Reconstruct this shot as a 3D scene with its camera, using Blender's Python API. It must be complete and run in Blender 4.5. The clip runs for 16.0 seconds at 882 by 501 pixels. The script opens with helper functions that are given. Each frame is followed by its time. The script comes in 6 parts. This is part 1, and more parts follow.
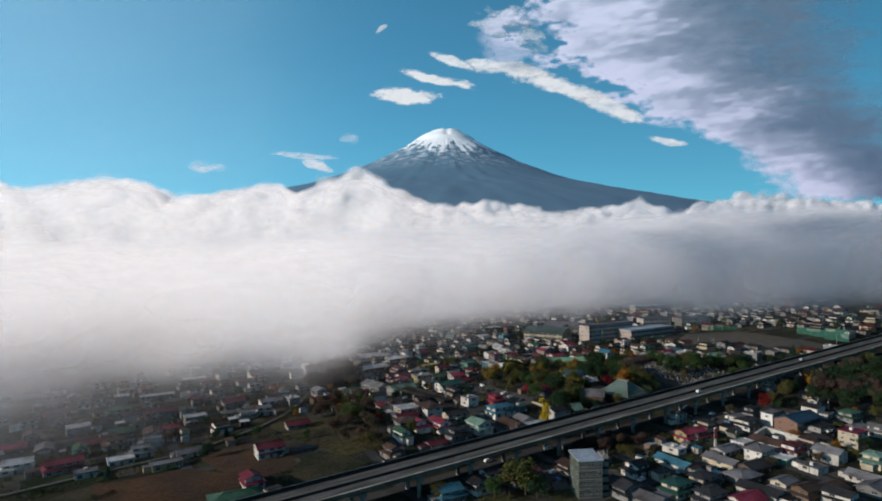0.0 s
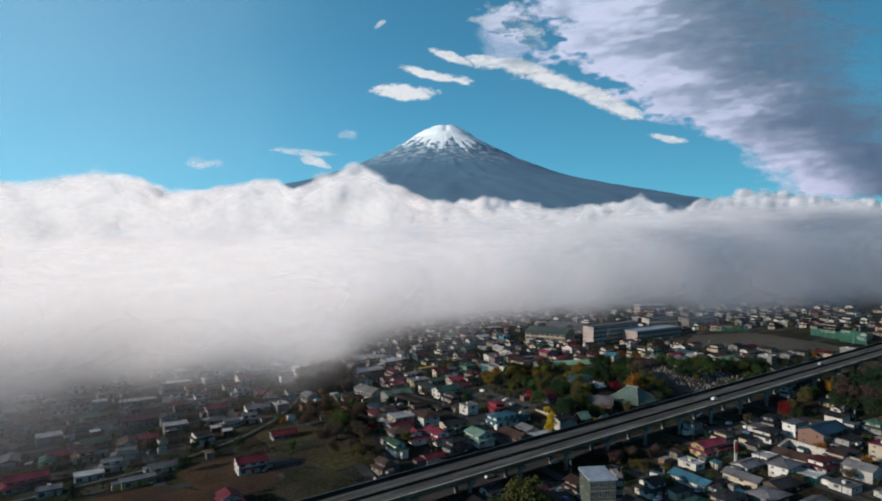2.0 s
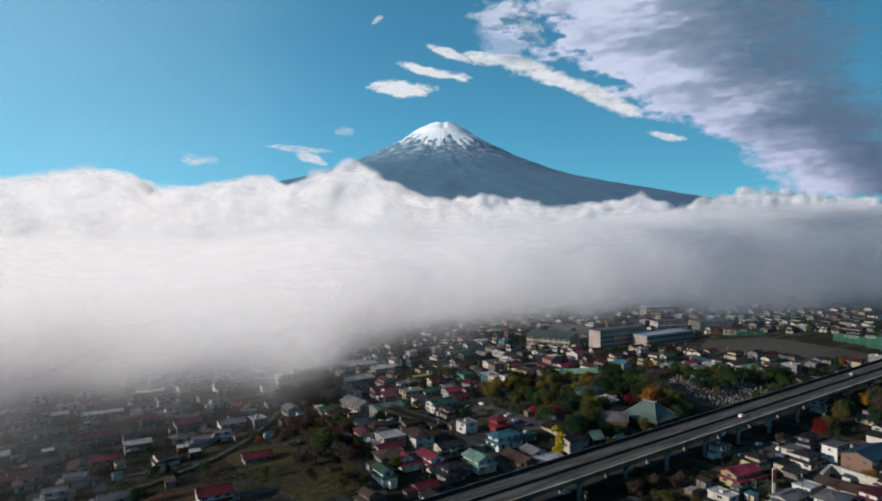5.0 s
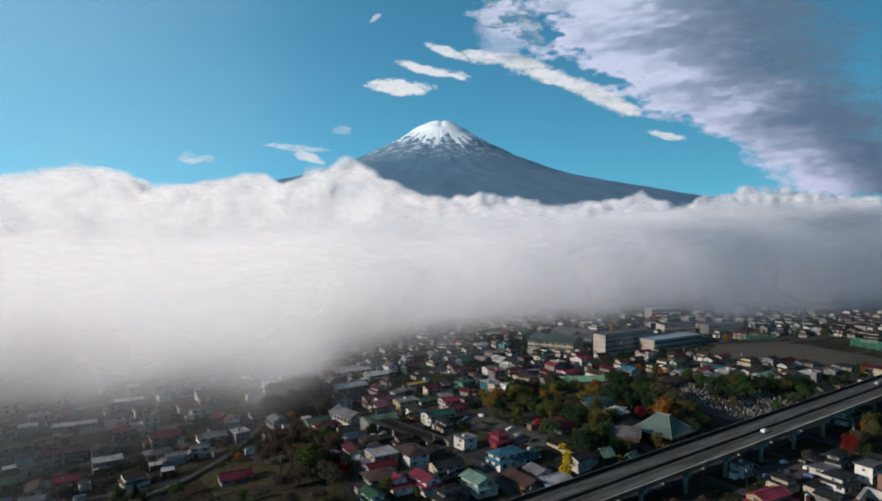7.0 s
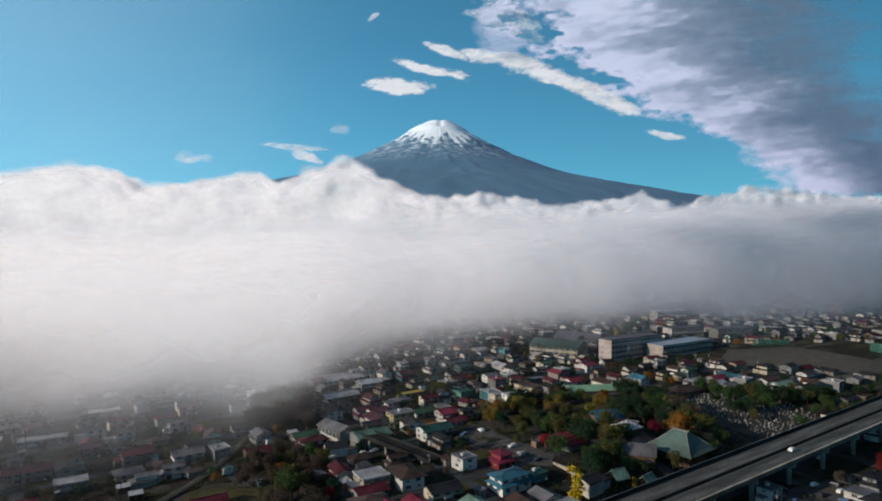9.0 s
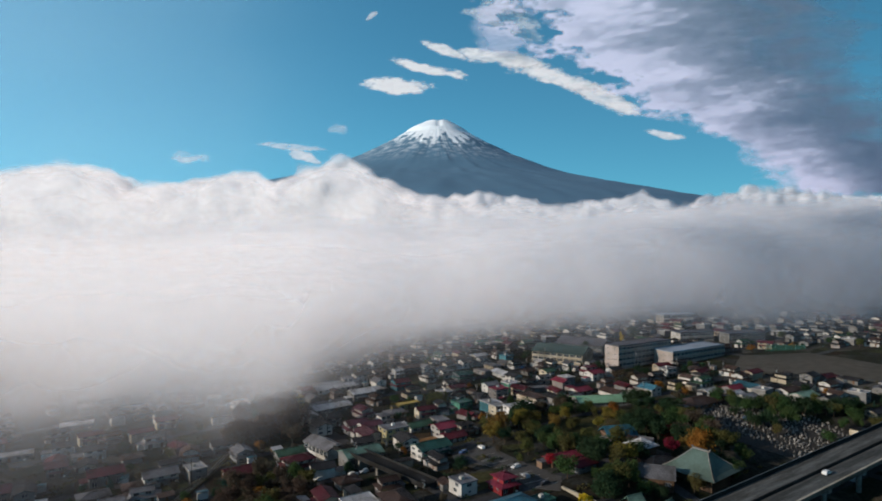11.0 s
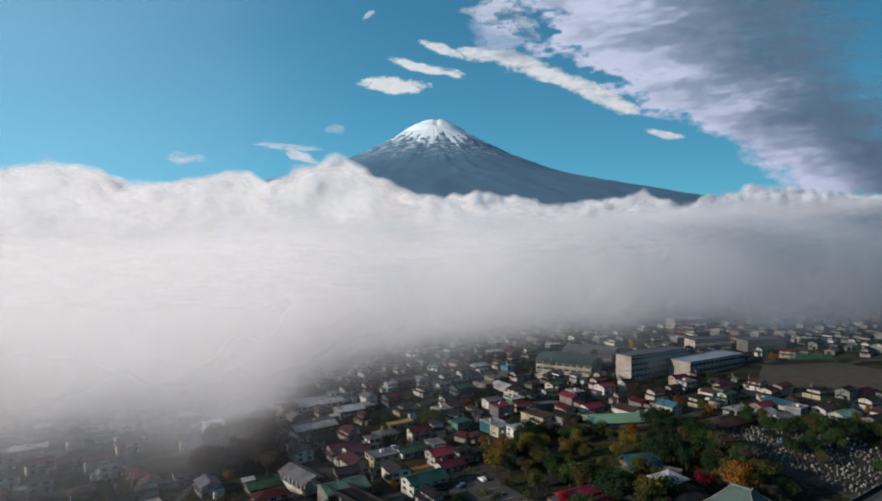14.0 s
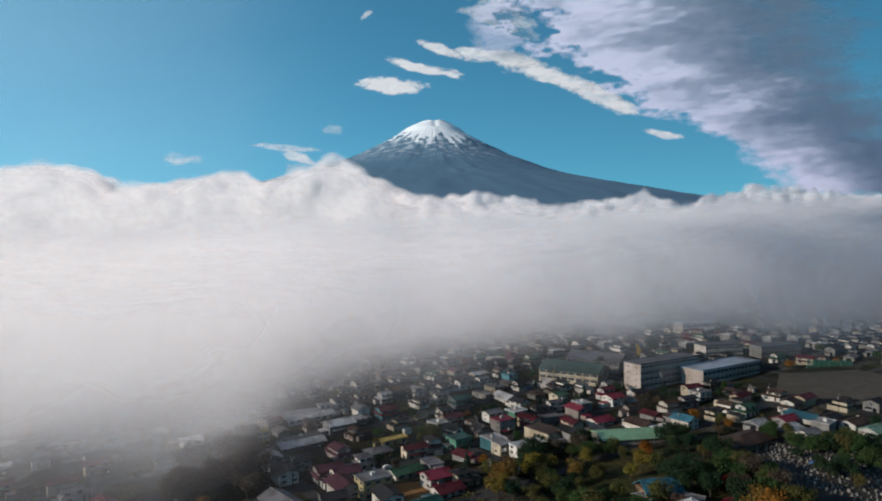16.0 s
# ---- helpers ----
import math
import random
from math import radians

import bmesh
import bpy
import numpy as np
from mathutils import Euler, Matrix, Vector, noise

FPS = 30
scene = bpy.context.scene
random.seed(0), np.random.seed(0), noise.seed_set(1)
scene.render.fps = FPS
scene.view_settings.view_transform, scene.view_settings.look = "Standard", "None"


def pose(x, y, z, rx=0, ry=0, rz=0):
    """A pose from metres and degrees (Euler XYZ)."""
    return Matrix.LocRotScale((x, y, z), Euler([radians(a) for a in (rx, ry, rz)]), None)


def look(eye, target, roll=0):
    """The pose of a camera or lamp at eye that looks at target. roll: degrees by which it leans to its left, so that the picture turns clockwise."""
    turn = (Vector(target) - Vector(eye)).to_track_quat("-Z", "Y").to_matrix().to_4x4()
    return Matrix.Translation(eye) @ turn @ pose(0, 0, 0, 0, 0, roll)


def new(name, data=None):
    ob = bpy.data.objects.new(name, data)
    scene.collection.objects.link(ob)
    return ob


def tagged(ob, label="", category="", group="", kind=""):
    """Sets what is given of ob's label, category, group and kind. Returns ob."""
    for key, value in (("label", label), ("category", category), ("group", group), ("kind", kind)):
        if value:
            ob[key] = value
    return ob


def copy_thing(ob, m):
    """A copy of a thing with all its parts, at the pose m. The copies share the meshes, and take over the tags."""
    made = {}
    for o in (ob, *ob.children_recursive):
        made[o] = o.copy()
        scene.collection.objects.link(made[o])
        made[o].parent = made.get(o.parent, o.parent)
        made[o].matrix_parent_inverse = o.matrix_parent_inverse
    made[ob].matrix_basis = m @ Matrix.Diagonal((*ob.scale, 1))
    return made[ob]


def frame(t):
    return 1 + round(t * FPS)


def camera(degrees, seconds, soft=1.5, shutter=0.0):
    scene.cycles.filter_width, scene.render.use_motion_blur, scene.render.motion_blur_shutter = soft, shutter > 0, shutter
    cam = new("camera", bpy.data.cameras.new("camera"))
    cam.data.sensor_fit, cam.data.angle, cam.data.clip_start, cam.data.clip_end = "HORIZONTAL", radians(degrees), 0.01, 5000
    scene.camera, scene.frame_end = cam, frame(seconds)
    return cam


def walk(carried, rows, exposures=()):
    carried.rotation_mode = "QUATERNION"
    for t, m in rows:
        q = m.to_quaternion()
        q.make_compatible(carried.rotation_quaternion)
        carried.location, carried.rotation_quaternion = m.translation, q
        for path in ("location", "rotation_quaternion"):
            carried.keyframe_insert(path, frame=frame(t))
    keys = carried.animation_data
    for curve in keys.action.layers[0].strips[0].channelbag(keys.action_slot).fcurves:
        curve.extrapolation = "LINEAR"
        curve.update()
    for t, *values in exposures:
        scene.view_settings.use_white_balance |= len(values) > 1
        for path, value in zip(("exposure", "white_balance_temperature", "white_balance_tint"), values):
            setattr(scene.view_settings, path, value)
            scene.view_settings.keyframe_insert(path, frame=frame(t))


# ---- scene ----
PATH = [
    (0, -3.28, 0.32, 88.69, 89.259, 0.411, 0.063),
    (1, -3.04, 11.62, 88.52, 89.102, 0.342, 0.015),
    (2, -2.77, 23.00, 88.38, 88.995, 0.280, -0.049),
    (3, -2.45, 34.43, 88.25, 88.917, 0.225, -0.123),
    (4, -2.10, 45.92, 88.13, 88.857, 0.176, -0.202),
    (5, -1.72, 57.45, 88.03, 88.811, 0.135, -0.284),
    (6, -1.30, 69.00, 87.95, 88.777, 0.103, -0.364),
    (7, -0.85, 80.57, 87.88, 88.756, 0.078, -0.441),
    (8, -0.38, 92.14, 87.82, 88.747, 0.063, -0.513),
    (9, 0.12, 103.70, 87.78, 88.749, 0.057, -0.579),
    (10, 0.64, 115.23, 87.75, 88.758, 0.061, -0.639),
    (11, 1.19, 126.73, 87.73, 88.772, 0.076, -0.695),
    (12, 1.75, 138.18, 87.71, 88.787, 0.102, -0.747),
    (13, 2.33, 149.57, 87.71, 88.800, 0.139, -0.798),
    (14, 2.93, 160.89, 87.72, 88.815, 0.189, -0.851),
    (15, 3.54, 172.13, 87.74, 88.841, 0.251, -0.909),
    (16, 4.16, 183.26, 87.76, 88.901, 0.325, -0.978),
]
cam = camera(70.0, 16.0, soft=1.9)
walk(cam, [(t, pose(x, y, z, rx, ry, rz)) for t, x, y, z, rx, ry, rz in PATH],
     ((0.0, 0.0), (6.0, -0.02), (12.0, -0.09), (16.0, -0.16)))
scene.cycles.transparent_max_bounces = 64

# ---------------------------------------------------------------- light
SUN_TO = Vector((-0.88, -0.36, 0.29)).normalized()
world = bpy.data.worlds.new("sky")
scene.world = world
world.use_nodes = True
wn, wl = world.node_tree.nodes, world.node_tree.links
sky = wn.new("ShaderNodeTexSky")
sky.sky_type = "NISHITA"
sky.sun_disc = False
sky.sun_elevation = math.asin(SUN_TO.z)
sky.sun_rotation = math.atan2(SUN_TO.x, SUN_TO.y)
sky.altitude = 800
sky.air_density = 1.0
sky.dust_density = 0.05
sky.ozone_density = 2.5
tint = wn.new("ShaderNodeMix")          # clear cold mountain air: a teal-leaning sky
tint.data_type, tint.blend_type = "RGBA", "MULTIPLY"
tint.inputs["Factor"].default_value = 1.0
way_up, lift = wn.new("ShaderNodeTexCoord"), wn.new("ShaderNodeVectorMath")          # thin high air: little glow along the horizon
lift.operation = "ADD"
lift.inputs[1].default_value = (0, 0, 0.105)
wl.new(way_up.outputs["Generated"], lift.inputs[0])
unit = wn.new("ShaderNodeVectorMath")
unit.operation = "NORMALIZE"
wl.new(lift.outputs[0], unit.inputs[0])
wl.new(unit.outputs[0], sky.inputs["Vector"])
apart, high, overhead = wn.new("ShaderNodeSeparateXYZ"), wn.new("ShaderNodeMapRange"), wn.new("ShaderNodeMix")          # unseen sky overhead tinted warm, to neutralise the teal skylight
wl.new(way_up.outputs["Generated"], apart.inputs[0])
wl.new(apart.outputs["Z"], high.inputs["Value"])
east, graded = wn.new("ShaderNodeMapRange"), wn.new("ShaderNodeVectorMath")          # the sky deepens away from the sun
wl.new(apart.outputs["X"], east.inputs["Value"])
east.interpolation_type = "SMOOTHSTEP"
east.inputs["From Min"].default_value, east.inputs["From Max"].default_value = -0.6, 0.70
east.inputs["To Min"].default_value, east.inputs["To Max"].default_value = 1.18, 0.58
high.interpolation_type = "SMOOTHSTEP"
high.inputs["From Min"].default_value, high.inputs["From Max"].default_value = 0.36, 0.75
overhead.data_type = "RGBA"
overhead.inputs["A"].default_value, overhead.inputs["B"].default_value = (0.47, 1.08, 1.06, 1), (1.25, 0.98, 0.86, 1)
wl.new(high.outputs[0], overhead.inputs["Factor"])
graded.operation = "SCALE"
wl.new(overhead.outputs["Result"], graded.inputs[0])
wl.new(east.outputs[0], graded.inputs["Scale"])
wl.new(graded.outputs[0], tint.inputs["B"])
wl.new(sky.outputs[0], tint.inputs["A"])
wl.new(tint.outputs["Result"], wn["Background"].inputs["Color"])
wn["Background"].inputs["Strength"].default_value = 0.150
sun = new("sun", bpy.data.lights.new("sun", "SUN"))
sun.data.energy = 4.2
sun.data.angle = radians(0.6)
sun.data.color = (1.0, 0.90, 0.78)
sun.matrix_world = look((-900, -200, 800), Vector((-900, -200, 800)) - SUN_TO)


# ---------------------------------------------------------------- helpers
def plain(x, y):
    """Height of the gently rising plain."""
    return -8 + 0.024 * (min(max(y, -300), 900) - 270) + 0.03 * min(max(x, -600), 600)


def rise(x, y):
    """The low broad terrace that runs along the north side of the viaduct."""
    q = (y - 0.63 * x - 254.5) * 0.846
    a, b = min(max((q - 4) / 46, 0), 1), min(max((q - 62) / 113, 0), 1)
    return 6.5 * a * a * (3 - 2 * a) * (1 - b * b * (3 - 2 * b))


def gz(x, y):
    """Height of the ground."""
    return plain(x, y) + rise(x, y)


def seat(x, y):
    """Where a thing sighted over the plain at (x, y) stands on the terrace."""
    ey, h, s = min(max((y - 215) / 2, 5), 92), 88 - plain(x, y), 1.0
    for _ in range(5):
        s = 1 - rise(x * s, ey + (y - ey) * s) / h
    return x * s, ey + (y - ey) * s


def seats(points):
    return [seat(*p) for p in points]


def mesh_of(name, bm, mats):
    me = bpy.data.meshes.new(name)
    bm.to_mesh(me)
    bm.free()
    for m in mats if isinstance(mats, (list, tuple)) else [mats]:
        me.materials.append(m)
    return me


def part(name, data, mats, parent=None, label="", at=None, turn=0.0):
    """One mesh object, under a thing where one is given. data: a bmesh, or a mesh that is shared."""
    me = mesh_of(name, data, mats) if isinstance(data, bmesh.types.BMesh) else data
    ob = new(name, me)
    ob.parent = parent
    if at is not None:
        ob.matrix_basis = pose(*at, 0, 0, turn)
    return tagged(ob, label) if label else ob


def box(bm, x0, x1, y0, y1, z0, z1, slot=0):
    v = [bm.verts.new((x, y, z)) for z in (z0, z1) for x, y in ((x0, y0), (x1, y0), (x1, y1), (x0, y1))]
    for f in ((3, 2, 1, 0), (4, 5, 6, 7), (0, 1, 5, 4), (1, 2, 6, 5), (2, 3, 7, 6), (3, 0, 4, 7)):
        bm.faces.new([v[i] for i in f]).material_index = slot
    return v


def boxes(*rows):
    bm = bmesh.new()
    for r in rows:
        box(bm, *r)
    return bm


def tube(bm, p, q, r0, r1, n=7):
    p, q = Vector(p), Vector(q)
    m = (q - p).to_track_quat("Z", "Y").to_matrix()
    rings = [[bm.verts.new(c + m @ Vector((r * math.cos(2 * math.pi * k / n), r * math.sin(2 * math.pi * k / n), 0))) for k in range(n)] for c, r in ((p, r0), (q, r1))]
    for k in range(n):
        bm.faces.new((rings[0][k], rings[0][(k + 1) % n], rings[1][(k + 1) % n], rings[1][k]))
    bm.faces.new(rings[1])
    bm.faces.new(rings[0][::-1])


def lattice(ix, iy, iz, seed):
    h = (ix * 374761393 + iy * 668265263 + iz * 2147483647 + seed * 1274126177) & 0xFFFFFFFF
    h = ((h ^ (h >> 13)) * 1274126177) & 0xFFFFFFFF
    return ((h ^ (h >> 16)) & 0xFFFF) / 65535.0


def value_noise(x, y, z, seed=0):
    """Smooth noise from 0 to 1 on arrays."""
    ix, iy, iz = (np.floor(a).astype(np.int64) for a in (x, y, z))
    fx, fy, fz = x - ix, y - iy, z - iz
    fx, fy, fz = (f * f * (3 - 2 * f) for f in (fx, fy, fz))
    out = 0
    for a in (0, 1):
        for b in (0, 1):
            for c in (0, 1):
                w = (fx if a else 1 - fx) * (fy if b else 1 - fy) * (fz if c else 1 - fz)
                out = out + w * lattice(ix + a, iy + b, iz + c, seed)
    return out


def fbm(x, y, z, octaves=4, seed=0):
    out, amp, total = 0, 1.0, 0
    for k in range(octaves):
        out = out + amp * value_noise(x * 2**k, y * 2**k, z * 2**k, seed + k)
        total += amp
        amp *= 0.5
    return out / total


def billow(x, y, z, octaves=3, seed=0):
    """Rounded heaps with creases between them, from 0 to 1."""
    out, amp, total = 0, 1.0, 0
    for k in range(octaves):
        out = out + amp * (np.sqrt((2 * value_noise(x * 2**k, y * 2**k, z * 2**k, seed + k) - 1) ** 2 + 0.03) - 0.06)
        total += amp
        amp *= 0.45
    return out / total


def smooth(a, b, v):
    t = np.clip((v - a) / (b - a), 0, 1)
    return t * t * (3 - 2 * t)


# ---------------------------------------------------------------- materials
def mat(name, color, rough=0.8, vary=0.25, scale=0.8, bump=0.0, metal=0.0, stain=0.0, seams=0.0, axis=0, per_object=0.0, second=None):
    """A surface with grain and stains in real size; seams: the spacing of ribs along the given axis."""
    color = [c * k for c, k in zip(color, (1.02, 0.985, 0.94))]          # a warm tint in every colour offsets the blue skylight
    m = bpy.data.materials.new(name)
    m.use_nodes = True
    n, l = m.node_tree.nodes, m.node_tree.links
    b = n["Principled BSDF"]
    b.inputs["Roughness"].default_value, b.inputs["Metallic"].default_value = rough, metal
    b.inputs["Specular IOR Level"].default_value = 0.4 if rough < 0.42 else 0.08
    co = n.new("ShaderNodeTexCoord")
    fine, wide = n.new("ShaderNodeTexNoise"), n.new("ShaderNodeTexNoise")
    fine.inputs["Scale"].default_value, wide.inputs["Scale"].default_value = scale * 4, scale * 0.35
    fine.inputs["Detail"].default_value, wide.inputs["Detail"].default_value = 5, 4
    for t in (fine, wide):
        l.new(co.outputs["Object"], t.inputs["Vector"])
    ramp = n.new("ShaderNodeMapRange")
    ramp.inputs["To Min"].default_value, ramp.inputs["To Max"].default_value = 1 - vary, 1 + vary
    ramp.inputs["From Min"].default_value, ramp.inputs["From Max"].default_value = 0.3, 0.7
    l.new(fine.outputs["Fac"], ramp.inputs["Value"])
    mix = n.new("ShaderNodeMix")
    mix.data_type = "RGBA"
    other = second or [c * (1 - stain) * k for c, k in zip(color, (1.0, 0.96, 0.9))]
    mix.inputs["A"].default_value, mix.inputs["B"].default_value = (*color, 1), (*other, 1)
    sm = n.new("ShaderNodeMapRange")
    sm.inputs["From Min"].default_value, sm.inputs["From Max"].default_value = 0.42, 0.62
    l.new(wide.outputs["Fac"], sm.inputs["Value"])
    l.new(sm.outputs[0], mix.inputs["Factor"])
    hsv = n.new("ShaderNodeHueSaturation")
    l.new(mix.outputs["Result"], hsv.inputs["Color"])
    val = n.new("ShaderNodeMath")
    val.operation = "MULTIPLY"
    l.new(ramp.outputs[0], val.inputs[0])
    if per_object:
        info, pr = n.new("ShaderNodeObjectInfo"), n.new("ShaderNodeMapRange")
        pr.inputs["To Min"].default_value, pr.inputs["To Max"].default_value = 1 - per_object, 1 + per_object
        l.new(info.outputs["Random"], pr.inputs["Value"])
        l.new(pr.outputs[0], val.inputs[1])
    else:
        val.inputs[1].default_value = 1.0
    l.new(val.outputs[0], hsv.inputs["Value"])
    l.new(hsv.outputs["Color"], b.inputs["Base Color"])
    height = fine.outputs["Fac"]
    if seams:
        wave = n.new("ShaderNodeTexWave")
        wave.bands_direction = "XYZ"[axis]
        wave.inputs["Scale"].default_value = 0.314 / seams
        l.new(co.outputs["Object"], wave.inputs["Vector"])
        height = wave.outputs["Fac"]
    if bump or seams:
        bp = n.new("ShaderNodeBump")
        bp.inputs["Strength"].default_value = bump or 0.5
        bp.inputs["Distance"].default_value = 0.1
        l.new(height, bp.inputs["Height"])
        l.new(bp.outputs["Normal"], b.inputs["Normal"])
    return m


def leaf_material(name, color, spread=0.35):
    m = bpy.data.materials.new(name)
    m.use_nodes = True
    n, l = m.node_tree.nodes, m.node_tree.links
    n.remove(n["Principled BSDF"])
    geo, pr, hsv = n.new("ShaderNodeNewGeometry"), n.new("ShaderNodeMapRange"), n.new("ShaderNodeHueSaturation")
    pr.inputs["To Min"].default_value, pr.inputs["To Max"].default_value = 1 - spread, 1 + spread
    l.new(geo.outputs["Random Per Island"], pr.inputs["Value"])
    l.new(pr.outputs[0], hsv.inputs["Value"])
    hue = n.new("ShaderNodeMapRange")
    hue.inputs["To Min"].default_value, hue.inputs["To Max"].default_value = 0.47, 0.53
    info = n.new("ShaderNodeObjectInfo")
    l.new(info.outputs["Random"], hue.inputs["Value"])
    l.new(hue.outputs[0], hsv.inputs["Hue"])
    hsv.inputs["Color"].default_value = (*color, 1)
    d, t, mx = n.new("ShaderNodeBsdfDiffuse"), n.new("ShaderNodeBsdfTranslucent"), n.new("ShaderNodeMixShader")
    mx.inputs[0].default_value = 0.3
    l.new(hsv.outputs[0], d.inputs["Color"])
    l.new(hsv.outputs[0], t.inputs["Color"])
    l.new(d.outputs[0], mx.inputs[1])
    l.new(t.outputs[0], mx.inputs[2])
    l.new(mx.outputs[0], n["Material Output"].inputs["Surface"])
    return m


def mist_material(name, color, noise_scale, low, high, stretch=(1, 1, 1), detail=6):
    """Cloud: scatters sun and sky alike whichever way its sheet stands; a density given per vertex, broken up by noise, is its opacity."""
    m = bpy.data.materials.new(name)
    m.use_nodes = True
    n, l = m.node_tree.nodes, m.node_tree.links
    n.remove(n["Principled BSDF"])
    at, co = n.new("ShaderNodeAttribute"), n.new("ShaderNodeTexCoord")
    at.attribute_name = "mist"
    mp = n.new("ShaderNodeMapping")
    mp.inputs["Scale"].default_value = stretch
    l.new(co.outputs["Object"], mp.inputs["Vector"])
    tex = n.new("ShaderNodeTexNoise")
    tex.inputs["Scale"].default_value = noise_scale
    tex.inputs["Detail"].default_value = detail
    tex.inputs["Roughness"].default_value = 0.56
    l.new(mp.outputs[0], tex.inputs["Vector"])
    mr = n.new("ShaderNodeMapRange")
    mr.inputs["From Min"].default_value, mr.inputs["From Max"].default_value = 0.3, 0.7
    mr.inputs["To Min"].default_value, mr.inputs["To Max"].default_value = low, high
    l.new(tex.outputs["Fac"], mr.inputs["Value"])
    add = n.new("ShaderNodeMath")
    add.operation = "ADD"
    l.new(at.outputs["Fac"], add.inputs[0])
    l.new(mr.outputs[0], add.inputs[1])
    near = n.new("ShaderNodeMath")
    near.operation = "MULTIPLY"
    near.use_clamp = True
    cut = n.new("ShaderNodeMapRange")
    cut.inputs["From Max"].default_value = 0.12
    l.new(at.outputs["Fac"], cut.inputs["Value"])
    l.new(add.outputs[0], near.inputs[0])
    l.new(cut.outputs[0], near.inputs[1])
    d, t, mx, tr, out = n.new("ShaderNodeBsdfDiffuse"), n.new("ShaderNodeBsdfTranslucent"), n.new("ShaderNodeMixShader"), n.new("ShaderNodeBsdfTransparent"), n.new("ShaderNodeMixShader")
    for s in (d, t):
        s.inputs["Color"].default_value = (*color, 1)
    mx.inputs[0].default_value = 0.15
    l.new(d.outputs[0], mx.inputs[1])
    l.new(t.outputs[0], mx.inputs[2])
    l.new(near.outputs[0], out.inputs[0])
    l.new(tr.outputs[0], out.inputs[1])
    l.new(mx.outputs[0], out.inputs[2])
    l.new(out.outputs[0], n["Material Output"].inputs["Surface"])
    return m


def glass_material():
    m = mat("window_glass", (0.03, 0.04, 0.05), 0.12, 0.1)
    m.node_tree.nodes["Principled BSDF"].inputs["Specular IOR Level"].default_value = 0.6
    return m


ROOFS = {
    "red": (0.185, 0.030, 0.052), "darkred": (0.085, 0.018, 0.026), "brown": (0.062, 0.0403, 0.0341), "darkgrey": (0.0279, 0.0279, 0.031),
    "grey": (0.136, 0.136, 0.149), "white": (0.384, 0.384, 0.397), "blue": (0.038, 0.125, 0.175), "teal": (0.024, 0.08, 0.07), "green": (0.036, 0.085, 0.056),
    "mint": (0.13, 0.22, 0.18), "purple": (0.085, 0.028, 0.042), "yellow": (0.341, 0.248, 0.062),
}
WALLS = {
    "white": (0.47, 0.46, 0.44), "cream": (0.36, 0.32, 0.25), "grey": (0.18, 0.18, 0.18), "pink": (0.25, 0.225, 0.215), "yellow": (0.30, 0.25, 0.13),
    "brown": (0.139, 0.091, 0.0627), "green": (0.06, 0.17, 0.12), "blue": (0.06, 0.17, 0.21), "red": (0.22, 0.030, 0.035), "orange": (0.348, 0.181, 0.0697),
}
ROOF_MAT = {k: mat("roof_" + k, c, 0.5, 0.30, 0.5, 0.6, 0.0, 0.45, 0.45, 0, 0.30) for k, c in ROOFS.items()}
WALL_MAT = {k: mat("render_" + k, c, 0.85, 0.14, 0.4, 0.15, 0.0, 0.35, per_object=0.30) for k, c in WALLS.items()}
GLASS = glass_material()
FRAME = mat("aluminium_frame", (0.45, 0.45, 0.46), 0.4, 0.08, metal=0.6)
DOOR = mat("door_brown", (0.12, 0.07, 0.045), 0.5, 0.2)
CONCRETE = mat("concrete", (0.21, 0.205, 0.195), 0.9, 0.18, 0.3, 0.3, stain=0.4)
DARK_CONCRETE = mat("dark_concrete", (0.026, 0.026, 0.026), 0.9, 0.2, 0.3, 0.3, stain=0.45)
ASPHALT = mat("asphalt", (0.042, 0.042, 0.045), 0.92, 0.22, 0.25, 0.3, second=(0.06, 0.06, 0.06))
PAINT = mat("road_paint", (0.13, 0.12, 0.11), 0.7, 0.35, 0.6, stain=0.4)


def streaked(name, dark, pale):
    """Worn asphalt with long stains and patches along the lanes."""
    m = mat(name, dark, 0.85, 0.2, 0.25, 0.2, second=pale)
    n, l = m.node_tree.nodes, m.node_tree.links
    co, mp, tex, mr = n.new("ShaderNodeTexCoord"), n.new("ShaderNodeMapping"), n.new("ShaderNodeTexNoise"), n.new("ShaderNodeMapRange")
    turned = n.new("ShaderNodeVectorRotate")
    turned.rotation_type = "Z_AXIS"
    turned.inputs["Angle"].default_value = -math.atan(0.63)
    mp.inputs["Scale"].default_value = (0.03, 0.42, 1)
    l.new(co.outputs["Object"], turned.inputs["Vector"])
    l.new(turned.outputs[0], mp.inputs["Vector"])
    tex.inputs["Scale"].default_value, tex.inputs["Detail"].default_value, tex.inputs["Roughness"].default_value = 1.0, 6, 0.62
    l.new(mp.outputs[0], tex.inputs["Vector"])
    mr.inputs["From Min"].default_value, mr.inputs["From Max"].default_value = 0.42, 0.64
    l.new(tex.outputs["Fac"], mr.inputs["Value"])
    l.new(mr.outputs[0], next(x for x in n if x.bl_idname == "ShaderNodeMix").inputs["Factor"])
    return m


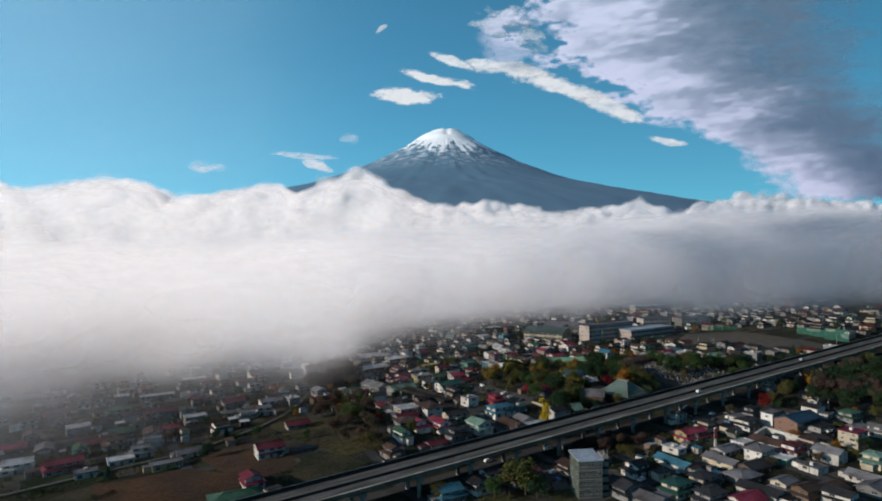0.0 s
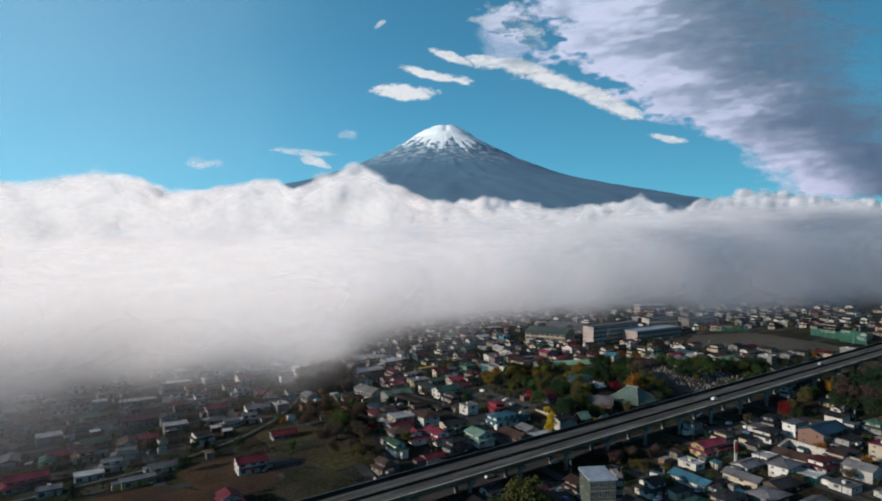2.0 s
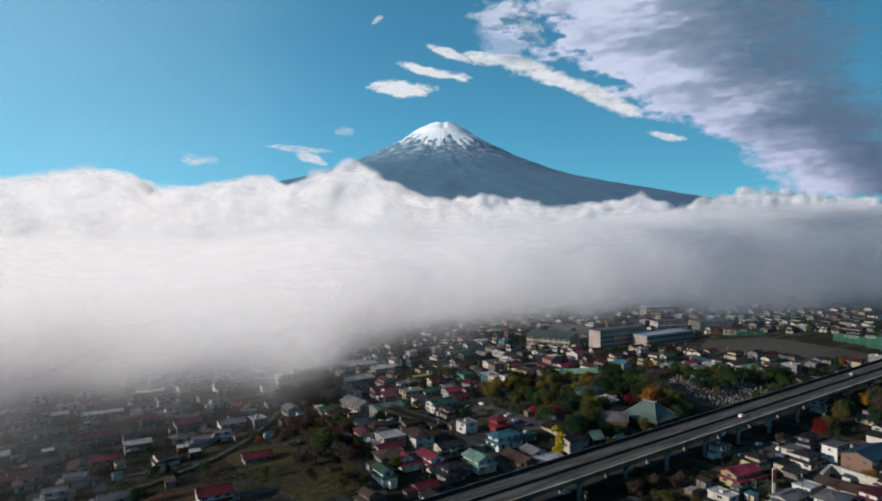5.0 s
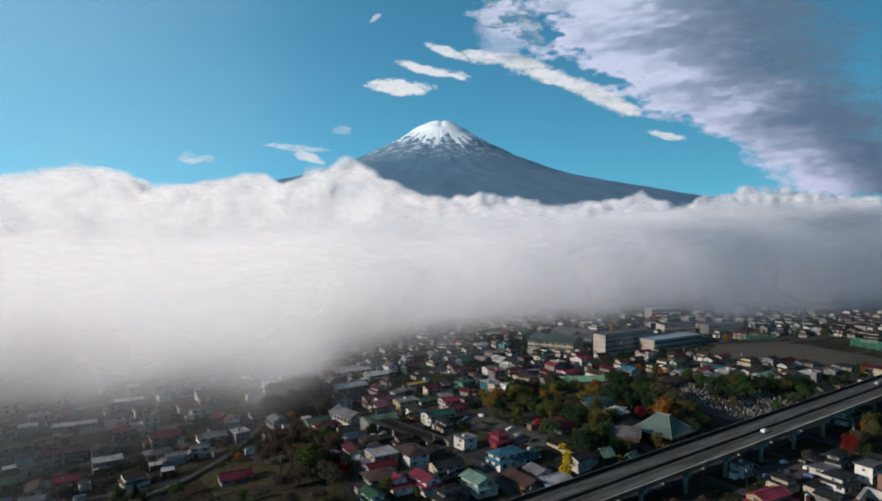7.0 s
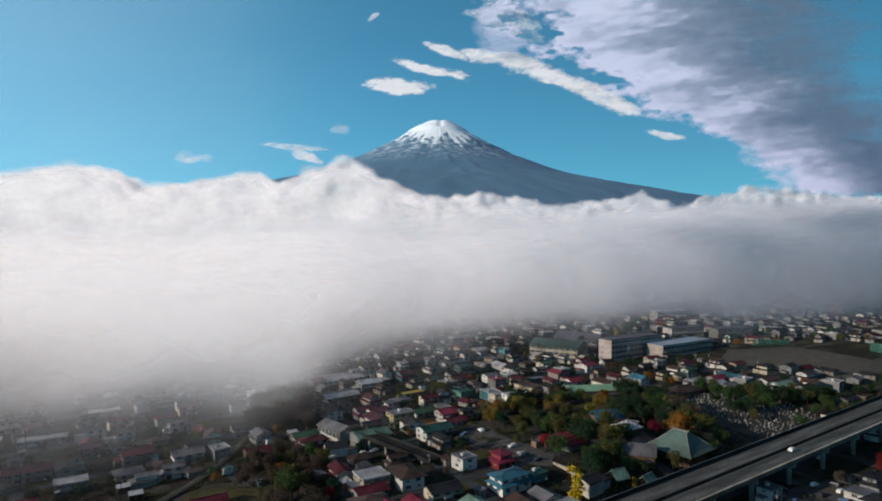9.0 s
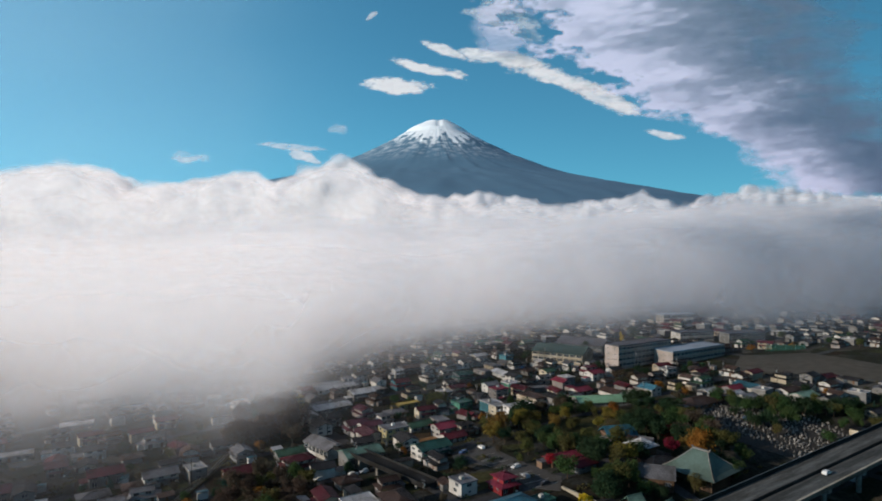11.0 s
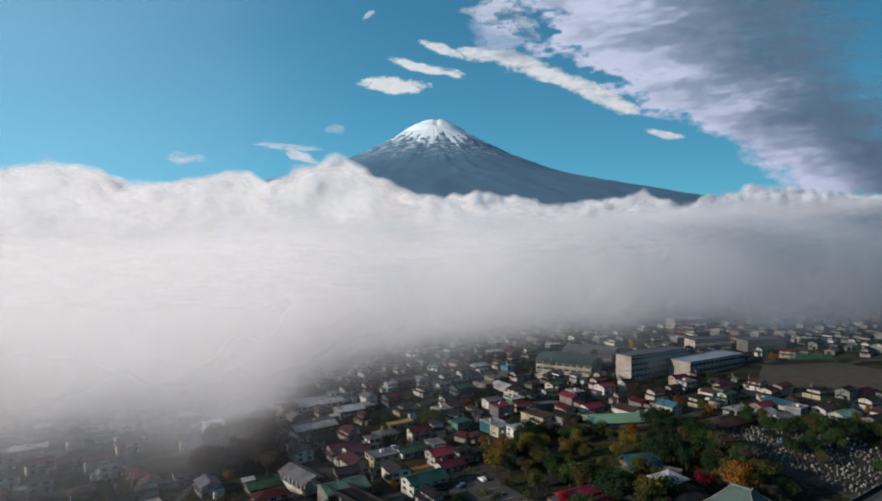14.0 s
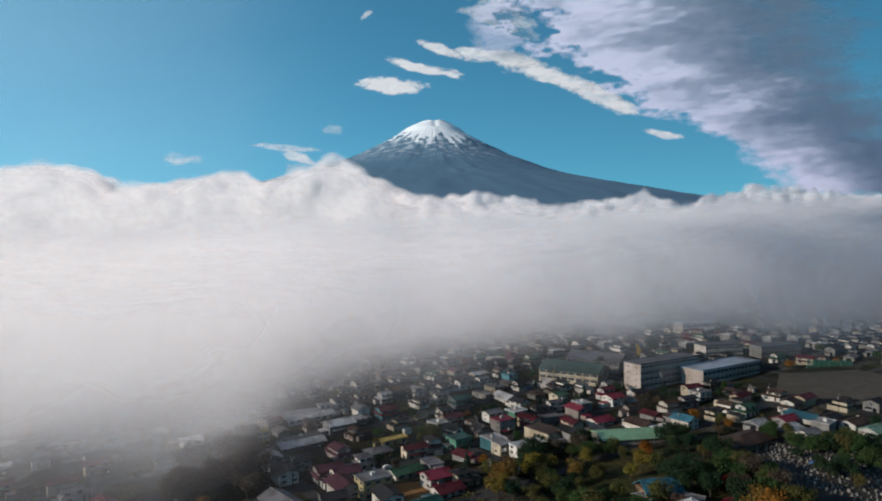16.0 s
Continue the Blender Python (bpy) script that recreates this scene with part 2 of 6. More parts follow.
def plots_material():
    """Yards, soil, gravel and grass in small plots that follow the street grid."""
    m = mat("town_ground", (0.030, 0.028, 0.026), 0.97, 0.45, 0.15, 0.5)
    n, l = m.node_tree.nodes, m.node_tree.links
    mix = next(x for x in n if x.bl_idname == "ShaderNodeMix")
    co, mp, vo = n.new("ShaderNodeTexCoord"), n.new("ShaderNodeMapping"), n.new("ShaderNodeTexVoronoi")
    mp.inputs["Rotation"].default_value = (0, 0, radians(-31))
    l.new(co.outputs["Object"], mp.inputs["Vector"])
    vo.distance, vo.voronoi_dimensions = "CHEBYCHEV", "2D"
    vo.inputs["Scale"].default_value = 1 / 11.0
    l.new(mp.outputs[0], vo.inputs["Vector"])
    sep, ramp = n.new("ShaderNodeSeparateColor"), n.new("ShaderNodeValToRGB")
    l.new(vo.outputs["Color"], sep.inputs[0])
    l.new(sep.outputs[0], ramp.inputs["Fac"])
    ramp.color_ramp.interpolation = "CONSTANT"
    stops = [(0.0, (0.022, 0.024, 0.014)), (0.22, (0.034, 0.034, 0.034)), (0.42, (0.026, 0.020, 0.015)), (0.6, (0.040, 0.042, 0.020)), (0.74, (0.055, 0.052, 0.048)), (0.86, (0.018, 0.022, 0.012)), (0.94, (0.09, 0.085, 0.078))]
    for k, (p, c) in enumerate(stops):
        e = ramp.color_ramp.elements[k] if k < 2 else ramp.color_ramp.elements.new(p)
        # plot colours carry the same warm tint against the blue skylight
        e.position, e.color = p, (c[0], c[1] * 0.97, c[2] * 0.86, 1)
    l.new(ramp.outputs["Color"], mix.inputs["A"])
    mix.inputs["B"].default_value = (0.022, 0.022, 0.014, 1)
    return m


HIGHWAY = streaked("worn_highway_asphalt", (0.052, 0.054, 0.052), (0.118, 0.118, 0.110))
PALE_HIGHWAY = streaked("pale_worn_highway_asphalt", (0.058, 0.059, 0.056), (0.128, 0.127, 0.118))
SOIL = plots_material()
SAND = mat("sports_ground_sand", (0.085, 0.078, 0.066), 0.97, 0.16, 0.05, 0.2, second=(0.064, 0.060, 0.050))
BARK = mat("bark", (0.06, 0.045, 0.035), 0.95, 0.3, 2.0, 0.5)
STONE = mat("grave_granite", (0.17, 0.167, 0.162), 0.6, 0.2, 1.5, per_object=0.6)
STEEL = mat("galvanised_steel", (0.36, 0.37, 0.38), 0.45, 0.1, metal=0.7)
LEAVES = {
    "green": (0.044, 0.068, 0.024), "dark": (0.022, 0.040, 0.020), "olive": (0.078, 0.074, 0.026), "brown": (0.070, 0.052, 0.038),
    "orange": (0.19, 0.056, 0.018), "golden": (0.15, 0.105, 0.026), "yellow": (0.30, 0.20, 0.02), "ginkgo": (0.36, 0.24, 0.018), "red": (0.26, 0.02, 0.02), "darkred": (0.13, 0.014, 0.024), "conifer": (0.02, 0.045, 0.028),
}
LEAF_MAT = {k: leaf_material("foliage_" + k, [q * 1.18 for q in c]) for k, c in LEAVES.items()}

# ---------------------------------------------------------------- ground
E1 = Vector((math.cos(radians(31)), math.sin(radians(31)), 0))
E2 = Vector((-E1.y, E1.x, 0))


def strip(name, points, width, material, lift=0.05, label="", category="", kind="structure"):
    """A road or track laid over the ground along a line of points."""
    pts = []
    for (x0, y0), (x1, y1) in zip(points, points[1:]):
        n = max(1, int(math.hypot(x1 - x0, y1 - y0) / 6))
        pts += [(x0 + (x1 - x0) * k / n, y0 + (y1 - y0) * k / n) for k in range(n)]
    pts.append(points[-1])
    bm = bmesh.new()
    last = None
    for k, (x, y) in enumerate(pts):
        a, b = pts[max(0, k - 1)], pts[min(len(pts) - 1, k + 1)]
        d = Vector((b[0] - a[0], b[1] - a[1], 0)).normalized()
        s = Vector((-d.y, d.x, 0)) * width / 2
        row = [bm.verts.new((x + o * s.x, y + o * s.y, gz(x + o * s.x, y + o * s.y) + z)) for o, z in ((-1, -0.2), (-1, lift), (1, lift), (1, -0.2))]
        if last:
            for i in range(3):
                bm.faces.new((last[i], row[i], row[i + 1], last[i + 1]))
        last = row
    bmesh.ops.recalc_face_normals(bm, faces=bm.faces)
    return tagged(part(name, bm, material), label, category, "", kind)


def patch(name, corners, material, lift, label, category, kind="structure"):
    """A flat plot of land, with a soft irregular edge, on the ground."""
    corners = seats(corners)
    bm = bmesh.new()
    c = Vector((sum(p[0] for p in corners) / len(corners), sum(p[1] for p in corners) / len(corners), 0))
    ring = []
    for (x0, y0), (x1, y1) in zip(corners, corners[1:] + corners[:1]):
        for k in range(6):
            x, y = x0 + (x1 - x0) * k / 6, y0 + (y1 - y0) * k / 6
            j = 0.6
            ring.append((x + random.uniform(-j, j), y + random.uniform(-j, j)))
    outer = [bm.verts.new((x, y, gz(x, y) - 0.2)) for x, y in ring]
    last = outer
    for f in (1.0, 0.85, 0.7, 0.55, 0.4, 0.25, 0.1):
        row = []
        for x, y in ring:
            px, py = c.x + (x - c.x) * f, c.y + (y - c.y) * f
            row.append(bm.verts.new((px, py, gz(px, py) + lift)))
        for k in range(len(ring)):
            j = (k + 1) % len(ring)
            bm.faces.new((last[k], last[j], row[j], row[k]))
        last = row
    bm.faces.new(last)
    bmesh.ops.recalc_face_normals(bm, faces=bm.faces)
    return tagged(part(name, bm, material), label, category, "", kind)


bm = bmesh.new()
xs = [-6000, -2500, -1200, -600, -500, -450] + list(range(-400, 421, 5)) + [450, 500, 550, 600, 1200, 2500, 6000]
ys = [-4000, -1500, -600, -300, -100, 0, 50] + list(range(80, 701, 5)) + [750, 800, 850, 900, 1400, 2200, 3500, 4980]
rows = [[bm.verts.new((x, y, gz(x, y))) for x in xs] for y in ys]
for a, b in zip(rows, rows[1:]):
    for k in range(len(xs) - 1):
        bm.faces.new((a[k], a[k + 1], b[k + 1], b[k]))
tagged(part("ground", bm, SOIL), "dark mixed soil and grass of the town plain", "ground", "", "structure")

# town streets, in step with the grid of the houses
ORIGIN = Vector((40, 400, 0))


def grid_point(u, v):
    p = ORIGIN + E1 * u + E2 * v
    return p.x, p.y


TAKEN = []          # circles that filler houses keep clear of: x, y, radius


def clear_of(x, y, r):
    return all((x - a) ** 2 + (y - b) ** 2 > (r + c) ** 2 for a, b, c in TAKEN)


def keep_clear(x, y, r):
    TAKEN.append((x, y, r))


# ---------------------------------------------------------------- expressway viaduct
def road_y(x):
    return 0.63 * x + 254.5


def build_viaduct():
    via = tagged(new("expressway_viaduct"), "long grey concrete expressway viaduct on piers over the town", "viaduct")
    d = Vector((1, 0.63, 0)).normalized()
    s = Vector((-d.y, d.x, 0))
    half = 8.7

    def at(u, o, z):
        x, y = 100 + d.x * u, road_y(100) + d.y * u
        return (x + s.x * o, y + s.y * o, gz(x, y) + 10 + z)

    def ribbon(profile, u0, u1, step=8.0):
        bm = bmesh.new()
        n = int((u1 - u0) / step)
        last = None
        for k in range(n + 1):
            u = u0 + (u1 - u0) * k / n
            row = [bm.verts.new(at(u, o, z)) for o, z in profile]
            if last:
                for i in range(len(row)):
                    j = (i + 1) % len(row)
                    bm.faces.new((last[i], last[j], row[j], row[i]))
            else:
                bm.faces.new(row[::-1])
            last = row
        bm.faces.new(last)
        bmesh.ops.recalc_face_normals(bm, faces=bm.faces)
        return bm

    u0, u1 = -420, 720
    part("deck", ribbon([(-half, 0), (half, 0), (half, -0.5), (half - 2.2, -0.8), (half - 3, -2.0), (-half + 3, -2.0), (-half + 2.2, -0.8), (-half, -0.5)], u0, u1), CONCRETE, via)
    part("carriageway", ribbon([(-half + 0.4, 0.0), (-half + 0.4, 0.06), (-0.5, 0.06), (-0.5, 0.0)], u0, u1), HIGHWAY, via, "worn grey asphalt carriageway")
    part("carriageway", ribbon([(0.5, 0.0), (0.5, 0.06), (half - 0.4, 0.06), (half - 0.4, 0.0)], u0, u1), PALE_HIGHWAY, via, "worn grey asphalt carriageway")
    part("parapet", ribbon([(-half, -0.5), (-half, 1.0), (-half + 0.55, 1.0), (-half + 0.55, 0)], u0, u1), mat("parapet_concrete", (0.13, 0.12, 0.10), 0.9, 0.2, 0.3, 0.3, stain=0.4), via, "pale concrete parapet")
    part("coping", ribbon([(-half - 0.06, 1.0), (-half - 0.06, 1.1), (-half + 0.62, 1.1), (-half + 0.62, 1.0)], u0, u1), mat("coping_concrete", (0.42, 0.38, 0.32), 0.9, 0.2, 0.3, 0.3, stain=0.4), via, "pale weathered coping of the parapet")
    part("noise_barrier", ribbon([(half - 0.3, 0), (half - 0.3, 1.5), (half, 1.5), (half, -0.5)], u0, u1), DARK_CONCRETE, via, "dark noise barrier")
    part("median", ribbon([(-0.45, 0), (-0.2, 0.9), (0.2, 0.9), (0.45, 0)], u0, u1), DARK_CONCRETE, via, "dark median barrier")
    part("guard_rail", ribbon([(half - 0.2, 1.5), (half - 0.2, 1.62), (half - 0.08, 1.62), (half - 0.08, 1.5)], u0, u1), STEEL, via, "pale steel rail on the barrier")
    for o in (-half + 1.2, -1.1, 1.1, half - 1.2):
        part("edge_line", ribbon([(o - 0.1, 0.05), (o - 0.1, 0.075), (o + 0.1, 0.075), (o + 0.1, 0.05)], u0, u1), PAINT, via, "worn white edge line")
    for o in (-4.6, 4.6):
        dash = ribbon([(o - 0.09, 0.05), (o - 0.09, 0.075), (o + 0.09, 0.075), (o + 0.09, 0.05)], 0, 8)
        me = mesh_of("lane_dash", dash, PAINT)
        for k in range(-20, 22):
            ob = part("lane_dash", me, None, via)
            q = Vector(at(k * 20.0, 0, 0)) - Vector(at(0, 0, 0))
            ob.location = q
    u = -400
    while u < 700:
        x, y, z = at(u, 0, -2.0)
        g = gz(x, y)
        h = z - g
        pier = part("pier", boxes((-1.0, 1.0, -6.6, 6.6, h - 1.5, h + 0.06)), CONCRETE, via, "", (x, y, g), math.degrees(math.atan2(d.y, d.x)))
        for o in (-4.6, 4.6):
            bm = bmesh.new()
            tube(bm, (0, o, -0.5), (0, o, h - 1.5), 0.85, 0.85, 10)
            part("column", bm, CONCRETE, pier)
        u += 24
    return at, d


via_at, VIA_DIR = build_viaduct()

# ---------------------------------------------------------------- mountain
def build_mountain():
    cx, cy, top = 29.0, 4930.0, 966.0
    rr = np.array([0, 60, 95, 130, 216, 259, 389, 475, 605, 691, 907, 1123, 1339, 1555, 1771, 2000, 2600, 3600])
    dr = np.array([14, 5, 0, 20, 68, 104, 176, 222, 286, 320, 404, 470, 519, 563, 611, 660, 830, 960])
    na, nr = 420, 130
    rad = np.r_[np.linspace(0, 500, 60), np.linspace(515, 3300, 70)]
    ang = np.linspace(0, 2 * math.pi, na, endpoint=False)
    r, a = np.meshgrid(rad, ang, indexing="ij")
    # deep radial gullies that widen downhill
    gul = fbm(np.cos(a) * 9 + 20, np.sin(a) * 9 + 20, r / 600 + 3, 4, 5) - 0.5
    fine = fbm(np.cos(a) * 30 + 50, np.sin(a) * 30 + 50, r / 260 + 9, 3, 9) - 0.5
    z = top - np.interp(r, rr, dr) + gul * np.clip(r - 60, 0, 700) * 0.016 + fine * np.clip(r - 40, 0, 500) * 0.012
    x, y = cx + r * np.cos(a), cy + r * np.sin(a)
    z = z + 26 * np.exp(-((x - cx - 1330) ** 2 + (y - cy) ** 2) / 110**2)
    z = z + 9 * (fbm(x / 70, y / 70, 0 * x, 4, 13) - 0.5) * smooth(60, 260, r)
    z = z + 14 * (fbm(x / 200, y / 200, 0 * x, 4, 3) - 0.5) * smooth(400, 1500, r)
    z = z - 9 * np.exp(-(((x - cx - 12) / 22) ** 2)) * (r < 220) - 7 * smooth(20, -80, x - cx) * (r < 160)
    v = [(cx, cy, top - 16)] + list(zip(x[1:].ravel(), y[1:].ravel(), z[1:].ravel()))
    f = [(0, 1 + k, 1 + (k + 1) % na) for k in range(na)]
    for i in range(nr - 2):
        for k in range(na):
            f.append((1 + i * na + k, 1 + (i + 1) * na + k, 1 + (i + 1) * na + (k + 1) % na, 1 + i * na + (k + 1) % na))
    me = bpy.data.meshes.new("mountain")
    me.from_pydata(v, [], f)
    me.polygons.foreach_set("use_smooth", [True] * len(me.polygons))
    m = bpy.data.materials.new("snow_and_hazed_lava")
    m.use_nodes = True
    n, l = m.node_tree.nodes, m.node_tree.links
    b = n["Principled BSDF"]
    b.inputs["Roughness"].default_value = 0.9
    co, sep = n.new("ShaderNodeTexCoord"), n.new("ShaderNodeSeparateXYZ")
    l.new(co.outputs["Object"], sep.inputs[0])
    # streaks that run downhill: noise in the direction round the summit
    off = n.new("ShaderNodeVectorMath")
    off.operation = "SUBTRACT"
    off.inputs[1].default_value = (cx, cy, 0)
    l.new(co.outputs["Object"], off.inputs[0])
    flat = n.new("ShaderNodeVectorMath")
    flat.operation = "MULTIPLY"
    flat.inputs[1].default_value = (1, 1, 0)
    l.new(off.outputs[0], flat.inputs[0])
    way = n.new("ShaderNodeVectorMath")
    way.operation = "NORMALIZE"
    l.new(flat.outputs[0], way.inputs[0])
    s1, s2 = n.new("ShaderNodeTexNoise"), n.new("ShaderNodeTexNoise")
    s1.inputs["Scale"].default_value, s1.inputs["Detail"].default_value, s1.inputs["Roughness"].default_value = 11.0, 9, 0.66
    l.new(way.outputs[0], s1.inputs["Vector"])
    s2.inputs["Scale"].default_value, s2.inputs["Detail"].default_value = 0.02, 6
    l.new(co.outputs["Object"], s2.inputs["Vector"])
    z1 = n.new("ShaderNodeMath")
    z1.operation = "MULTIPLY_ADD"
    z1.inputs[1].default_value, z1.inputs[2].default_value = 230.0, -115.0
    l.new(s1.outputs["Fac"], z1.inputs[0])
    s3, z3, a3 = n.new("ShaderNodeTexNoise"), n.new("ShaderNodeMath"), n.new("ShaderNodeMath")
    s3.inputs["Scale"].default_value, s3.inputs["Detail"].default_value = 2.6, 2
    l.new(way.outputs[0], s3.inputs["Vector"])
    z3.operation = "MULTIPLY_ADD"
    z3.inputs[1].default_value, z3.inputs[2].default_value = 420.0, -210.0
    l.new(s3.outputs["Fac"], z3.inputs[0])
    z2 = n.new("ShaderNodeMath")
    z2.operation = "MULTIPLY_ADD"
    z2.inputs[1].default_value, z2.inputs[2].default_value = 230.0, -115.0
    l.new(s2.outputs["Fac"], z2.inputs[0])
    a1, a2 = n.new("ShaderNodeMath"), n.new("ShaderNodeMath")
    l.new(sep.outputs["Z"], a1.inputs[0])
    l.new(z1.outputs[0], a1.inputs[1])
    l.new(a1.outputs[0], a2.inputs[0])
    l.new(z2.outputs[0], a2.inputs[1])
    sn = n.new("ShaderNodeMapRange")
    sn.inputs["From Min"].default_value, sn.inputs["From Max"].default_value = 765, 795
    l.new(a2.outputs[0], a3.inputs[0])
    l.new(z3.outputs[0], a3.inputs[1])
    # the bright tongue of snow in the wide gully below the summit
    face, tongue, a5 = n.new("ShaderNodeVectorMath"), n.new("ShaderNodeMapRange"), n.new("ShaderNodeMath")
    face.operation = "DOT_PRODUCT"
    face.inputs[1].default_value = (-0.12, -0.99, 0)
    l.new(way.outputs[0], face.inputs[0])
    tongue.inputs["From Min"].default_value, tongue.inputs["From Max"].default_value = 0.955, 1.0
    tongue.inputs["To Min"].default_value, tongue.inputs["To Max"].default_value = -18.0, 75.0
    l.new(face.outputs["Value"], tongue.inputs["Value"])
    l.new(a3.outputs[0], a5.inputs[0])
    l.new(tongue.outputs[0], a5.inputs[1])
    l.new(a5.outputs[0], sn.inputs["Value"])
    # the blue of the distant air haze is painted into the rock colours
    hazed_rock = n.new("ShaderNodeMix")
    hazed_rock.data_type = "RGBA"
    hazed_rock.inputs["A"].default_value, hazed_rock.inputs["B"].default_value = (0.078, 0.172, 0.255, 1), (0.100, 0.20, 0.285, 1)
    l.new(s1.outputs["Fac"], hazed_rock.inputs["Factor"])
    mx = n.new("ShaderNodeMix")
    mx.data_type = "RGBA"
    # a thin dusting in the gullies below the cap
    s4, d1, d2, d3, d4 = n.new("ShaderNodeTexNoise"), n.new("ShaderNodeMath"), n.new("ShaderNodeMapRange"), n.new("ShaderNodeMapRange"), n.new("ShaderNodeMath")
    s4.inputs["Scale"].default_value, s4.inputs["Detail"].default_value, s4.inputs["Roughness"].default_value = 34.0, 6, 0.7
    l.new(way.outputs[0], s4.inputs["Vector"])
    d1.operation = "MULTIPLY"
    l.new(s4.outputs["Fac"], d1.inputs[0])
    l.new(s2.outputs["Fac"], d1.inputs[1])
    d2.inputs["From Min"].default_value, d2.inputs["From Max"].default_value = 0.235, 0.33
    l.new(d1.outputs[0], d2.inputs["Value"])
    d3.inputs["From Min"].default_value, d3.inputs["From Max"].default_value = 560, 800
    d3.inputs["To Max"].default_value = 0.7
    l.new(sep.outputs["Z"], d3.inputs["Value"])
    d4.operation = "MULTIPLY"
    l.new(d2.outputs[0], d4.inputs[0])
    l.new(d3.outputs[0], d4.inputs[1])
    top = n.new("ShaderNodeMath")
    top.operation = "MAXIMUM"
    l.new(sn.outputs[0], top.inputs[0])
    l.new(d4.outputs[0], top.inputs[1])
    l.new(top.outputs[0], mx.inputs["Factor"])
    l.new(hazed_rock.outputs["Result"], mx.inputs["A"])
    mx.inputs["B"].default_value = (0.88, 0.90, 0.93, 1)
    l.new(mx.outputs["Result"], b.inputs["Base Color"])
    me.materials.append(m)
    tagged(new("mountain", me), "snow-capped haze-blue volcano with long bare slopes above the clouds", "mountain")


build_mountain()


# ---------------------------------------------------------------- fog and clouds
def sheet(name, nx, nz, place, density, material, lean, heaps=None):
    """A soft curved sheet: place(u, v) and density(u, v, xyz) on arrays with u and v from 0 to 1.
    Mist has no skin: its shading normals follow the heaps, a height in metres, about the mean direction lean."""
    u, v = np.meshgrid(np.linspace(0, 1, nx), np.linspace(0, 1, nz))
    x, y, z = place(u, v)
    rho = np.clip(density(u, v, x, y, z), 0, 1.3)
    me = bpy.data.meshes.new(name)
    idx = np.arange(nx * nz).reshape(nz, nx)
    quads = np.stack([idx[:-1, :-1], idx[:-1, 1:], idx[1:, 1:], idx[1:, :-1]], -1).reshape(-1, 4)
    alive = rho.ravel()[quads].max(1) > 0.004
    me.from_pydata(np.stack([x, y, z], -1).reshape(-1, 3).tolist(), [], quads[alive].tolist())
    attr = me.attributes.new("mist", "FLOAT", "POINT")
    attr.data.foreach_set("value", rho.ravel().astype(np.float32))
    me.polygons.foreach_set("use_smooth", [True] * len(me.polygons))
    if callable(lean):
        lean = lean(u, v, x, y, z)
    nrm = [lean[0] + 0 * x, lean[1] + 0 * x, lean[2] + 0 * x]
    if heaps:
        h = heaps(x, y, z)
        nrm[0] = nrm[0] - np.gradient(h, axis=1) / np.gradient(x, axis=1)
        nrm[2] = nrm[2] - np.gradient(h, axis=0) / np.gradient(z, axis=0)
    nrm = np.stack(nrm, -1).reshape(-1, 3)
    nrm /= np.linalg.norm(nrm, axis=1, keepdims=True)
    me.normals_split_custom_set_from_vertices(nrm.tolist())
    me.materials.append(material)
    return me


def mist_part(name, me, parent=None):
    """A sheet as an object; its shadow rays start on the sheet itself."""
    ob = part(name, me, None, parent)
    ob.cycles.shadow_terminator_geometry_offset = 0.0
    ob.cycles.shadow_terminator_offset = 0.0
    return ob


FOG = mist_material("fog", (0.68, 0.67, 0.71), 0.018, -0.05, 0.05, (1, 1, 1.3), 2)


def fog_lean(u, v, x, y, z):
    """Flat sheets shaded by set normals as a long roll: western end turned to the sun, eastern end south, foot turned
    under for shade.
    """
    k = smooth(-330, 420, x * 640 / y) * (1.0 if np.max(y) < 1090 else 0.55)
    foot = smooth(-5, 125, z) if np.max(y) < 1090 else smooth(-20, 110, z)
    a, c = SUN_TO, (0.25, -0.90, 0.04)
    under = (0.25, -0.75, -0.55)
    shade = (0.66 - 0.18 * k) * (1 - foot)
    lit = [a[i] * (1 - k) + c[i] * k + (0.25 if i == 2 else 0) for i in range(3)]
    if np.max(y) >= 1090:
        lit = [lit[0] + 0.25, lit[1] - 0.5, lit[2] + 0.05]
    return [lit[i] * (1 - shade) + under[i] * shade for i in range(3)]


BANK = mist_material("cloud_bank", (0.73, 0.715, 0.75), 0.016, -0.28, 0.22, (1, 1, 1.3), 4)
# the front's far west is unseen, brought forward to shade the left of town
FRONT_X = [-900, -500, -400, -330, -245, -157, -99, -75, -50, 32, 121, 348, 600, 1200]
FRONT_Y = [-60, 60, 160, 275, 345, 408, 428, 475, 545, 590, 618, 612, 640, 740]


SLANT = 0.30            # the sheets of mist lie nearly along the sunlight


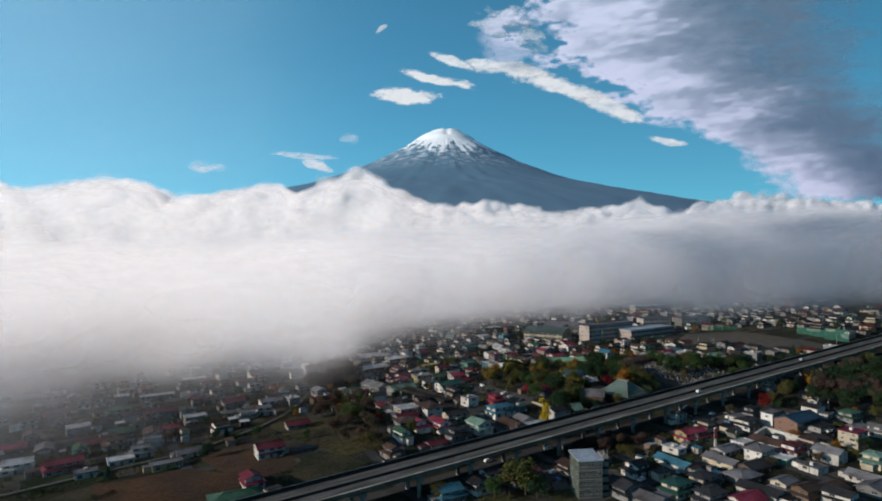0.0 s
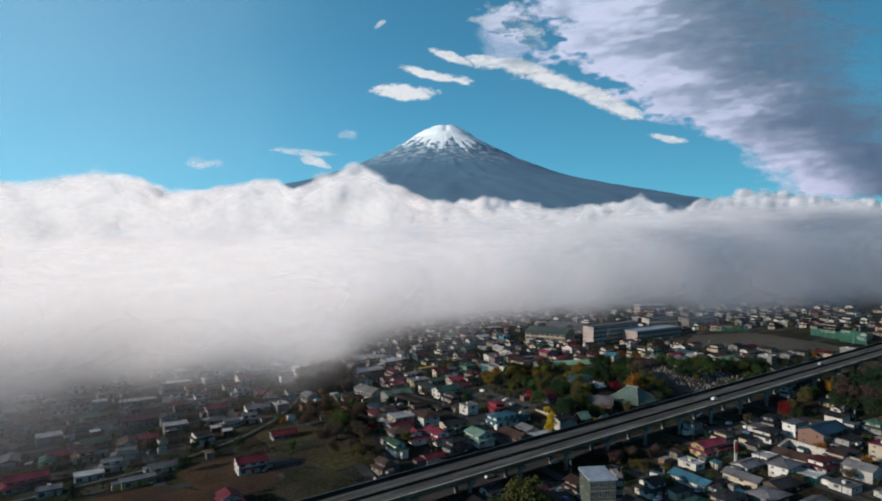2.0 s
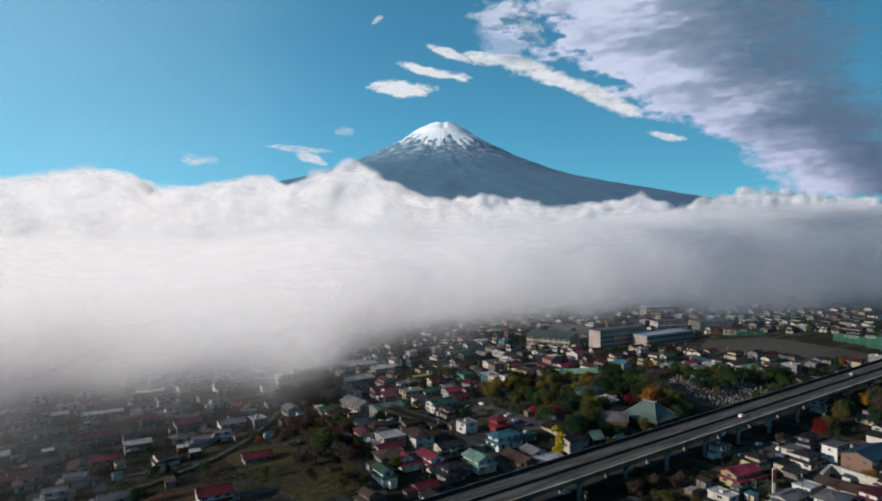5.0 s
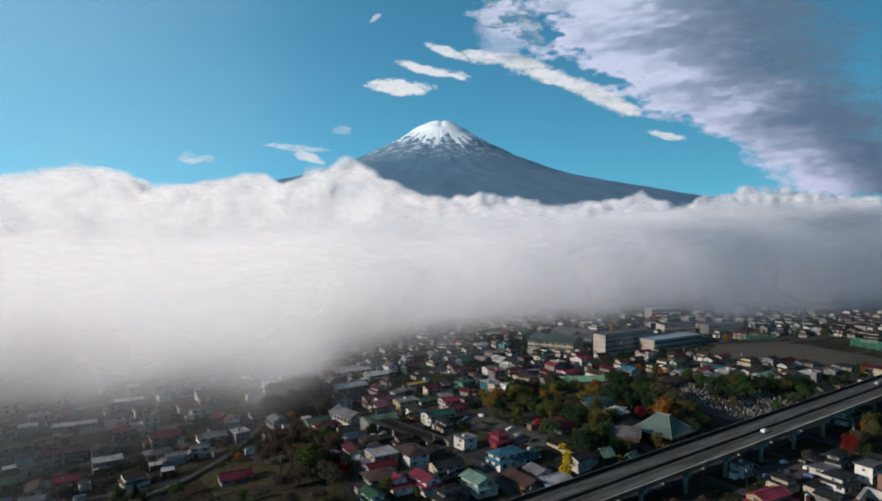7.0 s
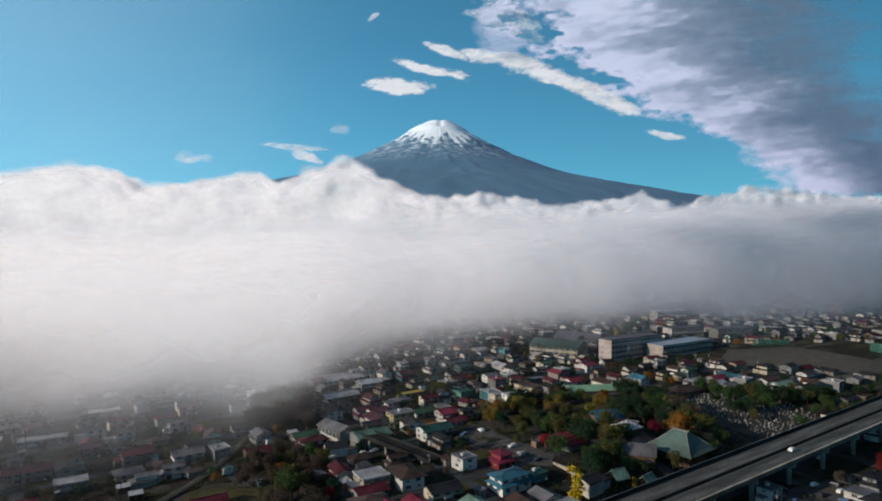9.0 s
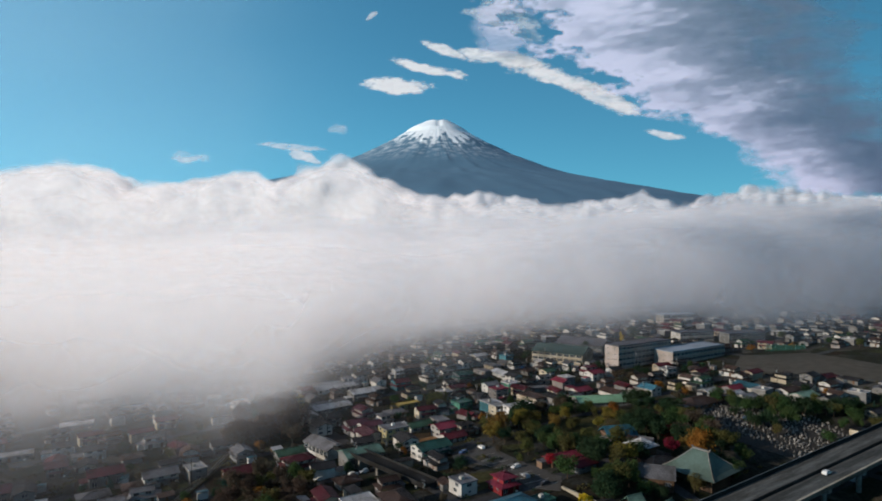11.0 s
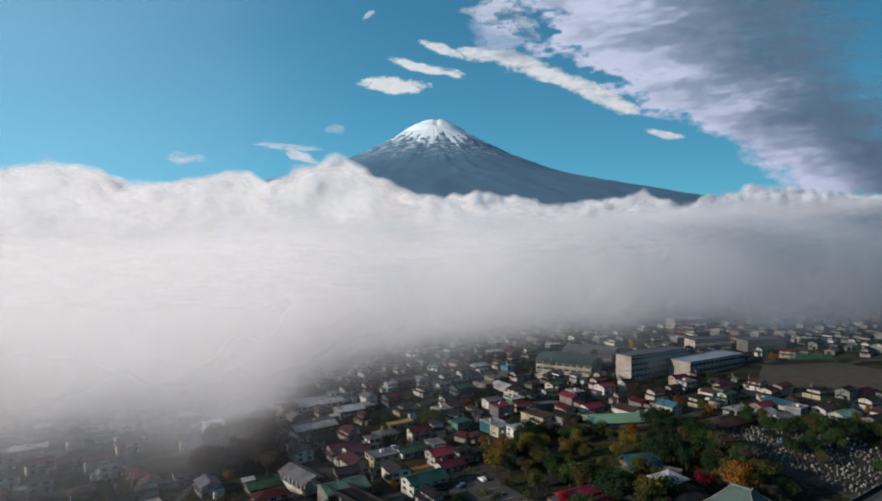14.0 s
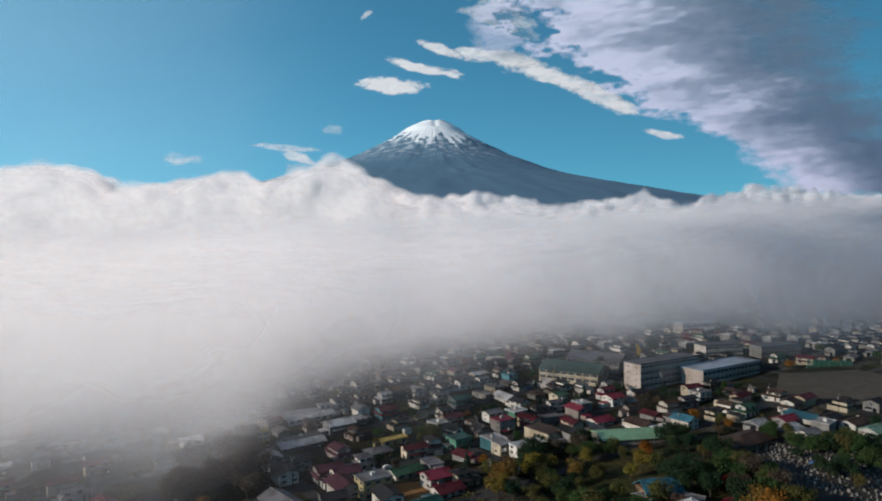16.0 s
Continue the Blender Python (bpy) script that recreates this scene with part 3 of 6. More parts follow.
def build_fog():
    fog = tagged(new("fog_bank"), "thick white morning fog bank lying over the far town", "fog", "", "stuff")
    step = 24.0
    for k in range(-3, 26):
        y0 = 350 + step * k

        def place(u, v, y0=y0):
            x = -760 + 1900 * u
            y = y0 + SLANT * x
            s = np.clip(y - np.interp(x, FRONT_X, FRONT_Y), 0, 400)
            g = -8 + 0.024 * (y - 270) + 0.03 * np.clip(x, -600, 600)
            # 34 m extra height out west, unseen, added to block the sun
            return x, y, g - 2 + (0.07 * s + 88 + 0.012 * np.abs(x) + 34 * smooth(-330, -480, x) * smooth(360, 270, y)) * v

        def density(u, v, x, y, z):
            s = y - np.interp(x, FRONT_X, FRONT_Y)
            g = -8 + 0.024 * (y - 270) + 0.03 * np.clip(x, -600, 600)
            h = z - g
            n = fbm(x / 75, y / 75, z / 60, 4, 21)
            n2 = fbm(x / 200, y / 200, z / 160, 2, 31)
            n3 = fbm(x / 42, y / 260, z / 46, 4, 37)
            rho = smooth(-75, 120, s + 170 * (n - 0.5) + 110 * (n2 - 0.5) + 190 * (n3 - 0.5))
            rho = rho + 0.28 * smooth(-250, 0, s + 90 * (n2 - 0.5)) * (0.85 + 0.55 * smooth(-130, 20, x)) * (0.4 + 1.2 * n)
            base = (0.25 + 0.75 * smooth(-190, 0, x)) * (24 + 26 * (n2 - 0.5)) * np.exp(-np.clip(s, 0, 900) / 75.0)
            rho = rho * smooth(base - 22, base + 26, h + 30 * (n - 0.5))
            rho = rho * smooth(1.0, 0.72, v + 0.25 * (n - 0.5)) * smooth(520, 380, s)
            return 1 - np.exp(-step * 0.019 * rho)

        def heaps(x, y, z):
            return 20 * fbm(x / 110, y / 300, z / 95, 2, 63)

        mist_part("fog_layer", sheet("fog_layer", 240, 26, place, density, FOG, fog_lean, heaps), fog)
    kx = [-1146, -1064, -1010, -929, -847, -779, -711, -657, -589, -521, -467, -415, -391, -369, -345, -310, -250, -195, -141, -73, -19, 22, 90, 157, 225, 293, 375, 443, 497, 538, 619, 649, 687, 768, 863, 972, 1064, 1162]
    kz = [249, 246, 249, 263, 269, 253, 225, 215, 212, 225, 245, 250, 234, 219, 230, 244, 265, 265, 238, 204, 184, 188, 173, 184, 181, 170, 177, 170, 184, 168, 162, 177, 193, 198, 198, 191, 181, 184]
    for k, y0 in enumerate((1300, 1400, 1500, 1600, 1690, 1770, 1850)):
        back = (1850 - y0) / 550.0

        def place(u, v, y0=y0):
            x = -1330 + 2900 * u
            y = y0 + SLANT * x
            return x, y, 60 + 260 * v

        def crest(x, y, z, y0=y0, back=back):
            prof = 88 + (np.interp(x * 1520 / (y - 80), kx, kz) - 88) * (y - 80) / 1520
            puffs = billow(x / 120, 0 * x + y0 / 60, z / 100, 2, 41) - 0.30
            fine = billow(x / 58, 0 * x + y0 / 60, z / 50, 2, 47) - 0.30
            return prof - 62 * back + (58 + 10 * back) * puffs + 10 * fine + 16 * (fbm(x / 30, 0 * x + y0 / 60, z / 26, 3, 57) - 0.5)

        def density(u, v, x, y, z, y0=y0, back=back):
            top = crest(x, y, z)
            body = 0.72 + 0.8 * smooth(0.36, 0.62, fbm(x / 90, 0 * x + y0 / 70, z / 60, 3, 51)) + 0.4 * smooth(20, 90, top - z)
            return smooth(top + 9 + 10 * back, top - 12 - 60 * back, z) * (1.15 if y0 >= 1600 else 0.6) * np.clip(body, 0, 1.1)

        def heaps(x, y, z, y0=y0, back=back):
            near_top = smooth(130, 10, crest(x, y, 0 * z + 150) - z)
            return (22 + 34 * near_top) * billow(x / 120, 0 * x + y0 / 60, z / 100, 2, 41) + 7 * near_top * billow(x / 46, 0 * x + y0 / 60, z / 40, 2, 47)

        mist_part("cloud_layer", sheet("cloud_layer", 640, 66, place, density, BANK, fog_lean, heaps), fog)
    return fog


build_fog()

PUFF = mist_material("high_cloud", (0.60, 0.585, 0.63), 0.011, -0.34, 0.20, (0.8, 1, 2.0), 8)
# the lilac of the deck's shaded, sky-lit inside is put into its colour
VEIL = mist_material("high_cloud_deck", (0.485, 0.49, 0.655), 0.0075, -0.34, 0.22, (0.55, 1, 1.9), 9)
HAZE = mist_material("sky_blue_haze", (0.44, 0.62, 0.78), 0.002, -0.004, 0.004)
SKY_Y = 4700.0


def sky_point(px, py):
    """A place on the far wall of sky, from a bearing and height given in fine steps."""
    k = (SKY_Y - 92) / 1119.7
    return (px - 784) * k - 40, 88 + (421 - py) * k


def cloud(px, py, w, h, lean=0.0, weight=1.0, label="small white lens-shaped cloud drifting in the blue sky", seed=0):
    k = (SKY_Y - 92) / 1119.7
    cx, cz = sky_point(px + 20, py - 6)
    c, s = math.cos(radians(lean)), math.sin(radians(lean))

    def place(u, v):
        a, b = (u - 0.5) * w * k * 1.3, (v - 0.5) * h * k * 1.5
        b = b + 0.10 * h * k * np.sin(u * 7 + seed)
        bulge = 12 * (1 - (2 * u - 1) ** 2) * (1 - (2 * v - 1) ** 2)
        return cx + a * c + b * s, SKY_Y - bulge, cz - a * s + b * c

    def density(u, v, x, y, z):
        d = np.sqrt(((u - 0.5) * 2) ** 2 + ((v - 0.42) * 2.0) ** 2 * np.where(v < 0.42, 2.2, 1.0))
        n = fbm(x / 90, y / 90, z / 45, 4, 60 + seed) - 0.5 + 0.4 * (fbm(x / 24, y / 24, z / 14, 3, 90 + seed) - 0.5)
        return smooth(1.0, 0.45, d + 0.8 * n) * weight

    def heaps(x, y, z):
        return 9 * billow(x / 80, 0 * x + seed, z / 46, 2, 160 + seed)

    tagged(mist_part("cloud", sheet("cloud", 120, 56, place, density, PUFF, tuple(SUN_TO * 0.75 + Vector((0, -0.25, 0.1))), heaps)), label, "cloud", "clouds over the mountain")


cloud(712, 160, 108, 27, 2, 1.25, seed=1)
cloud(766, 132, 112, 17, 13, 1.1, seed=2)
cloud(796, 100, 78, 16, 22, 0.95, seed=3)
cloud(896, 114, 150, 26, 10, 1.0, "ragged white strip of cloud in the blue sky", seed=4)
cloud(990, 148, 160, 30, 15, 1.05, "ragged white strip of cloud in the blue sky", seed=5)
cloud(1080, 184, 130, 30, 17, 0.95, "ragged white strip of cloud in the blue sky", seed=6)
cloud(1178, 246, 66, 14, 10, 0.85, seed=7)
cloud(345, 287, 64, 22, 4, 0.45, "faint wisp of cloud low in the sky", seed=8)
cloud(528, 268, 120, 12, 4, 0.6, "faint wisp of cloud low in the sky", seed=13)
cloud(546, 284, 60, 18, 24, 0.75, "faint wisp of cloud low in the sky", seed=9)
cloud(610, 238, 40, 16, 0, 0.35, "faint wisp of cloud low in the sky", seed=12)
cloud(668, 40, 24, 9, -30, 0.6, seed=10)
cloud(905, 45, 130, 60, 25, 0.5, "thin torn cloud at the edge of the cloud deck", seed=11)


DECK_EDGE_Y = [-150, 0, 60, 95, 140, 185, 215, 245, 272, 300, 335, 356]
DECK_EDGE_X = [880, 950, 968, 1006, 1080, 1138, 1206, 1296, 1356, 1390, 1404, 1440]


def bearing(x, z):
    """The inverse of sky_point."""
    k = (SKY_Y - 92) / 1119.7
    return (x + 40) / k + 784, 421 - (z - 88) / k


def deck_depth(x, z):
    """How far inside its ragged sunlit edge a place in the deck lies."""
    px, py = bearing(x, z)
    return (px - np.interp(py, DECK_EDGE_Y, DECK_EDGE_X)) * 0.75, px, py


def ripples(x, z):
    """Long rolls of the deck, slightly aslant, from 0 to 1."""
    w = z - 0.12 * x
    return 0.75 * fbm(x / 760, 0 * x + 2.0, w / 150, 3, 83) + 0.25 * fbm(x / 300, 0 * x + 5.0, w / 60, 3, 88)


def deck_lean(u, v, x, y, z):
    """Shading put into normals: edge rolls turned to the sun, the inside turned away."""
    d, px, py = deck_depth(x, z)
    r = ripples(x, z) - 0.5
    fine = fbm(x / 90, 0 * x, (z - 0.12 * x) / 30, 4, 79) - 0.5
    d = d * (1 + 0.9 * smooth(130, 290, py))
    k = np.clip(0.24 + 0.48 * smooth(-20, 180, d + 380 * r + 130 * fine) + 0.28 * smooth(80, 300, d + 200 * r + 90 * fine), 0, 1)
    a, c = SUN_TO, (0.13, -0.82, -0.27)
    return [a[i] * (1 - k) + c[i] * k for i in range(3)]


def build_deck():
    def place(u, v):
        x, z = sky_point(800 + 880 * u, 366 - 500 * v)
        return x, SKY_Y - 60 + 40 * (ripples(x, z) - 0.5), z

    def density(u, v, x, y, z):
        d, px, py = deck_depth(x, z)
        n = fbm(x / 260, 0 * x, z / 110, 5, 71) - 0.5
        fine = fbm(x / 70, 0 * x, z / 32, 4, 75) - 0.5
        r = ripples(x, z) - 0.5
        calm = 1 - 0.6 * smooth(170, 260, py)
        right = np.interp(py, [-150, 0, 100, 150, 185, 230, 300], [1470, 1482, 1496, 1512, 1580, 1640, 1700])
        edge = smooth(-22, 46, d + calm * (130 * n + 90 * fine + 60 * r)) * smooth(-110, 80, right - px + 70 * n + 16 * fine)
        scraps = smooth(0.02, 0.14, n + 0.6 * fine) * smooth(-170, -70, d) * smooth(10, -40, d) * smooth(120, 70, py) * smooth(846, 905, px) * 0.6
        thin = 1.3 - 0.55 * smooth(90, 330, d + 260 * r) * smooth(150, 290, py) - 0.28 * smooth(120, 300, d + 160 * r) - 0.20 * smooth(1380, 1500, px) * smooth(200, 120, py)
        return np.maximum(edge, scraps) * smooth(364, 335, py + 20 * fine) * thin

    def heaps(x, y, z):
        return 3 * ripples(x, z) + 1.2 * billow(x / 120, 0 * x, z / 60, 3, 91)

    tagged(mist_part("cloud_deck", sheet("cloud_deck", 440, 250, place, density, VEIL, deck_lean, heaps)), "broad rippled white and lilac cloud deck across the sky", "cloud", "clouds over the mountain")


build_deck()


def build_haze():
    """A thin veil of high haze, coloured sky blue to brighten the sky; thickest low towards the sun."""
    def place(u, v):
        x, z = sky_point(-420 + 1500 * u, 440 - 640 * v)
        return x, 0 * x + SKY_Y + 250, z

    def density(u, v, x, y, z):
        px, py = bearing(x, z)
        return (0.26 + 0.08 * (fbm(x / 900, 0 * x, z / 400, 3, 97) - 0.5)) * smooth(960, -200, px) * smooth(-190, -60, py)

    tagged(mist_part("high_haze", sheet("high_haze", 90, 50, place, density, HAZE, tuple(SUN_TO))), "thin milky veil of high haze in the blue sky", "haze", "", "structure")


build_haze()


# ---------------------------------------------------------------- houses
def pane_mesh(w, h, lights=2, deep=0.06):
    """One window: a frame with recessed panes, in one closed skin."""
    bm = bmesh.new()
    v = box(bm, -w / 2, w / 2, -0.05, 0.03, 0, h)
    bm.faces.ensure_lookup_table()
    front = bm.faces[2]
    if lights > 1:
        bmesh.ops.subdivide_edges(bm, edges=[e for e in front.edges if abs(e.verts[0].co.z - e.verts[1].co.z) < 0.01], cuts=lights - 1)
    faces = [f for f in bm.faces if all(abs(q.co.y + 0.05) < 1e-4 for q in f.verts)]
    if lights > 1 and len(faces) == 1:
        top = sorted((q for q in faces[0].verts if q.co.z > h / 2), key=lambda q: q.co.x)
        low = sorted((q for q in faces[0].verts if q.co.z < h / 2), key=lambda q: q.co.x)
        for a, c in zip(low[1:-1], top[1:-1]):
            bmesh.ops.connect_vert_pair(bm, verts=[a, c])
        faces = [f for f in bm.faces if all(abs(q.co.y + 0.05) < 1e-4 for q in f.verts)]
    bmesh.ops.inset_individual(bm, faces=faces, thickness=min(0.08, w * 0.07), depth=0)
    for f in faces:
        f.material_index = 1
        for q in f.verts:
            q.co.y += deep * 0.6
    return bm


def window_mesh(w, h):
    return mesh_of("window", pane_mesh(w, h), [FRAME, GLASS])


def glazed(w, h, lights):
    """A window in two pieces: the frame, and the panes set in it."""
    out = []
    for slot, name in ((0, "window"), (1, "pane")):
        bm = pane_mesh(w, h, lights)
        bmesh.ops.delete(bm, geom=[f for f in bm.faces if f.material_index != slot], context="FACES")
        for f in bm.faces:
            f.material_index = 0
        out.append(mesh_of(name, bm, FRAME if slot == 0 else GLASS))
    return out


WINDOWS = {"wide": window_mesh(1.9, 1.25), "small": window_mesh(1.0, 0.95), "tall": window_mesh(1.8, 2.0)}
bm = boxes((-0.5, 0.5, -0.06, 0.03, 0, 2.05), (-0.58, 0.58, -0.1, 0.03, 2.05, 2.15))
DOOR_MESH = mesh_of("door", bm, DOOR)
HANDLE_MESH = mesh_of("handle", boxes((0.34, 0.40, -0.13, -0.06, 0.95, 1.12)), FRAME)
bm = bmesh.new()
box(bm, -0.4, 0.4, -0.35, 0, 0, 0.6)
box(bm, -0.25, 0.25, -0.37, -0.34, 0.1, 0.5)
UNIT_MESH = mesh_of("air_conditioner", bm, mat("unit_white", (0.6, 0.6, 0.58), 0.5))


def gable_roof(L, W, z, rise, over, thick):
    bm = bmesh.new()
    a, b = L / 2 + over * 0.8, W / 2 + over
    drop = rise * over / (W / 2)
    prof = [(-b, z - drop), (0, z + rise), (b, z - drop), (b, z - drop + thick), (0, z + rise + thick), (-b, z - drop + thick)]
    e = [[bm.verts.new((x, y, h)) for y, h in prof] for x in (-a, a)]
    for k in range(6):
        j = (k + 1) % 6
        bm.faces.new((e[0][k], e[0][j], e[1][j], e[1][k]))
    bm.faces.new((e[0][0], e[0][5], e[0][4], e[0][1]))
    bm.faces.new((e[0][1], e[0][4], e[0][3], e[0][2]))
    bm.faces.new((e[1][1], e[1][4], e[1][5], e[1][0]))
    bm.faces.new((e[1][2], e[1][3], e[1][4], e[1][1]))
    box(bm, -a - 0.02, a + 0.02, -0.16, 0.16, z + rise + thick - 0.06, z + rise + thick + 0.14)
    bmesh.ops.recalc_face_normals(bm, faces=bm.faces)
    return bm


def hip_roof(L, W, z, rise, over, thick, ridge=None):
    bm = bmesh.new()
    a, b = L / 2 + over, W / 2 + over
    r = max(0.25, (L - W) / 2) if ridge is None else ridge
    low = [bm.verts.new((x, y, z)) for x, y in ((-a, -b), (a, -b), (a, b), (-a, b))]
    eave = [bm.verts.new((x, y, z + thick)) for x, y in ((-a, -b), (a, -b), (a, b), (-a, b))]
    p, q = bm.verts.new((-r, 0, z + rise + thick)), bm.verts.new((r, 0, z + rise + thick))
    bm.faces.new(low[::-1])
    for k in range(4):
        j = (k + 1) % 4
        bm.faces.new((low[k], low[j], eave[j], eave[k]))
    bm.faces.new((eave[0], eave[1], q, p))
    bm.faces.new((eave[2], eave[3], p, q))
    bm.faces.new((eave[1], eave[2], q))
    bm.faces.new((eave[3], eave[0], p))
    box(bm, -r - 0.1, r + 0.1, -0.18, 0.18, z + rise + thick - 0.08, z + rise + thick + 0.16)
    bmesh.ops.recalc_face_normals(bm, faces=bm.faces)
    return bm


COLOR_WORDS = {"darkred": "dark red", "darkgrey": "dark grey", "mint": "pale mint-green", "purple": "plum-coloured"}
STOREY_WORDS = {1: "single-storey", 2: "two-storey", 3: "three-storey", 4: "four-storey", 5: "five-storey", 6: "six-storey"}


def wall_windows(ob, x0, x1, y0, y1, z, rng, detail, door=False):
    """Windows round one storey; the door stands in the long front."""
    L, W = x1 - x0, y1 - y0
    n = max(2, int(L / 3.3))
    for k in range(n):
        x = x0 + L * (k + 0.5) / n + rng.uniform(-0.25, 0.25)
        if door and k == n // 2:
            door_ob = part("door", DOOR_MESH, None, ob, "", (x, y0 - 0.02, 0.25))
            part("handle", HANDLE_MESH, None, door_ob)
            continue
        tall = door and rng.random() < 0.55
        part("window", WINDOWS["tall" if tall else "wide"], None, ob, "", (x, y0 - 0.02, z - (0.75 if tall else 0)))
    if detail > 0:
        m = max(1, int(W / 3.4))
        for k in range(m):
            y = y0 + W * (k + 0.5) / m + rng.uniform(-0.3, 0.3)
            part("window", WINDOWS["small" if rng.random() < 0.4 else "wide"], None, ob, "", (x0 - 0.02, y, z), -90)
            if detail > 1:
                part("window", WINDOWS["small"], None, ob, "", (x1 + 0.02, y, z), 90)
    if detail > 1:
        part("window", WINDOWS["wide"], None, ob, "", (x0 + L * rng.uniform(0.3, 0.7), y1 + 0.02, z), 180)


def gable_body(bm, x0, x1, y0, y1, z0, H, rise):
    prof = [(y0, z0), (y1, z0), (y1, H), ((y0 + y1) / 2, H + rise), (y0, H)]
    e = [[bm.verts.new((x, y, h)) for y, h in prof] for x in (x0, x1)]
    for k in range(5):
        j = (k + 1) % 5
        bm.faces.new((e[0][k], e[0][j], e[1][j], e[1][k]))
    bm.faces.new(e[0][::-1])
    bm.faces.new(e[1])
    bmesh.ops.recalc_face_normals(bm, faces=bm.faces)


def skirt_roof(x0, x1, y0, y1, u0, u1, v0, v1, z, rise, over=0.75, thick=0.16):
    """The lower roof round an upper storey that stands back from the ground floor."""
    bm = bmesh.new()
    out = [(x0 - over, y0 - over), (x1 + over, y0 - over), (x1 + over, y1 + over), (x0 - over, y1 + over)]
    inn = [(u0 + 0.05, v0 + 0.05), (u1 - 0.05, v0 + 0.05), (u1 - 0.05, v1 - 0.05), (u0 + 0.05, v1 - 0.05)]
    rows = [[bm.verts.new((x, y, h)) for x, y in ring] for ring, h in ((inn, z + rise), (out, z), (out, z + thick), (inn, z + rise + thick))]
    for p, q in ((rows[0], rows[1]), (rows[1], rows[2]), (rows[2], rows[3]), (rows[3], rows[0])):
        for k in range(4):
            j = (k + 1) % 4
            bm.faces.new((p[k], p[j], q[j], q[k]))
    bmesh.ops.recalc_face_normals(bm, faces=bm.faces)
    return bm


def make_house(L, W, st, roof, rc, wc, rng, detail=2, name="house"):
    """One house at the origin, its long side along x. Returns its Empty."""
    words = f"{STOREY_WORDS[st]} house with {COLOR_WORDS.get(rc, rc)} {roof} roof and {wc} walls"
    ob = tagged(new(name), words, "house")
    S = 2.5
    H = S * st + 0.35
    x0, x1, y0, y1 = -L / 2, L / 2, -W / 2, W / 2
    stepped = st == 2 and roof != "flat" and rng.random() < 0.65
    if stepped:
        # upper storey set back on a wider ground floor, with a roof round it
        a, c = rng.uniform(0.8, 2.2), rng.uniform(0.2, 2.0)
        x0, x1 = (x0 + a, x1 - 0.3) if rng.random() < 0.5 else (x0 + 0.3, x1 - a)
        y0, y1 = y0 + 0.8 + c * 0.4, y1 - 0.3
        part("ground_floor_wall", boxes((-L / 2, L / 2, -W / 2, W / 2, -0.8, 2.9)), WALL_MAT[wc], ob)
        part("lower_roof", skirt_roof(-L / 2, L / 2, -W / 2, W / 2, x0, x1, y0, y1, 2.75, 0.75), ROOF_MAT[rc], ob)
        wall_windows(ob, -L / 2, L / 2, -W / 2, W / 2, 1.2, rng, detail, True)
    w, l = y1 - y0, x1 - x0
    rise = {"gable": 0.42, "hip": 0.42, "flat": 0}[roof] * w / 2
    cx, cy = (x0 + x1) / 2, (y0 + y1) / 2
    bm = bmesh.new()
    low = 2.7 if stepped else -0.8
    if roof == "gable":
        gable_body(bm, x0, x1, y0, y1, low, H, rise)
    else:
        box(bm, x0, x1, y0, y1, low, H)
    part("wall", bm, WALL_MAT[wc], ob)
    if roof == "gable":
        part("roof", gable_roof(l, w, H, rise, rng.uniform(0.7, 0.95), 0.2), ROOF_MAT[rc], ob, "", (cx, cy, 0))
    elif roof == "hip":
        part("roof", hip_roof(l, w, H, rise, 0.9, 0.2), ROOF_MAT[rc], ob, "", (cx, cy, 0))
    else:
        bm = boxes((x0 - 0.25, x1 + 0.25, y0 - 0.25, y1 + 0.25, H, H + 0.22))
        for q in ((x0 - 0.25, x1 + 0.25, y0 - 0.25, y0 - 0.05), (x0 - 0.25, x1 + 0.25, y1 + 0.05, y1 + 0.25),
                  (x0 - 0.25, x0 - 0.05, y0 - 0.05, y1 + 0.05), (x1 + 0.05, x1 + 0.25, y0 - 0.05, y1 + 0.05)):
            box(bm, *q, H + 0.22, H + 0.5)
        part("roof", bm, ROOF_MAT[rc], ob)
        if rng.random() < 0.5:
            part("roof_tank", boxes((cx - 0.7, cx + 0.7, cy, cy + 1.2, H + 0.2, H + 1.5)), WALL_MAT["white"], ob)
    for s in range(1 if stepped else 0, st):
        wall_windows(ob, x0, x1, y0, y1, 0.35 + S * s + 0.9, rng, detail, s == 0)
    if st > 1 and not stepped and detail > 0 and rng.random() < 0.7:
        # lean-to roof over the ground floor
        d = rng.uniform(1.0, 1.7)
        bm = bmesh.new()
        k = L * rng.uniform(0.75, 1.0) / 2
        pr = [(y0 + 0.02, 3.05), (y0 - d, 2.6), (y0 - d, 2.74), (y0 + 0.02, 3.2)]
        e = [[bm.verts.new((x, y, h)) for y, h in pr] for x in (-k, k)]
        for i in range(4):
            bm.faces.new((e[0][i], e[0][(i + 1) % 4], e[1][(i + 1) % 4], e[1][i]))
        bm.faces.new(e[0][::-1])
        bm.faces.new(e[1])
        bmesh.ops.recalc_face_normals(bm, faces=bm.faces)
        part("lower_roof", bm, ROOF_MAT[rc], ob)
    if st > 1 and not stepped and detail > 0 and rng.random() < 0.45:
        bw, x = rng.uniform(2.6, 4.0), rng.uniform(-0.2, 0.2) * L
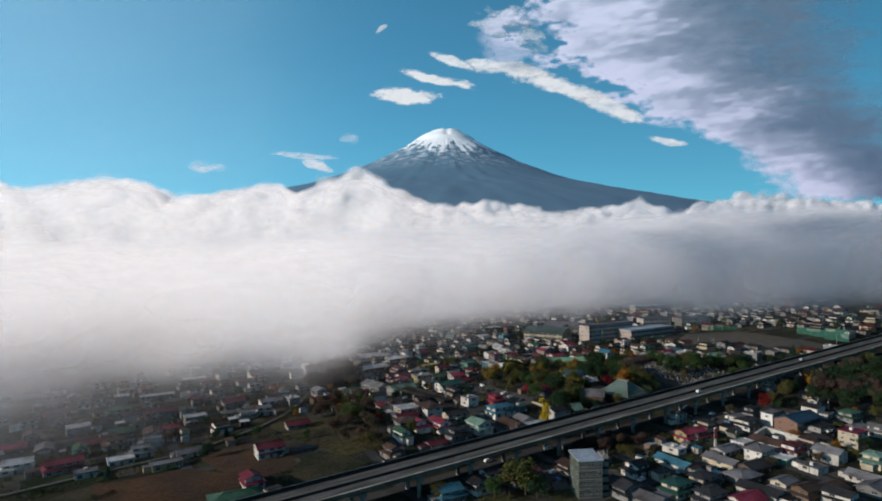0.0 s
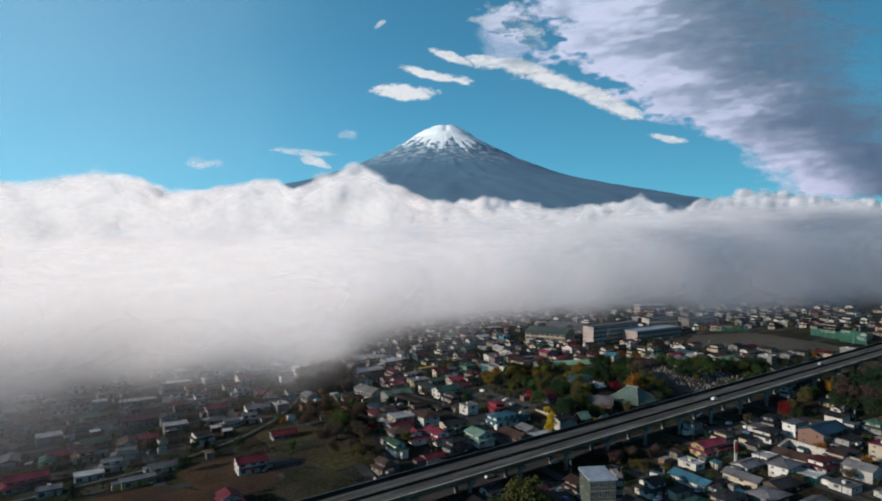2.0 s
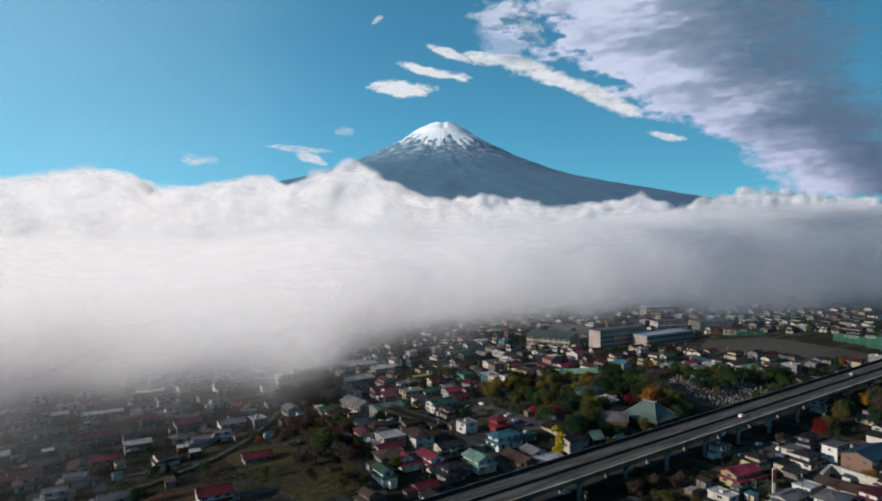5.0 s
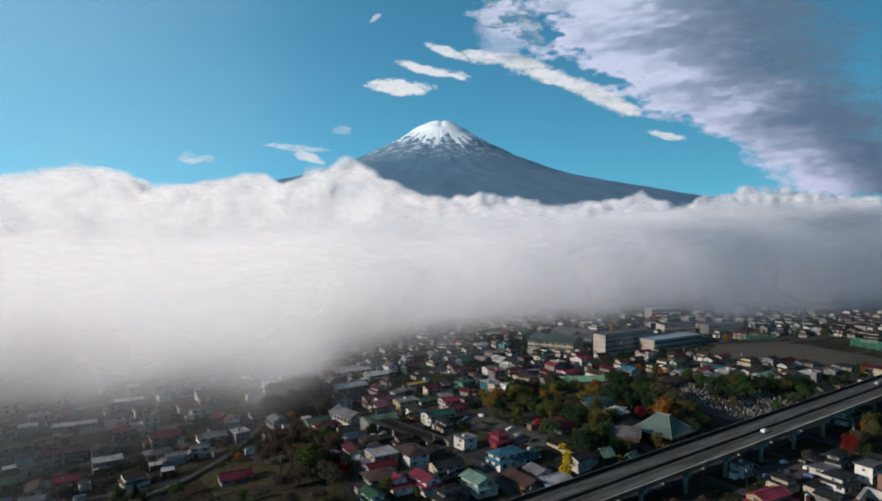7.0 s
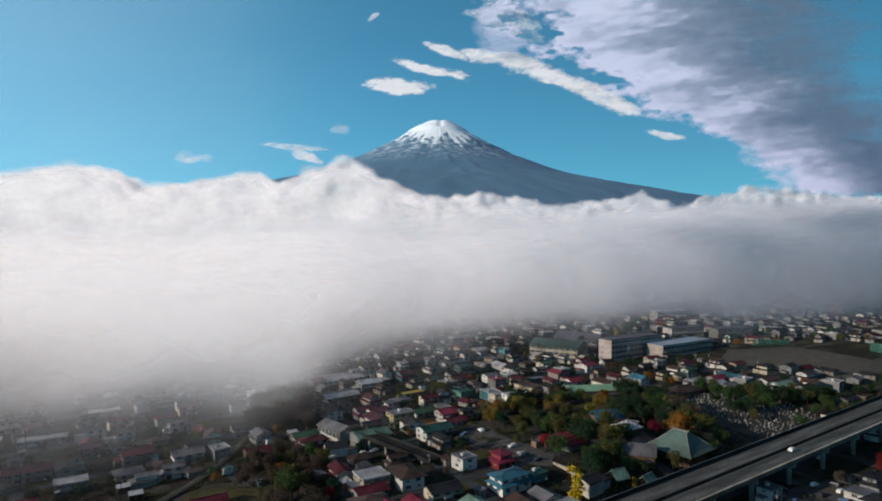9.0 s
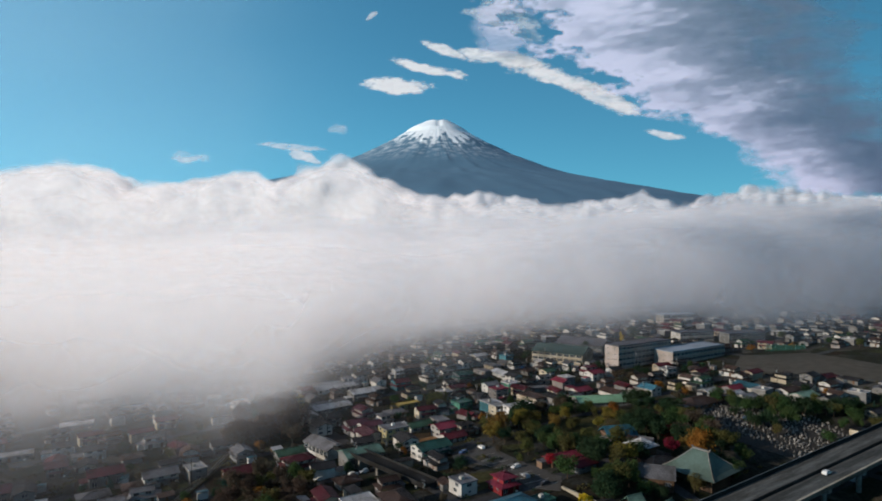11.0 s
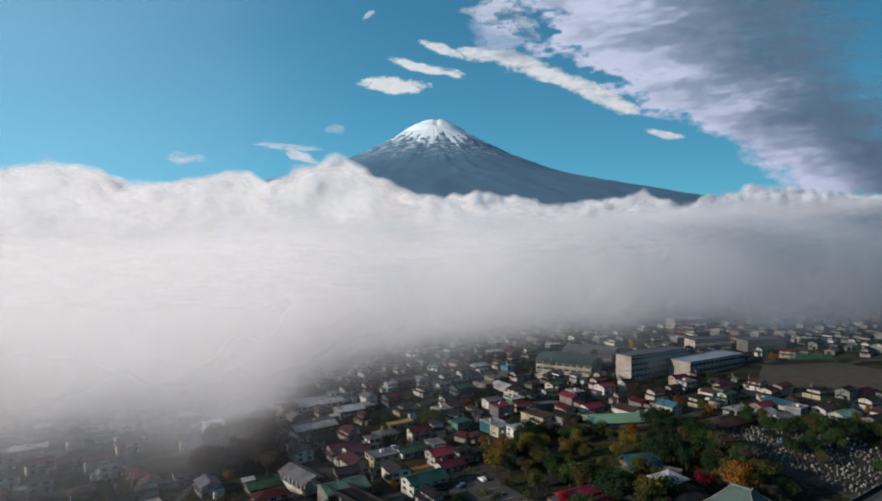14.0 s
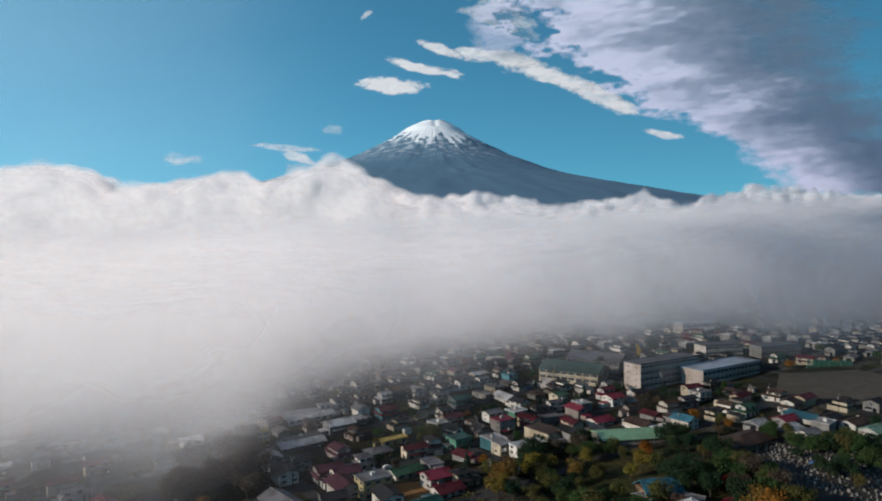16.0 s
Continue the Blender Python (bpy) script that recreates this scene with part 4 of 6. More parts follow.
        bm = boxes((x - bw / 2, x + bw / 2, y0 - 1.25, y0, 2.95, 3.1), (x - bw / 2, x + bw / 2, y0 - 1.25, y0 - 1.17, 3.1, 4.1),
                   (x - bw / 2, x - bw / 2 + 0.08, y0 - 1.17, y0, 3.1, 4.1), (x + bw / 2 - 0.08, x + bw / 2, y0 - 1.17, y0, 3.1, 4.1))
        part("balcony", bm, WALL_MAT["white" if wc != "white" else "grey"], ob)
    if st < 3 and detail > 0 and rng.random() < 0.5:
        # low side annex with its own roof
        aw, al = W * rng.uniform(0.45, 0.7), rng.uniform(2.5, 4.5)
        ax = L / 2 if rng.random() < 0.5 else -L / 2 - al
        part("annex", boxes((ax, ax + al, -aw / 2, aw / 2, -0.8, 2.5)), WALL_MAT[wc], ob)
        part("annex_roof", boxes((ax - 0.25, ax + al + 0.25, -aw / 2 - 0.3, aw / 2 + 0.3, 2.5, 2.7)), ROOF_MAT[rc if rng.random() < 0.6 else "grey"], ob)
    if detail > 0:
        part("air_conditioner", UNIT_MESH, None, ob, "", (L * 0.36, -W / 2 - 0.02, 0.1))
    return ob


HOUSE_RNG = random.Random(5)


LOW = Matrix.Diagonal((1, 1, 0.84, 1))          # low Japanese storeys


def house(x, y, L, W, st, roof, rc, wc, turn):
    x, y = seat(x, y)
    L, W = L * 0.93, W * 0.93
    ob = make_house(L, W, st, roof, rc, wc, HOUSE_RNG, 2 if y < 420 else 1)
    ob.matrix_basis = pose(x, y, gz(x, y), 0, 0, turn + HOUSE_RNG.uniform(-5, 5)) @ LOW
    keep_clear(x, y, (L + W) / 4 + 0.8)
    return ob


house(113, 292, 17, 9, 2, 'gable', 'red', 'yellow', 31)
house(116, 319, 7, 6, 2, 'flat', 'grey', 'white', 31)
house(145, 305, 11, 9, 2, 'hip', 'darkgrey', 'white', 31)
house(147, 317, 9, 8, 1, 'flat', 'grey', 'white', 121)
house(99, 278, 9, 6, 1, 'flat', 'white', 'white', 121)
house(93, 262, 17, 7, 1, 'gable', 'blue', 'white', 121)
house(75, 255, 10, 8, 2, 'gable', 'darkgrey', 'white', 31)
house(65, 236, 13, 10, 2, 'gable', 'darkgrey', 'grey', 121)
house(84, 235, 12, 9, 2, 'hip', 'teal', 'cream', 31)
house(97, 241, 11, 8, 2, 'hip', 'darkgrey', 'cream', 31)
house(113, 262, 15, 7, 1, 'gable', 'grey', 'cream', 121)
house(120, 274, 12, 7, 1, 'gable', 'grey', 'white', 31)
house(131, 282, 8, 7, 1, 'flat', 'white', 'white', 31)
house(131, 267, 11, 8, 2, 'hip', 'grey', 'white', 31)
house(114, 246, 12, 9, 1, 'hip', 'grey', 'grey', 31)
house(123, 255, 13, 8, 1, 'gable', 'darkgrey', 'brown', 31)
house(143, 281, 16, 8, 1, 'gable', 'brown', 'white', 121)
house(172, 294, 11, 10, 2, 'flat', 'darkgrey', 'grey', 31)
house(148, 270, 10, 8, 2, 'hip', 'darkred', 'white', 31)
house(137, 263, 11, 6, 1, 'flat', 'white', 'green', 121)
house(158, 262, 11, 8, 2, 'gable', 'grey', 'white', 121)
house(145, 252, 9, 7, 1, 'flat', 'grey', 'white', 121)
house(123, 233, 11, 8, 2, 'gable', 'grey', 'cream', 31)
house(128, 227, 10, 8, 2, 'gable', 'brown', 'brown', 31)
house(105, 225, 13, 9, 1, 'gable', 'red', 'white', 31)
house(114, 232, 16, 8, 1, 'gable', 'darkgrey', 'white', 121)
house(178, 278, 9, 9, 3, 'flat', 'red', 'cream', 31)
house(198, 311, 10, 8, 2, 'hip', 'green', 'grey', 31)
house(172, 255, 10, 8, 2, 'hip', 'mint', 'cream', 31)
house(156, 231, 13, 9, 1, 'gable', 'grey', 'grey', 31)
house(158, 240, 12, 8, 1, 'gable', 'grey', 'white', 121)
house(193, 374, 10, 8, 2, 'gable', 'darkgrey', 'white', 31)
house(207, 387, 10, 8, 1, 'gable', 'grey', 'white', 31)
house(49, 258, 9, 8, 2, 'gable', 'brown', 'pink', 121)
house(10, 244, 9, 7, 2, 'gable', 'darkgrey', 'white', 121)
house(16, 253, 10, 8, 2, 'gable', 'darkgrey', 'white', 31)
house(-1, 238, 11, 9, 2, 'gable', 'blue', 'grey', 31)
house(138, 231, 14, 9, 1, 'gable', 'brown', 'grey', 31)
house(138, 222, 12, 9, 2, 'gable', 'darkgrey', 'white', 121)
house(93, 226, 12, 9, 2, 'hip', 'darkgrey', 'grey', 31)
house(72, 228, 12, 9, 1, 'gable', 'grey', 'grey', 121)
house(-24, 345, 11, 10, 2, 'flat', 'white', 'cream', 31)
house(-11, 346, 14, 9, 2, 'hip', 'brown', 'white', 121)
house(-24, 337, 12, 8, 1, 'gable', 'darkred', 'grey', 31)
house(-22, 322, 12, 9, 2, 'hip', 'brown', 'grey', 31)
house(-15, 319, 9, 7, 2, 'gable', 'red', 'white', 121)
house(-5, 320, 13, 8, 2, 'gable', 'red', 'white', 121)
house(3, 331, 12, 7, 2, 'gable', 'darkgrey', 'cream', 31)
house(15, 316, 12, 9, 2, 'gable', 'mint', 'white', 121)
house(28, 340, 14, 9, 2, 'hip', 'blue', 'white', 31)
house(32, 319, 15, 9, 1, 'gable', 'brown', 'brown', 121)
house(12, 360, 8, 7, 2, 'flat', 'grey', 'white', 121)
house(27, 361, 8, 8, 2, 'hip', 'red', 'red', 31)
house(39, 347, 7, 6, 1, 'flat', 'teal', 'blue', 31)
house(39, 327, 9, 7, 1, 'gable', 'grey', 'white', 121)
house(43, 317, 13, 8, 1, 'gable', 'white', 'grey', 31)
house(-61, 397, 12, 8, 1, 'gable', 'green', 'grey', 31)
house(-54, 383, 13, 9, 2, 'hip', 'darkred', 'white', 31)
house(-81, 396, 11, 8, 2, 'gable', 'grey', 'grey', 121)
house(-75, 379, 16, 9, 1, 'gable', 'darkred', 'brown', 31)
house(-17, 413, 12, 9, 3, 'flat', 'grey', 'yellow', 31)
house(-11, 404, 11, 8, 2, 'gable', 'darkgrey', 'white', 121)
house(-0, 395, 15, 9, 2, 'gable', 'teal', 'white', 31)
house(6, 419, 10, 8, 2, 'gable', 'red', 'white', 31)
house(-6, 428, 13, 7, 1, 'gable', 'green', 'white', 31)
house(-28, 424, 13, 9, 2, 'gable', 'purple', 'white', 31)
house(-35, 450, 11, 8, 2, 'gable', 'purple', 'pink', 121)
house(-23, 437, 7, 7, 2, 'hip', 'grey', 'white', 31)
house(-58, 503, 26, 8, 1, 'gable', 'white', 'white', 31)
house(-55, 470, 18, 8, 1, 'flat', 'grey', 'white', 31)
house(-32, 506, 8, 7, 2, 'gable', 'grey', 'white', 121)
house(-51, 552, 8, 7, 2, 'gable', 'grey', 'white', 31)
house(-22, 531, 8, 7, 2, 'gable', 'white', 'white', 31)
house(-13, 463, 14, 5, 1, 'flat', 'yellow', 'yellow', 31)
house(16, 456, 9, 8, 2, 'flat', 'teal', 'green', 31)
house(31, 454, 10, 8, 2, 'flat', 'white', 'blue', 121)
house(34, 448, 7, 7, 2, 'flat', 'white', 'cream', 31)
house(37, 472, 9, 8, 3, 'flat', 'red', 'pink', 31)
house(46, 491, 9, 8, 2, 'flat', 'white', 'green', 31)
house(54, 463, 16, 9, 2, 'flat', 'brown', 'cream', 121)
house(45, 446, 15, 9, 2, 'flat', 'white', 'white', 31)
house(84, 480, 11, 8, 1, 'gable', 'red', 'white', 31)
house(101, 475, 12, 8, 1, 'gable', 'brown', 'white', 121)
house(72, 517, 8, 7, 2, 'gable', 'green', 'cream', 31)
house(90, 535, 8, 7, 2, 'gable', 'grey', 'white', 121)
house(99, 509, 10, 8, 2, 'gable', 'red', 'white', 31)
house(-51, 514, 9, 7, 2, 'hip', 'grey', 'white', 31)
house(-40, 483, 14, 9, 2, 'gable', 'white', 'grey', 31)
house(-93, 405, 9, 8, 2, 'gable', 'darkgrey', 'grey', 31)
house(146, 514, 9, 8, 2, 'flat', 'grey', 'white', 31)
house(150, 494, 8, 7, 2, 'gable', 'brown', 'white', 121)
house(157, 490, 11, 7, 2, 'gable', 'green', 'white', 31)
house(121, 474, 9, 8, 2, 'gable', 'blue', 'white', 121)
house(139, 454, 22, 12, 1, 'hip', 'brown', 'brown', 31)
house(153, 473, 9, 7, 1, 'gable', 'white', 'grey', 31)
house(76, 492, 10, 7, 2, 'gable', 'red', 'pink', 121)
house(109, 469, 9, 6, 1, 'flat', 'white', 'grey', 31)
house(169, 478, 11, 7, 1, 'gable', 'red', 'grey', 31)
house(179, 481, 13, 8, 1, 'gable', 'blue', 'white', 121)
house(189, 477, 10, 8, 1, 'gable', 'darkgrey', 'grey', 31)
house(196, 471, 13, 7, 1, 'gable', 'brown', 'white', 31)
house(209, 478, 10, 7, 1, 'gable', 'darkgrey', 'cream', 121)
house(198, 460, 13, 8, 1, 'gable', 'mint', 'white', 31)
house(165, 453, 11, 8, 2, 'gable', 'grey', 'white', 31)
house(164, 466, 9, 7, 1, 'gable', 'white', 'brown', 31)
house(10, 412, 11, 7, 1, 'gable', 'darkred', 'white', 31)
house(-36, 427, 12, 9, 2, 'gable', 'purple', 'grey', 31)
house(-28, 413, 12, 9, 2, 'gable', 'purple', 'white', 121)
house(-54, 463, 22, 8, 1, 'gable', 'white', 'grey', 31)
house(-59, 510, 30, 8, 1, 'gable', 'white', 'grey', 31)
house(-35, 494, 14, 9, 1, 'flat', 'white', 'grey', 31)
house(-73, 468, 6, 6, 3, 'flat', 'yellow', 'yellow', 31)
house(-62, 442, 10, 8, 2, 'gable', 'white', 'grey', 121)
house(-15, 540, 13, 8, 2, 'gable', 'brown', 'grey', 31)
house(-4, 541, 9, 7, 2, 'gable', 'grey', 'white', 121)
house(-18, 503, 12, 9, 2, 'gable', 'darkred', 'blue', 31)
house(45, 524, 16, 8, 1, 'gable', 'white', 'white', 121)
house(20, 517, 13, 9, 2, 'gable', 'teal', 'grey', 31)
house(52, 564, 8, 7, 2, 'flat', 'blue', 'blue', 31)
house(34, 578, 11, 7, 1, 'gable', 'white', 'cream', 31)
house(34, 490, 9, 6, 2, 'gable', 'grey', 'white', 31)
house(-50, 438, 9, 8, 2, 'gable', 'darkgrey', 'white', 31)
house(-53, 427, 12, 8, 2, 'gable', 'darkgrey', 'white', 121)
house(100, 523, 11, 7, 2, 'gable', 'darkred', 'white', 31)
house(72, 545, 7, 6, 2, 'gable', 'white', 'white', 121)
house(80, 542, 8, 7, 2, 'gable', 'darkgrey', 'white', 121)
house(-95, 599, 14, 8, 2, 'gable', 'white', 'white', 31)
house(-101, 460, 9, 8, 3, 'flat', 'white', 'white', 31)
house(-174, 280, 16, 9, 2, 'gable', 'red', 'grey', 31)
house(-160, 273, 9, 7, 1, 'flat', 'grey', 'white', 31)
house(-152, 287, 11, 7, 1, 'flat', 'white', 'white', 31)
house(-128, 280, 13, 6, 1, 'flat', 'grey', 'yellow', 31)
house(-124, 294, 10, 7, 1, 'gable', 'grey', 'white', 31)
house(-85, 291, 12, 9, 2, 'gable', 'darkred', 'white', 31)
house(-82, 257, 9, 8, 2, 'gable', 'red', 'white', 121)
house(-84, 243, 20, 10, 1, 'hip', 'green', 'white', 31)
house(-81, 331, 12, 8, 1, 'gable', 'darkred', 'grey', 31)
house(-106, 373, 13, 8, 2, 'gable', 'grey', 'white', 31)
house(-179, 315, 16, 9, 1, 'gable', 'darkred', 'brown', 31)
house(-173, 331, 13, 9, 1, 'gable', 'green', 'grey', 31)
house(-152, 320, 11, 8, 2, 'gable', 'brown', 'white', 121)
house(-146, 327, 9, 7, 2, 'gable', 'red', 'grey', 31)
house(-140, 346, 12, 8, 2, 'flat', 'white', 'grey', 31)
house(-165, 359, 18, 9, 2, 'gable', 'purple', 'grey', 31)
house(-198, 335, 12, 9, 2, 'flat', 'white', 'grey', 31)
house(-215, 324, 12, 9, 2, 'gable', 'brown', 'pink', 121)
house(-217, 311, 13, 8, 1, 'gable', 'red', 'grey', 31)
house(-196, 282, 13, 9, 2, 'gable', 'white', 'white', 31)
house(-199, 308, 12, 8, 1, 'gable', 'grey', 'grey', 121)
house(-180, 447, 16, 8, 1, 'flat', 'white', 'grey', 31)
house(-193, 367, 14, 9, 2, 'gable', 'green', 'grey', 31)
house(-129, 376, 13, 9, 2, 'gable', 'darkred', 'grey', 31)
house(-230, 368, 14, 8, 1, 'gable', 'darkred', 'grey', 31)
house(-187, 404, 22, 8, 1, 'flat', 'white', 'grey', 31)



# ---------------------------------------------------------------- large buildings
def block(name, label, x, y, L, W, st, turn, wall, roof, bays, storey=3.5, end_windows=2, pitched=0.0):
    """A long building of several storeys with window bands on its long sides."""
    x, y = seat(x, y)
    ob = tagged(new(name), label, name.replace("_", " "))
    H = storey * st + 0.6
    part("wall", boxes((-L / 2, L / 2, -W / 2, W / 2, -1.0, H)), wall, ob)
    if pitched:
        part("roof", gable_roof(L, W, H, pitched, 0.8, 0.3), roof, ob)
        for x0 in (-L / 2 + 0.02, L / 2 - 0.02):
            bm = bmesh.new()
            v = [bm.verts.new(p) for p in ((x0, -W / 2, H), (x0, W / 2, H), (x0, 0, H + pitched))]
            bm.faces.new(v)
            part("gable_wall", bm, wall, ob)
    else:
        bm = boxes((-L / 2 - 0.4, L / 2 + 0.4, -W / 2 - 0.4, W / 2 + 0.4, H, H + 0.35))
        box(bm, -L / 2 - 0.4, L / 2 + 0.4, -W / 2 - 0.4, -W / 2 - 0.2, H + 0.35, H + 0.8)
        box(bm, -L / 2 - 0.4, L / 2 + 0.4, W / 2 + 0.2, W / 2 + 0.4, H + 0.35, H + 0.8)
        part("roof", bm, roof, ob)
    bw = L / bays
    me, panes = glazed(bw * 0.84, storey * 0.5, 3)
    for s in range(st):
        z = 0.6 + storey * s + storey * 0.32
        for k in range(bays):
            x0 = -L / 2 + bw * (k + 0.5)
            for yy, turned in ((-W / 2 - 0.01, 0), (W / 2 + 0.01, 180)):
                part("pane", panes, None, part("window", me, None, ob, "", (x0, yy, z), turned))
        for k in range(end_windows):
            y0 = -W / 2 + W * (k + 0.5) / max(1, end_windows)
            part("window", WINDOWS["small"], None, ob, "", (-L / 2 - 0.02, y0, z), -90)
        part("ledge", boxes((-L / 2, L / 2, -W / 2 - 0.35, -W / 2, 0.6 + storey * s - 0.15, 0.6 + storey * s)), CONCRETE, ob)
    ob.matrix_basis = pose(x, y, gz(x, y), 0, 0, turn)
    for k in range(-2, 3):
        keep_clear(x + math.cos(radians(turn)) * L * k / 5, y + math.sin(radians(turn)) * L * k / 5, W * 0.55 + 2)
    return ob


PINKISH = mat("school_render", (0.36, 0.315, 0.30), 0.85, 0.08, 0.2, 0.1, stain=0.25)
SCHOOL_ROOF = mat("school_roof_dark", (0.10, 0.10, 0.12), 0.6, 0.2, 0.2, stain=0.3)
SCHOOL_ROOF_PALE = mat("school_roof_pale_blue", (0.30, 0.36, 0.44), 0.45, 0.15, 0.2, stain=0.3)
GYM_ROOF = mat("gym_roof_green", (0.05, 0.082, 0.08), 0.5, 0.15, 0.2, 0.5, stain=0.3, seams=0.6)

block("school_building", "four-storey pale pinkish school building with dark flat roof", 138.5, 545.5, 50, 12, 4, 30, PINKISH, SCHOOL_ROOF, 14, 3.45, 2)
block("school_building", "two-storey pale school building with blue-grey roof", 176, 553, 54, 15, 2, 31, PINKISH, SCHOOL_ROOF_PALE, 14, 3.9, 1)
block("school_building", "two-storey white school building behind the others", 203, 614, 30, 12, 2, 14, WALL_MAT["white"], SCHOOL_ROOF, 12, 3.4, 2)
block("school_building", "grey school wing at the edge of the sports ground", 238, 606, 32, 11, 2, 14, WALL_MAT["grey"], SCHOOL_ROOF, 12, 3.3, 1)
block("gymnasium", "school gymnasium with wide grey-green pitched metal roof", 91, 563, 36, 22, 2, -32, WALL_MAT["cream"], GYM_ROOF, 8, 3.2, 2, 3.6)
block("gymnasium", "large hall with dark pitched roof beside the school", 112, 588, 34, 22, 2, -32, WALL_MAT["grey"], SCHOOL_ROOF, 8, 3.2, 2, 3.4)
block("factory", "small factory with long grey sawtooth-like metal roof", -46, 398, 18, 8.5, 1, -48, WALL_MAT["white"], ROOF_MAT["grey"], 6, 4.4, 1, 1.8)
block("factory", "small factory with pale green metal roof", -29, 388, 15, 10, 1, 31, WALL_MAT["grey"], ROOF_MAT["mint"], 5, 4.4, 1, 1.6)
block("workshop", "workshop with brown walls and a blue metal roof", 166, 300, 20, 11, 2, 31, mat("brown_siding", (0.17, 0.105, 0.085), 0.8, 0.12), mat("dark_blue_roof", (0.02, 0.05, 0.085), 0.5, 0.2, 0.3, 0.5, seams=0.5, stain=0.3), 4, 2.9, 2, 1.8)
block("warehouse", "low barn with bright mint-green metal roof", 92, 460, 30, 13, 1, 8, WALL_MAT["grey"], mat("bright_green_roof", (0.20, 0.37, 0.24), 0.5, 0.15, 0.3, 0.5, seams=0.5, stain=0.2), 7, 2.2, 1, 1.3)

# small flats with a stair tower
flats = block("apartment_block", "four-storey grey-green apartment block with pale roof", 51, 239, 9, 11, 4, 6, mat("flats_render", (0.075, 0.09, 0.078), 0.85, 0.1, stain=0.3), SCHOOL_ROOF_PALE, 3, 3.4, 2)
part("stair_tower", boxes((5.2, 7.4, -4, 2, -1, 15.2)), CONCRETE, flats, "bare concrete stair tower")
for k in range(5):
    part("stair_landing", boxes((4.5, 5.2, -4.4, 1.5, 1.6 + 2.9 * k, 1.85 + 2.9 * k)), CONCRETE, flats)
    part("landing_rail", boxes((4.45, 7.6, -4.75, -4.65, 1.85 + 2.9 * k, 2.9 + 2.9 * k)), DARK_CONCRETE, flats)
for dx in (5.6, 7.1):
    bm = bmesh.new()
    tube(bm, (dx, -3.6, 15.2), (dx, -3.6, 18.0), 0.06, 0.04, 5)
    part("antenna", bm, STEEL, flats)


# temple hall with a great pyramid roof
def build_temple():
    ob = tagged(new("temple"), "temple hall with a great grey-green pyramid roof among trees", "temple")
    roof = mat("weathered_copper_roof", (0.085, 0.125, 0.112), 0.5, 0.12, 0.3, 0.4, stain=0.25, seams=0.5)
    part("wall", boxes((-7.5, 7.5, -6.5, 6.5, -1.2, 4.6)), WALL_MAT["brown"], ob)
    bm = bmesh.new()
    prof = [(10.3, 4.1), (8.3, 4.9), (5.6, 6.6), (3.0, 8.6), (1.0, 10.4)]

    def corner(sx, sy, r, z):
        return sx * (r + 2.2 * (1 - r / 10.6)), sy * r, z

    signs = ((-1, -1), (1, -1), (1, 1), (-1, 1))
    rings = [[bm.verts.new(corner(sx, sy, r, z)) for sx, sy in signs] for r, z in [(10.0, 3.85)] + prof]
    for p, q in zip(rings, rings[1:]):
        for k in range(4):
            bm.faces.new((p[k], p[(k + 1) % 4], q[(k + 1) % 4], q[k]))
    bm.faces.new(rings[0][::-1])
    bm.faces.new(rings[-1])
    part("roof", bm, roof, ob)
    part("ridge_cap", boxes((-3.3, 3.3, -0.45, 0.45, 10.3, 10.9), (-3.6, -3.2, -0.3, 0.3, 10.9, 11.4), (3.2, 3.6, -0.3, 0.3, 10.9, 11.4)), CONCRETE, ob)
    for sx, sy in signs:
        bm = bmesh.new()
        for (r0, z0), (r1, z1) in zip(prof, prof[1:]):
            tube(bm, corner(sx, sy, r0, z0 + 0.1), corner(sx, sy, r1, z1 + 0.1), 0.2, 0.2, 5)
        part("hip_ridge", bm, CONCRETE, ob)
    ob.matrix_basis = pose(97.4, 350.5, gz(97.4, 350.5), 0, 0, -52)
    keep_clear(97.4, 350.5, 13)


build_temple()

# ---------------------------------------------------------------- roads and plots
strip("railway", seats([(-86, 440), (-89, 401), (-90, 376), (-94, 352), (-101, 333), (-109, 320), (-118, 307), (-131, 293), (-151, 279), (-183, 255), (-260, 215)]), 3.8, mat("ballast", (0.052, 0.05, 0.034), 0.95, 0.3, 0.5, 0.4), 0.7, "single railway track on a low grassy bank", "railway")
for o in (-0.55, 0.55):
    strip("rail", seats([(-86 + o, 440), (-89 + o, 401), (-90 + o, 376), (-94 + o, 352), (-101 + o, 333), (-109 + o, 320), (-118 + o, 307), (-131 + o, 293), (-151 + o, 279), (-183 + o, 255), (-260 + o, 215)]), 0.12, STEEL, 0.86, "steel rail of the railway track", "rail")
STREETS = []
for v in (-150, -98, -46, 6, 58, 110, 162, 214):
    u0, u1 = -330, 420
    STREETS.append((grid_point(u0, v), grid_point(u1, v), 5.0))
for u in (-200, -128, -62, 10, 84, 150, 226, 300):
    STREETS.append((grid_point(u, -190), grid_point(u, 260), 4.5))
for a, b, w in STREETS:
    strip("street", [a, b], w, ASPHALT, 0.05 + 0.004 * (STREETS.index((a, b, w)) % 7), "narrow asphalt street between the houses", "street")
strip("street", seats([(-33, 345), (-29, 326), (-24, 290), (-22, 260)]), 6, ASPHALT, 0.09, "narrow asphalt street between the houses", "street")
strip("street", [(156, 337), (168, 320), (185, 297)], 4, PAINT, 0.1, "pale concrete lane", "street")
patch("sports_ground", [(183, 512), (196, 482), (246, 458), (300, 478), (292, 520), (262, 566), (214, 560)], SAND, 0.12, "bare grey-brown school sports ground", "sports ground")
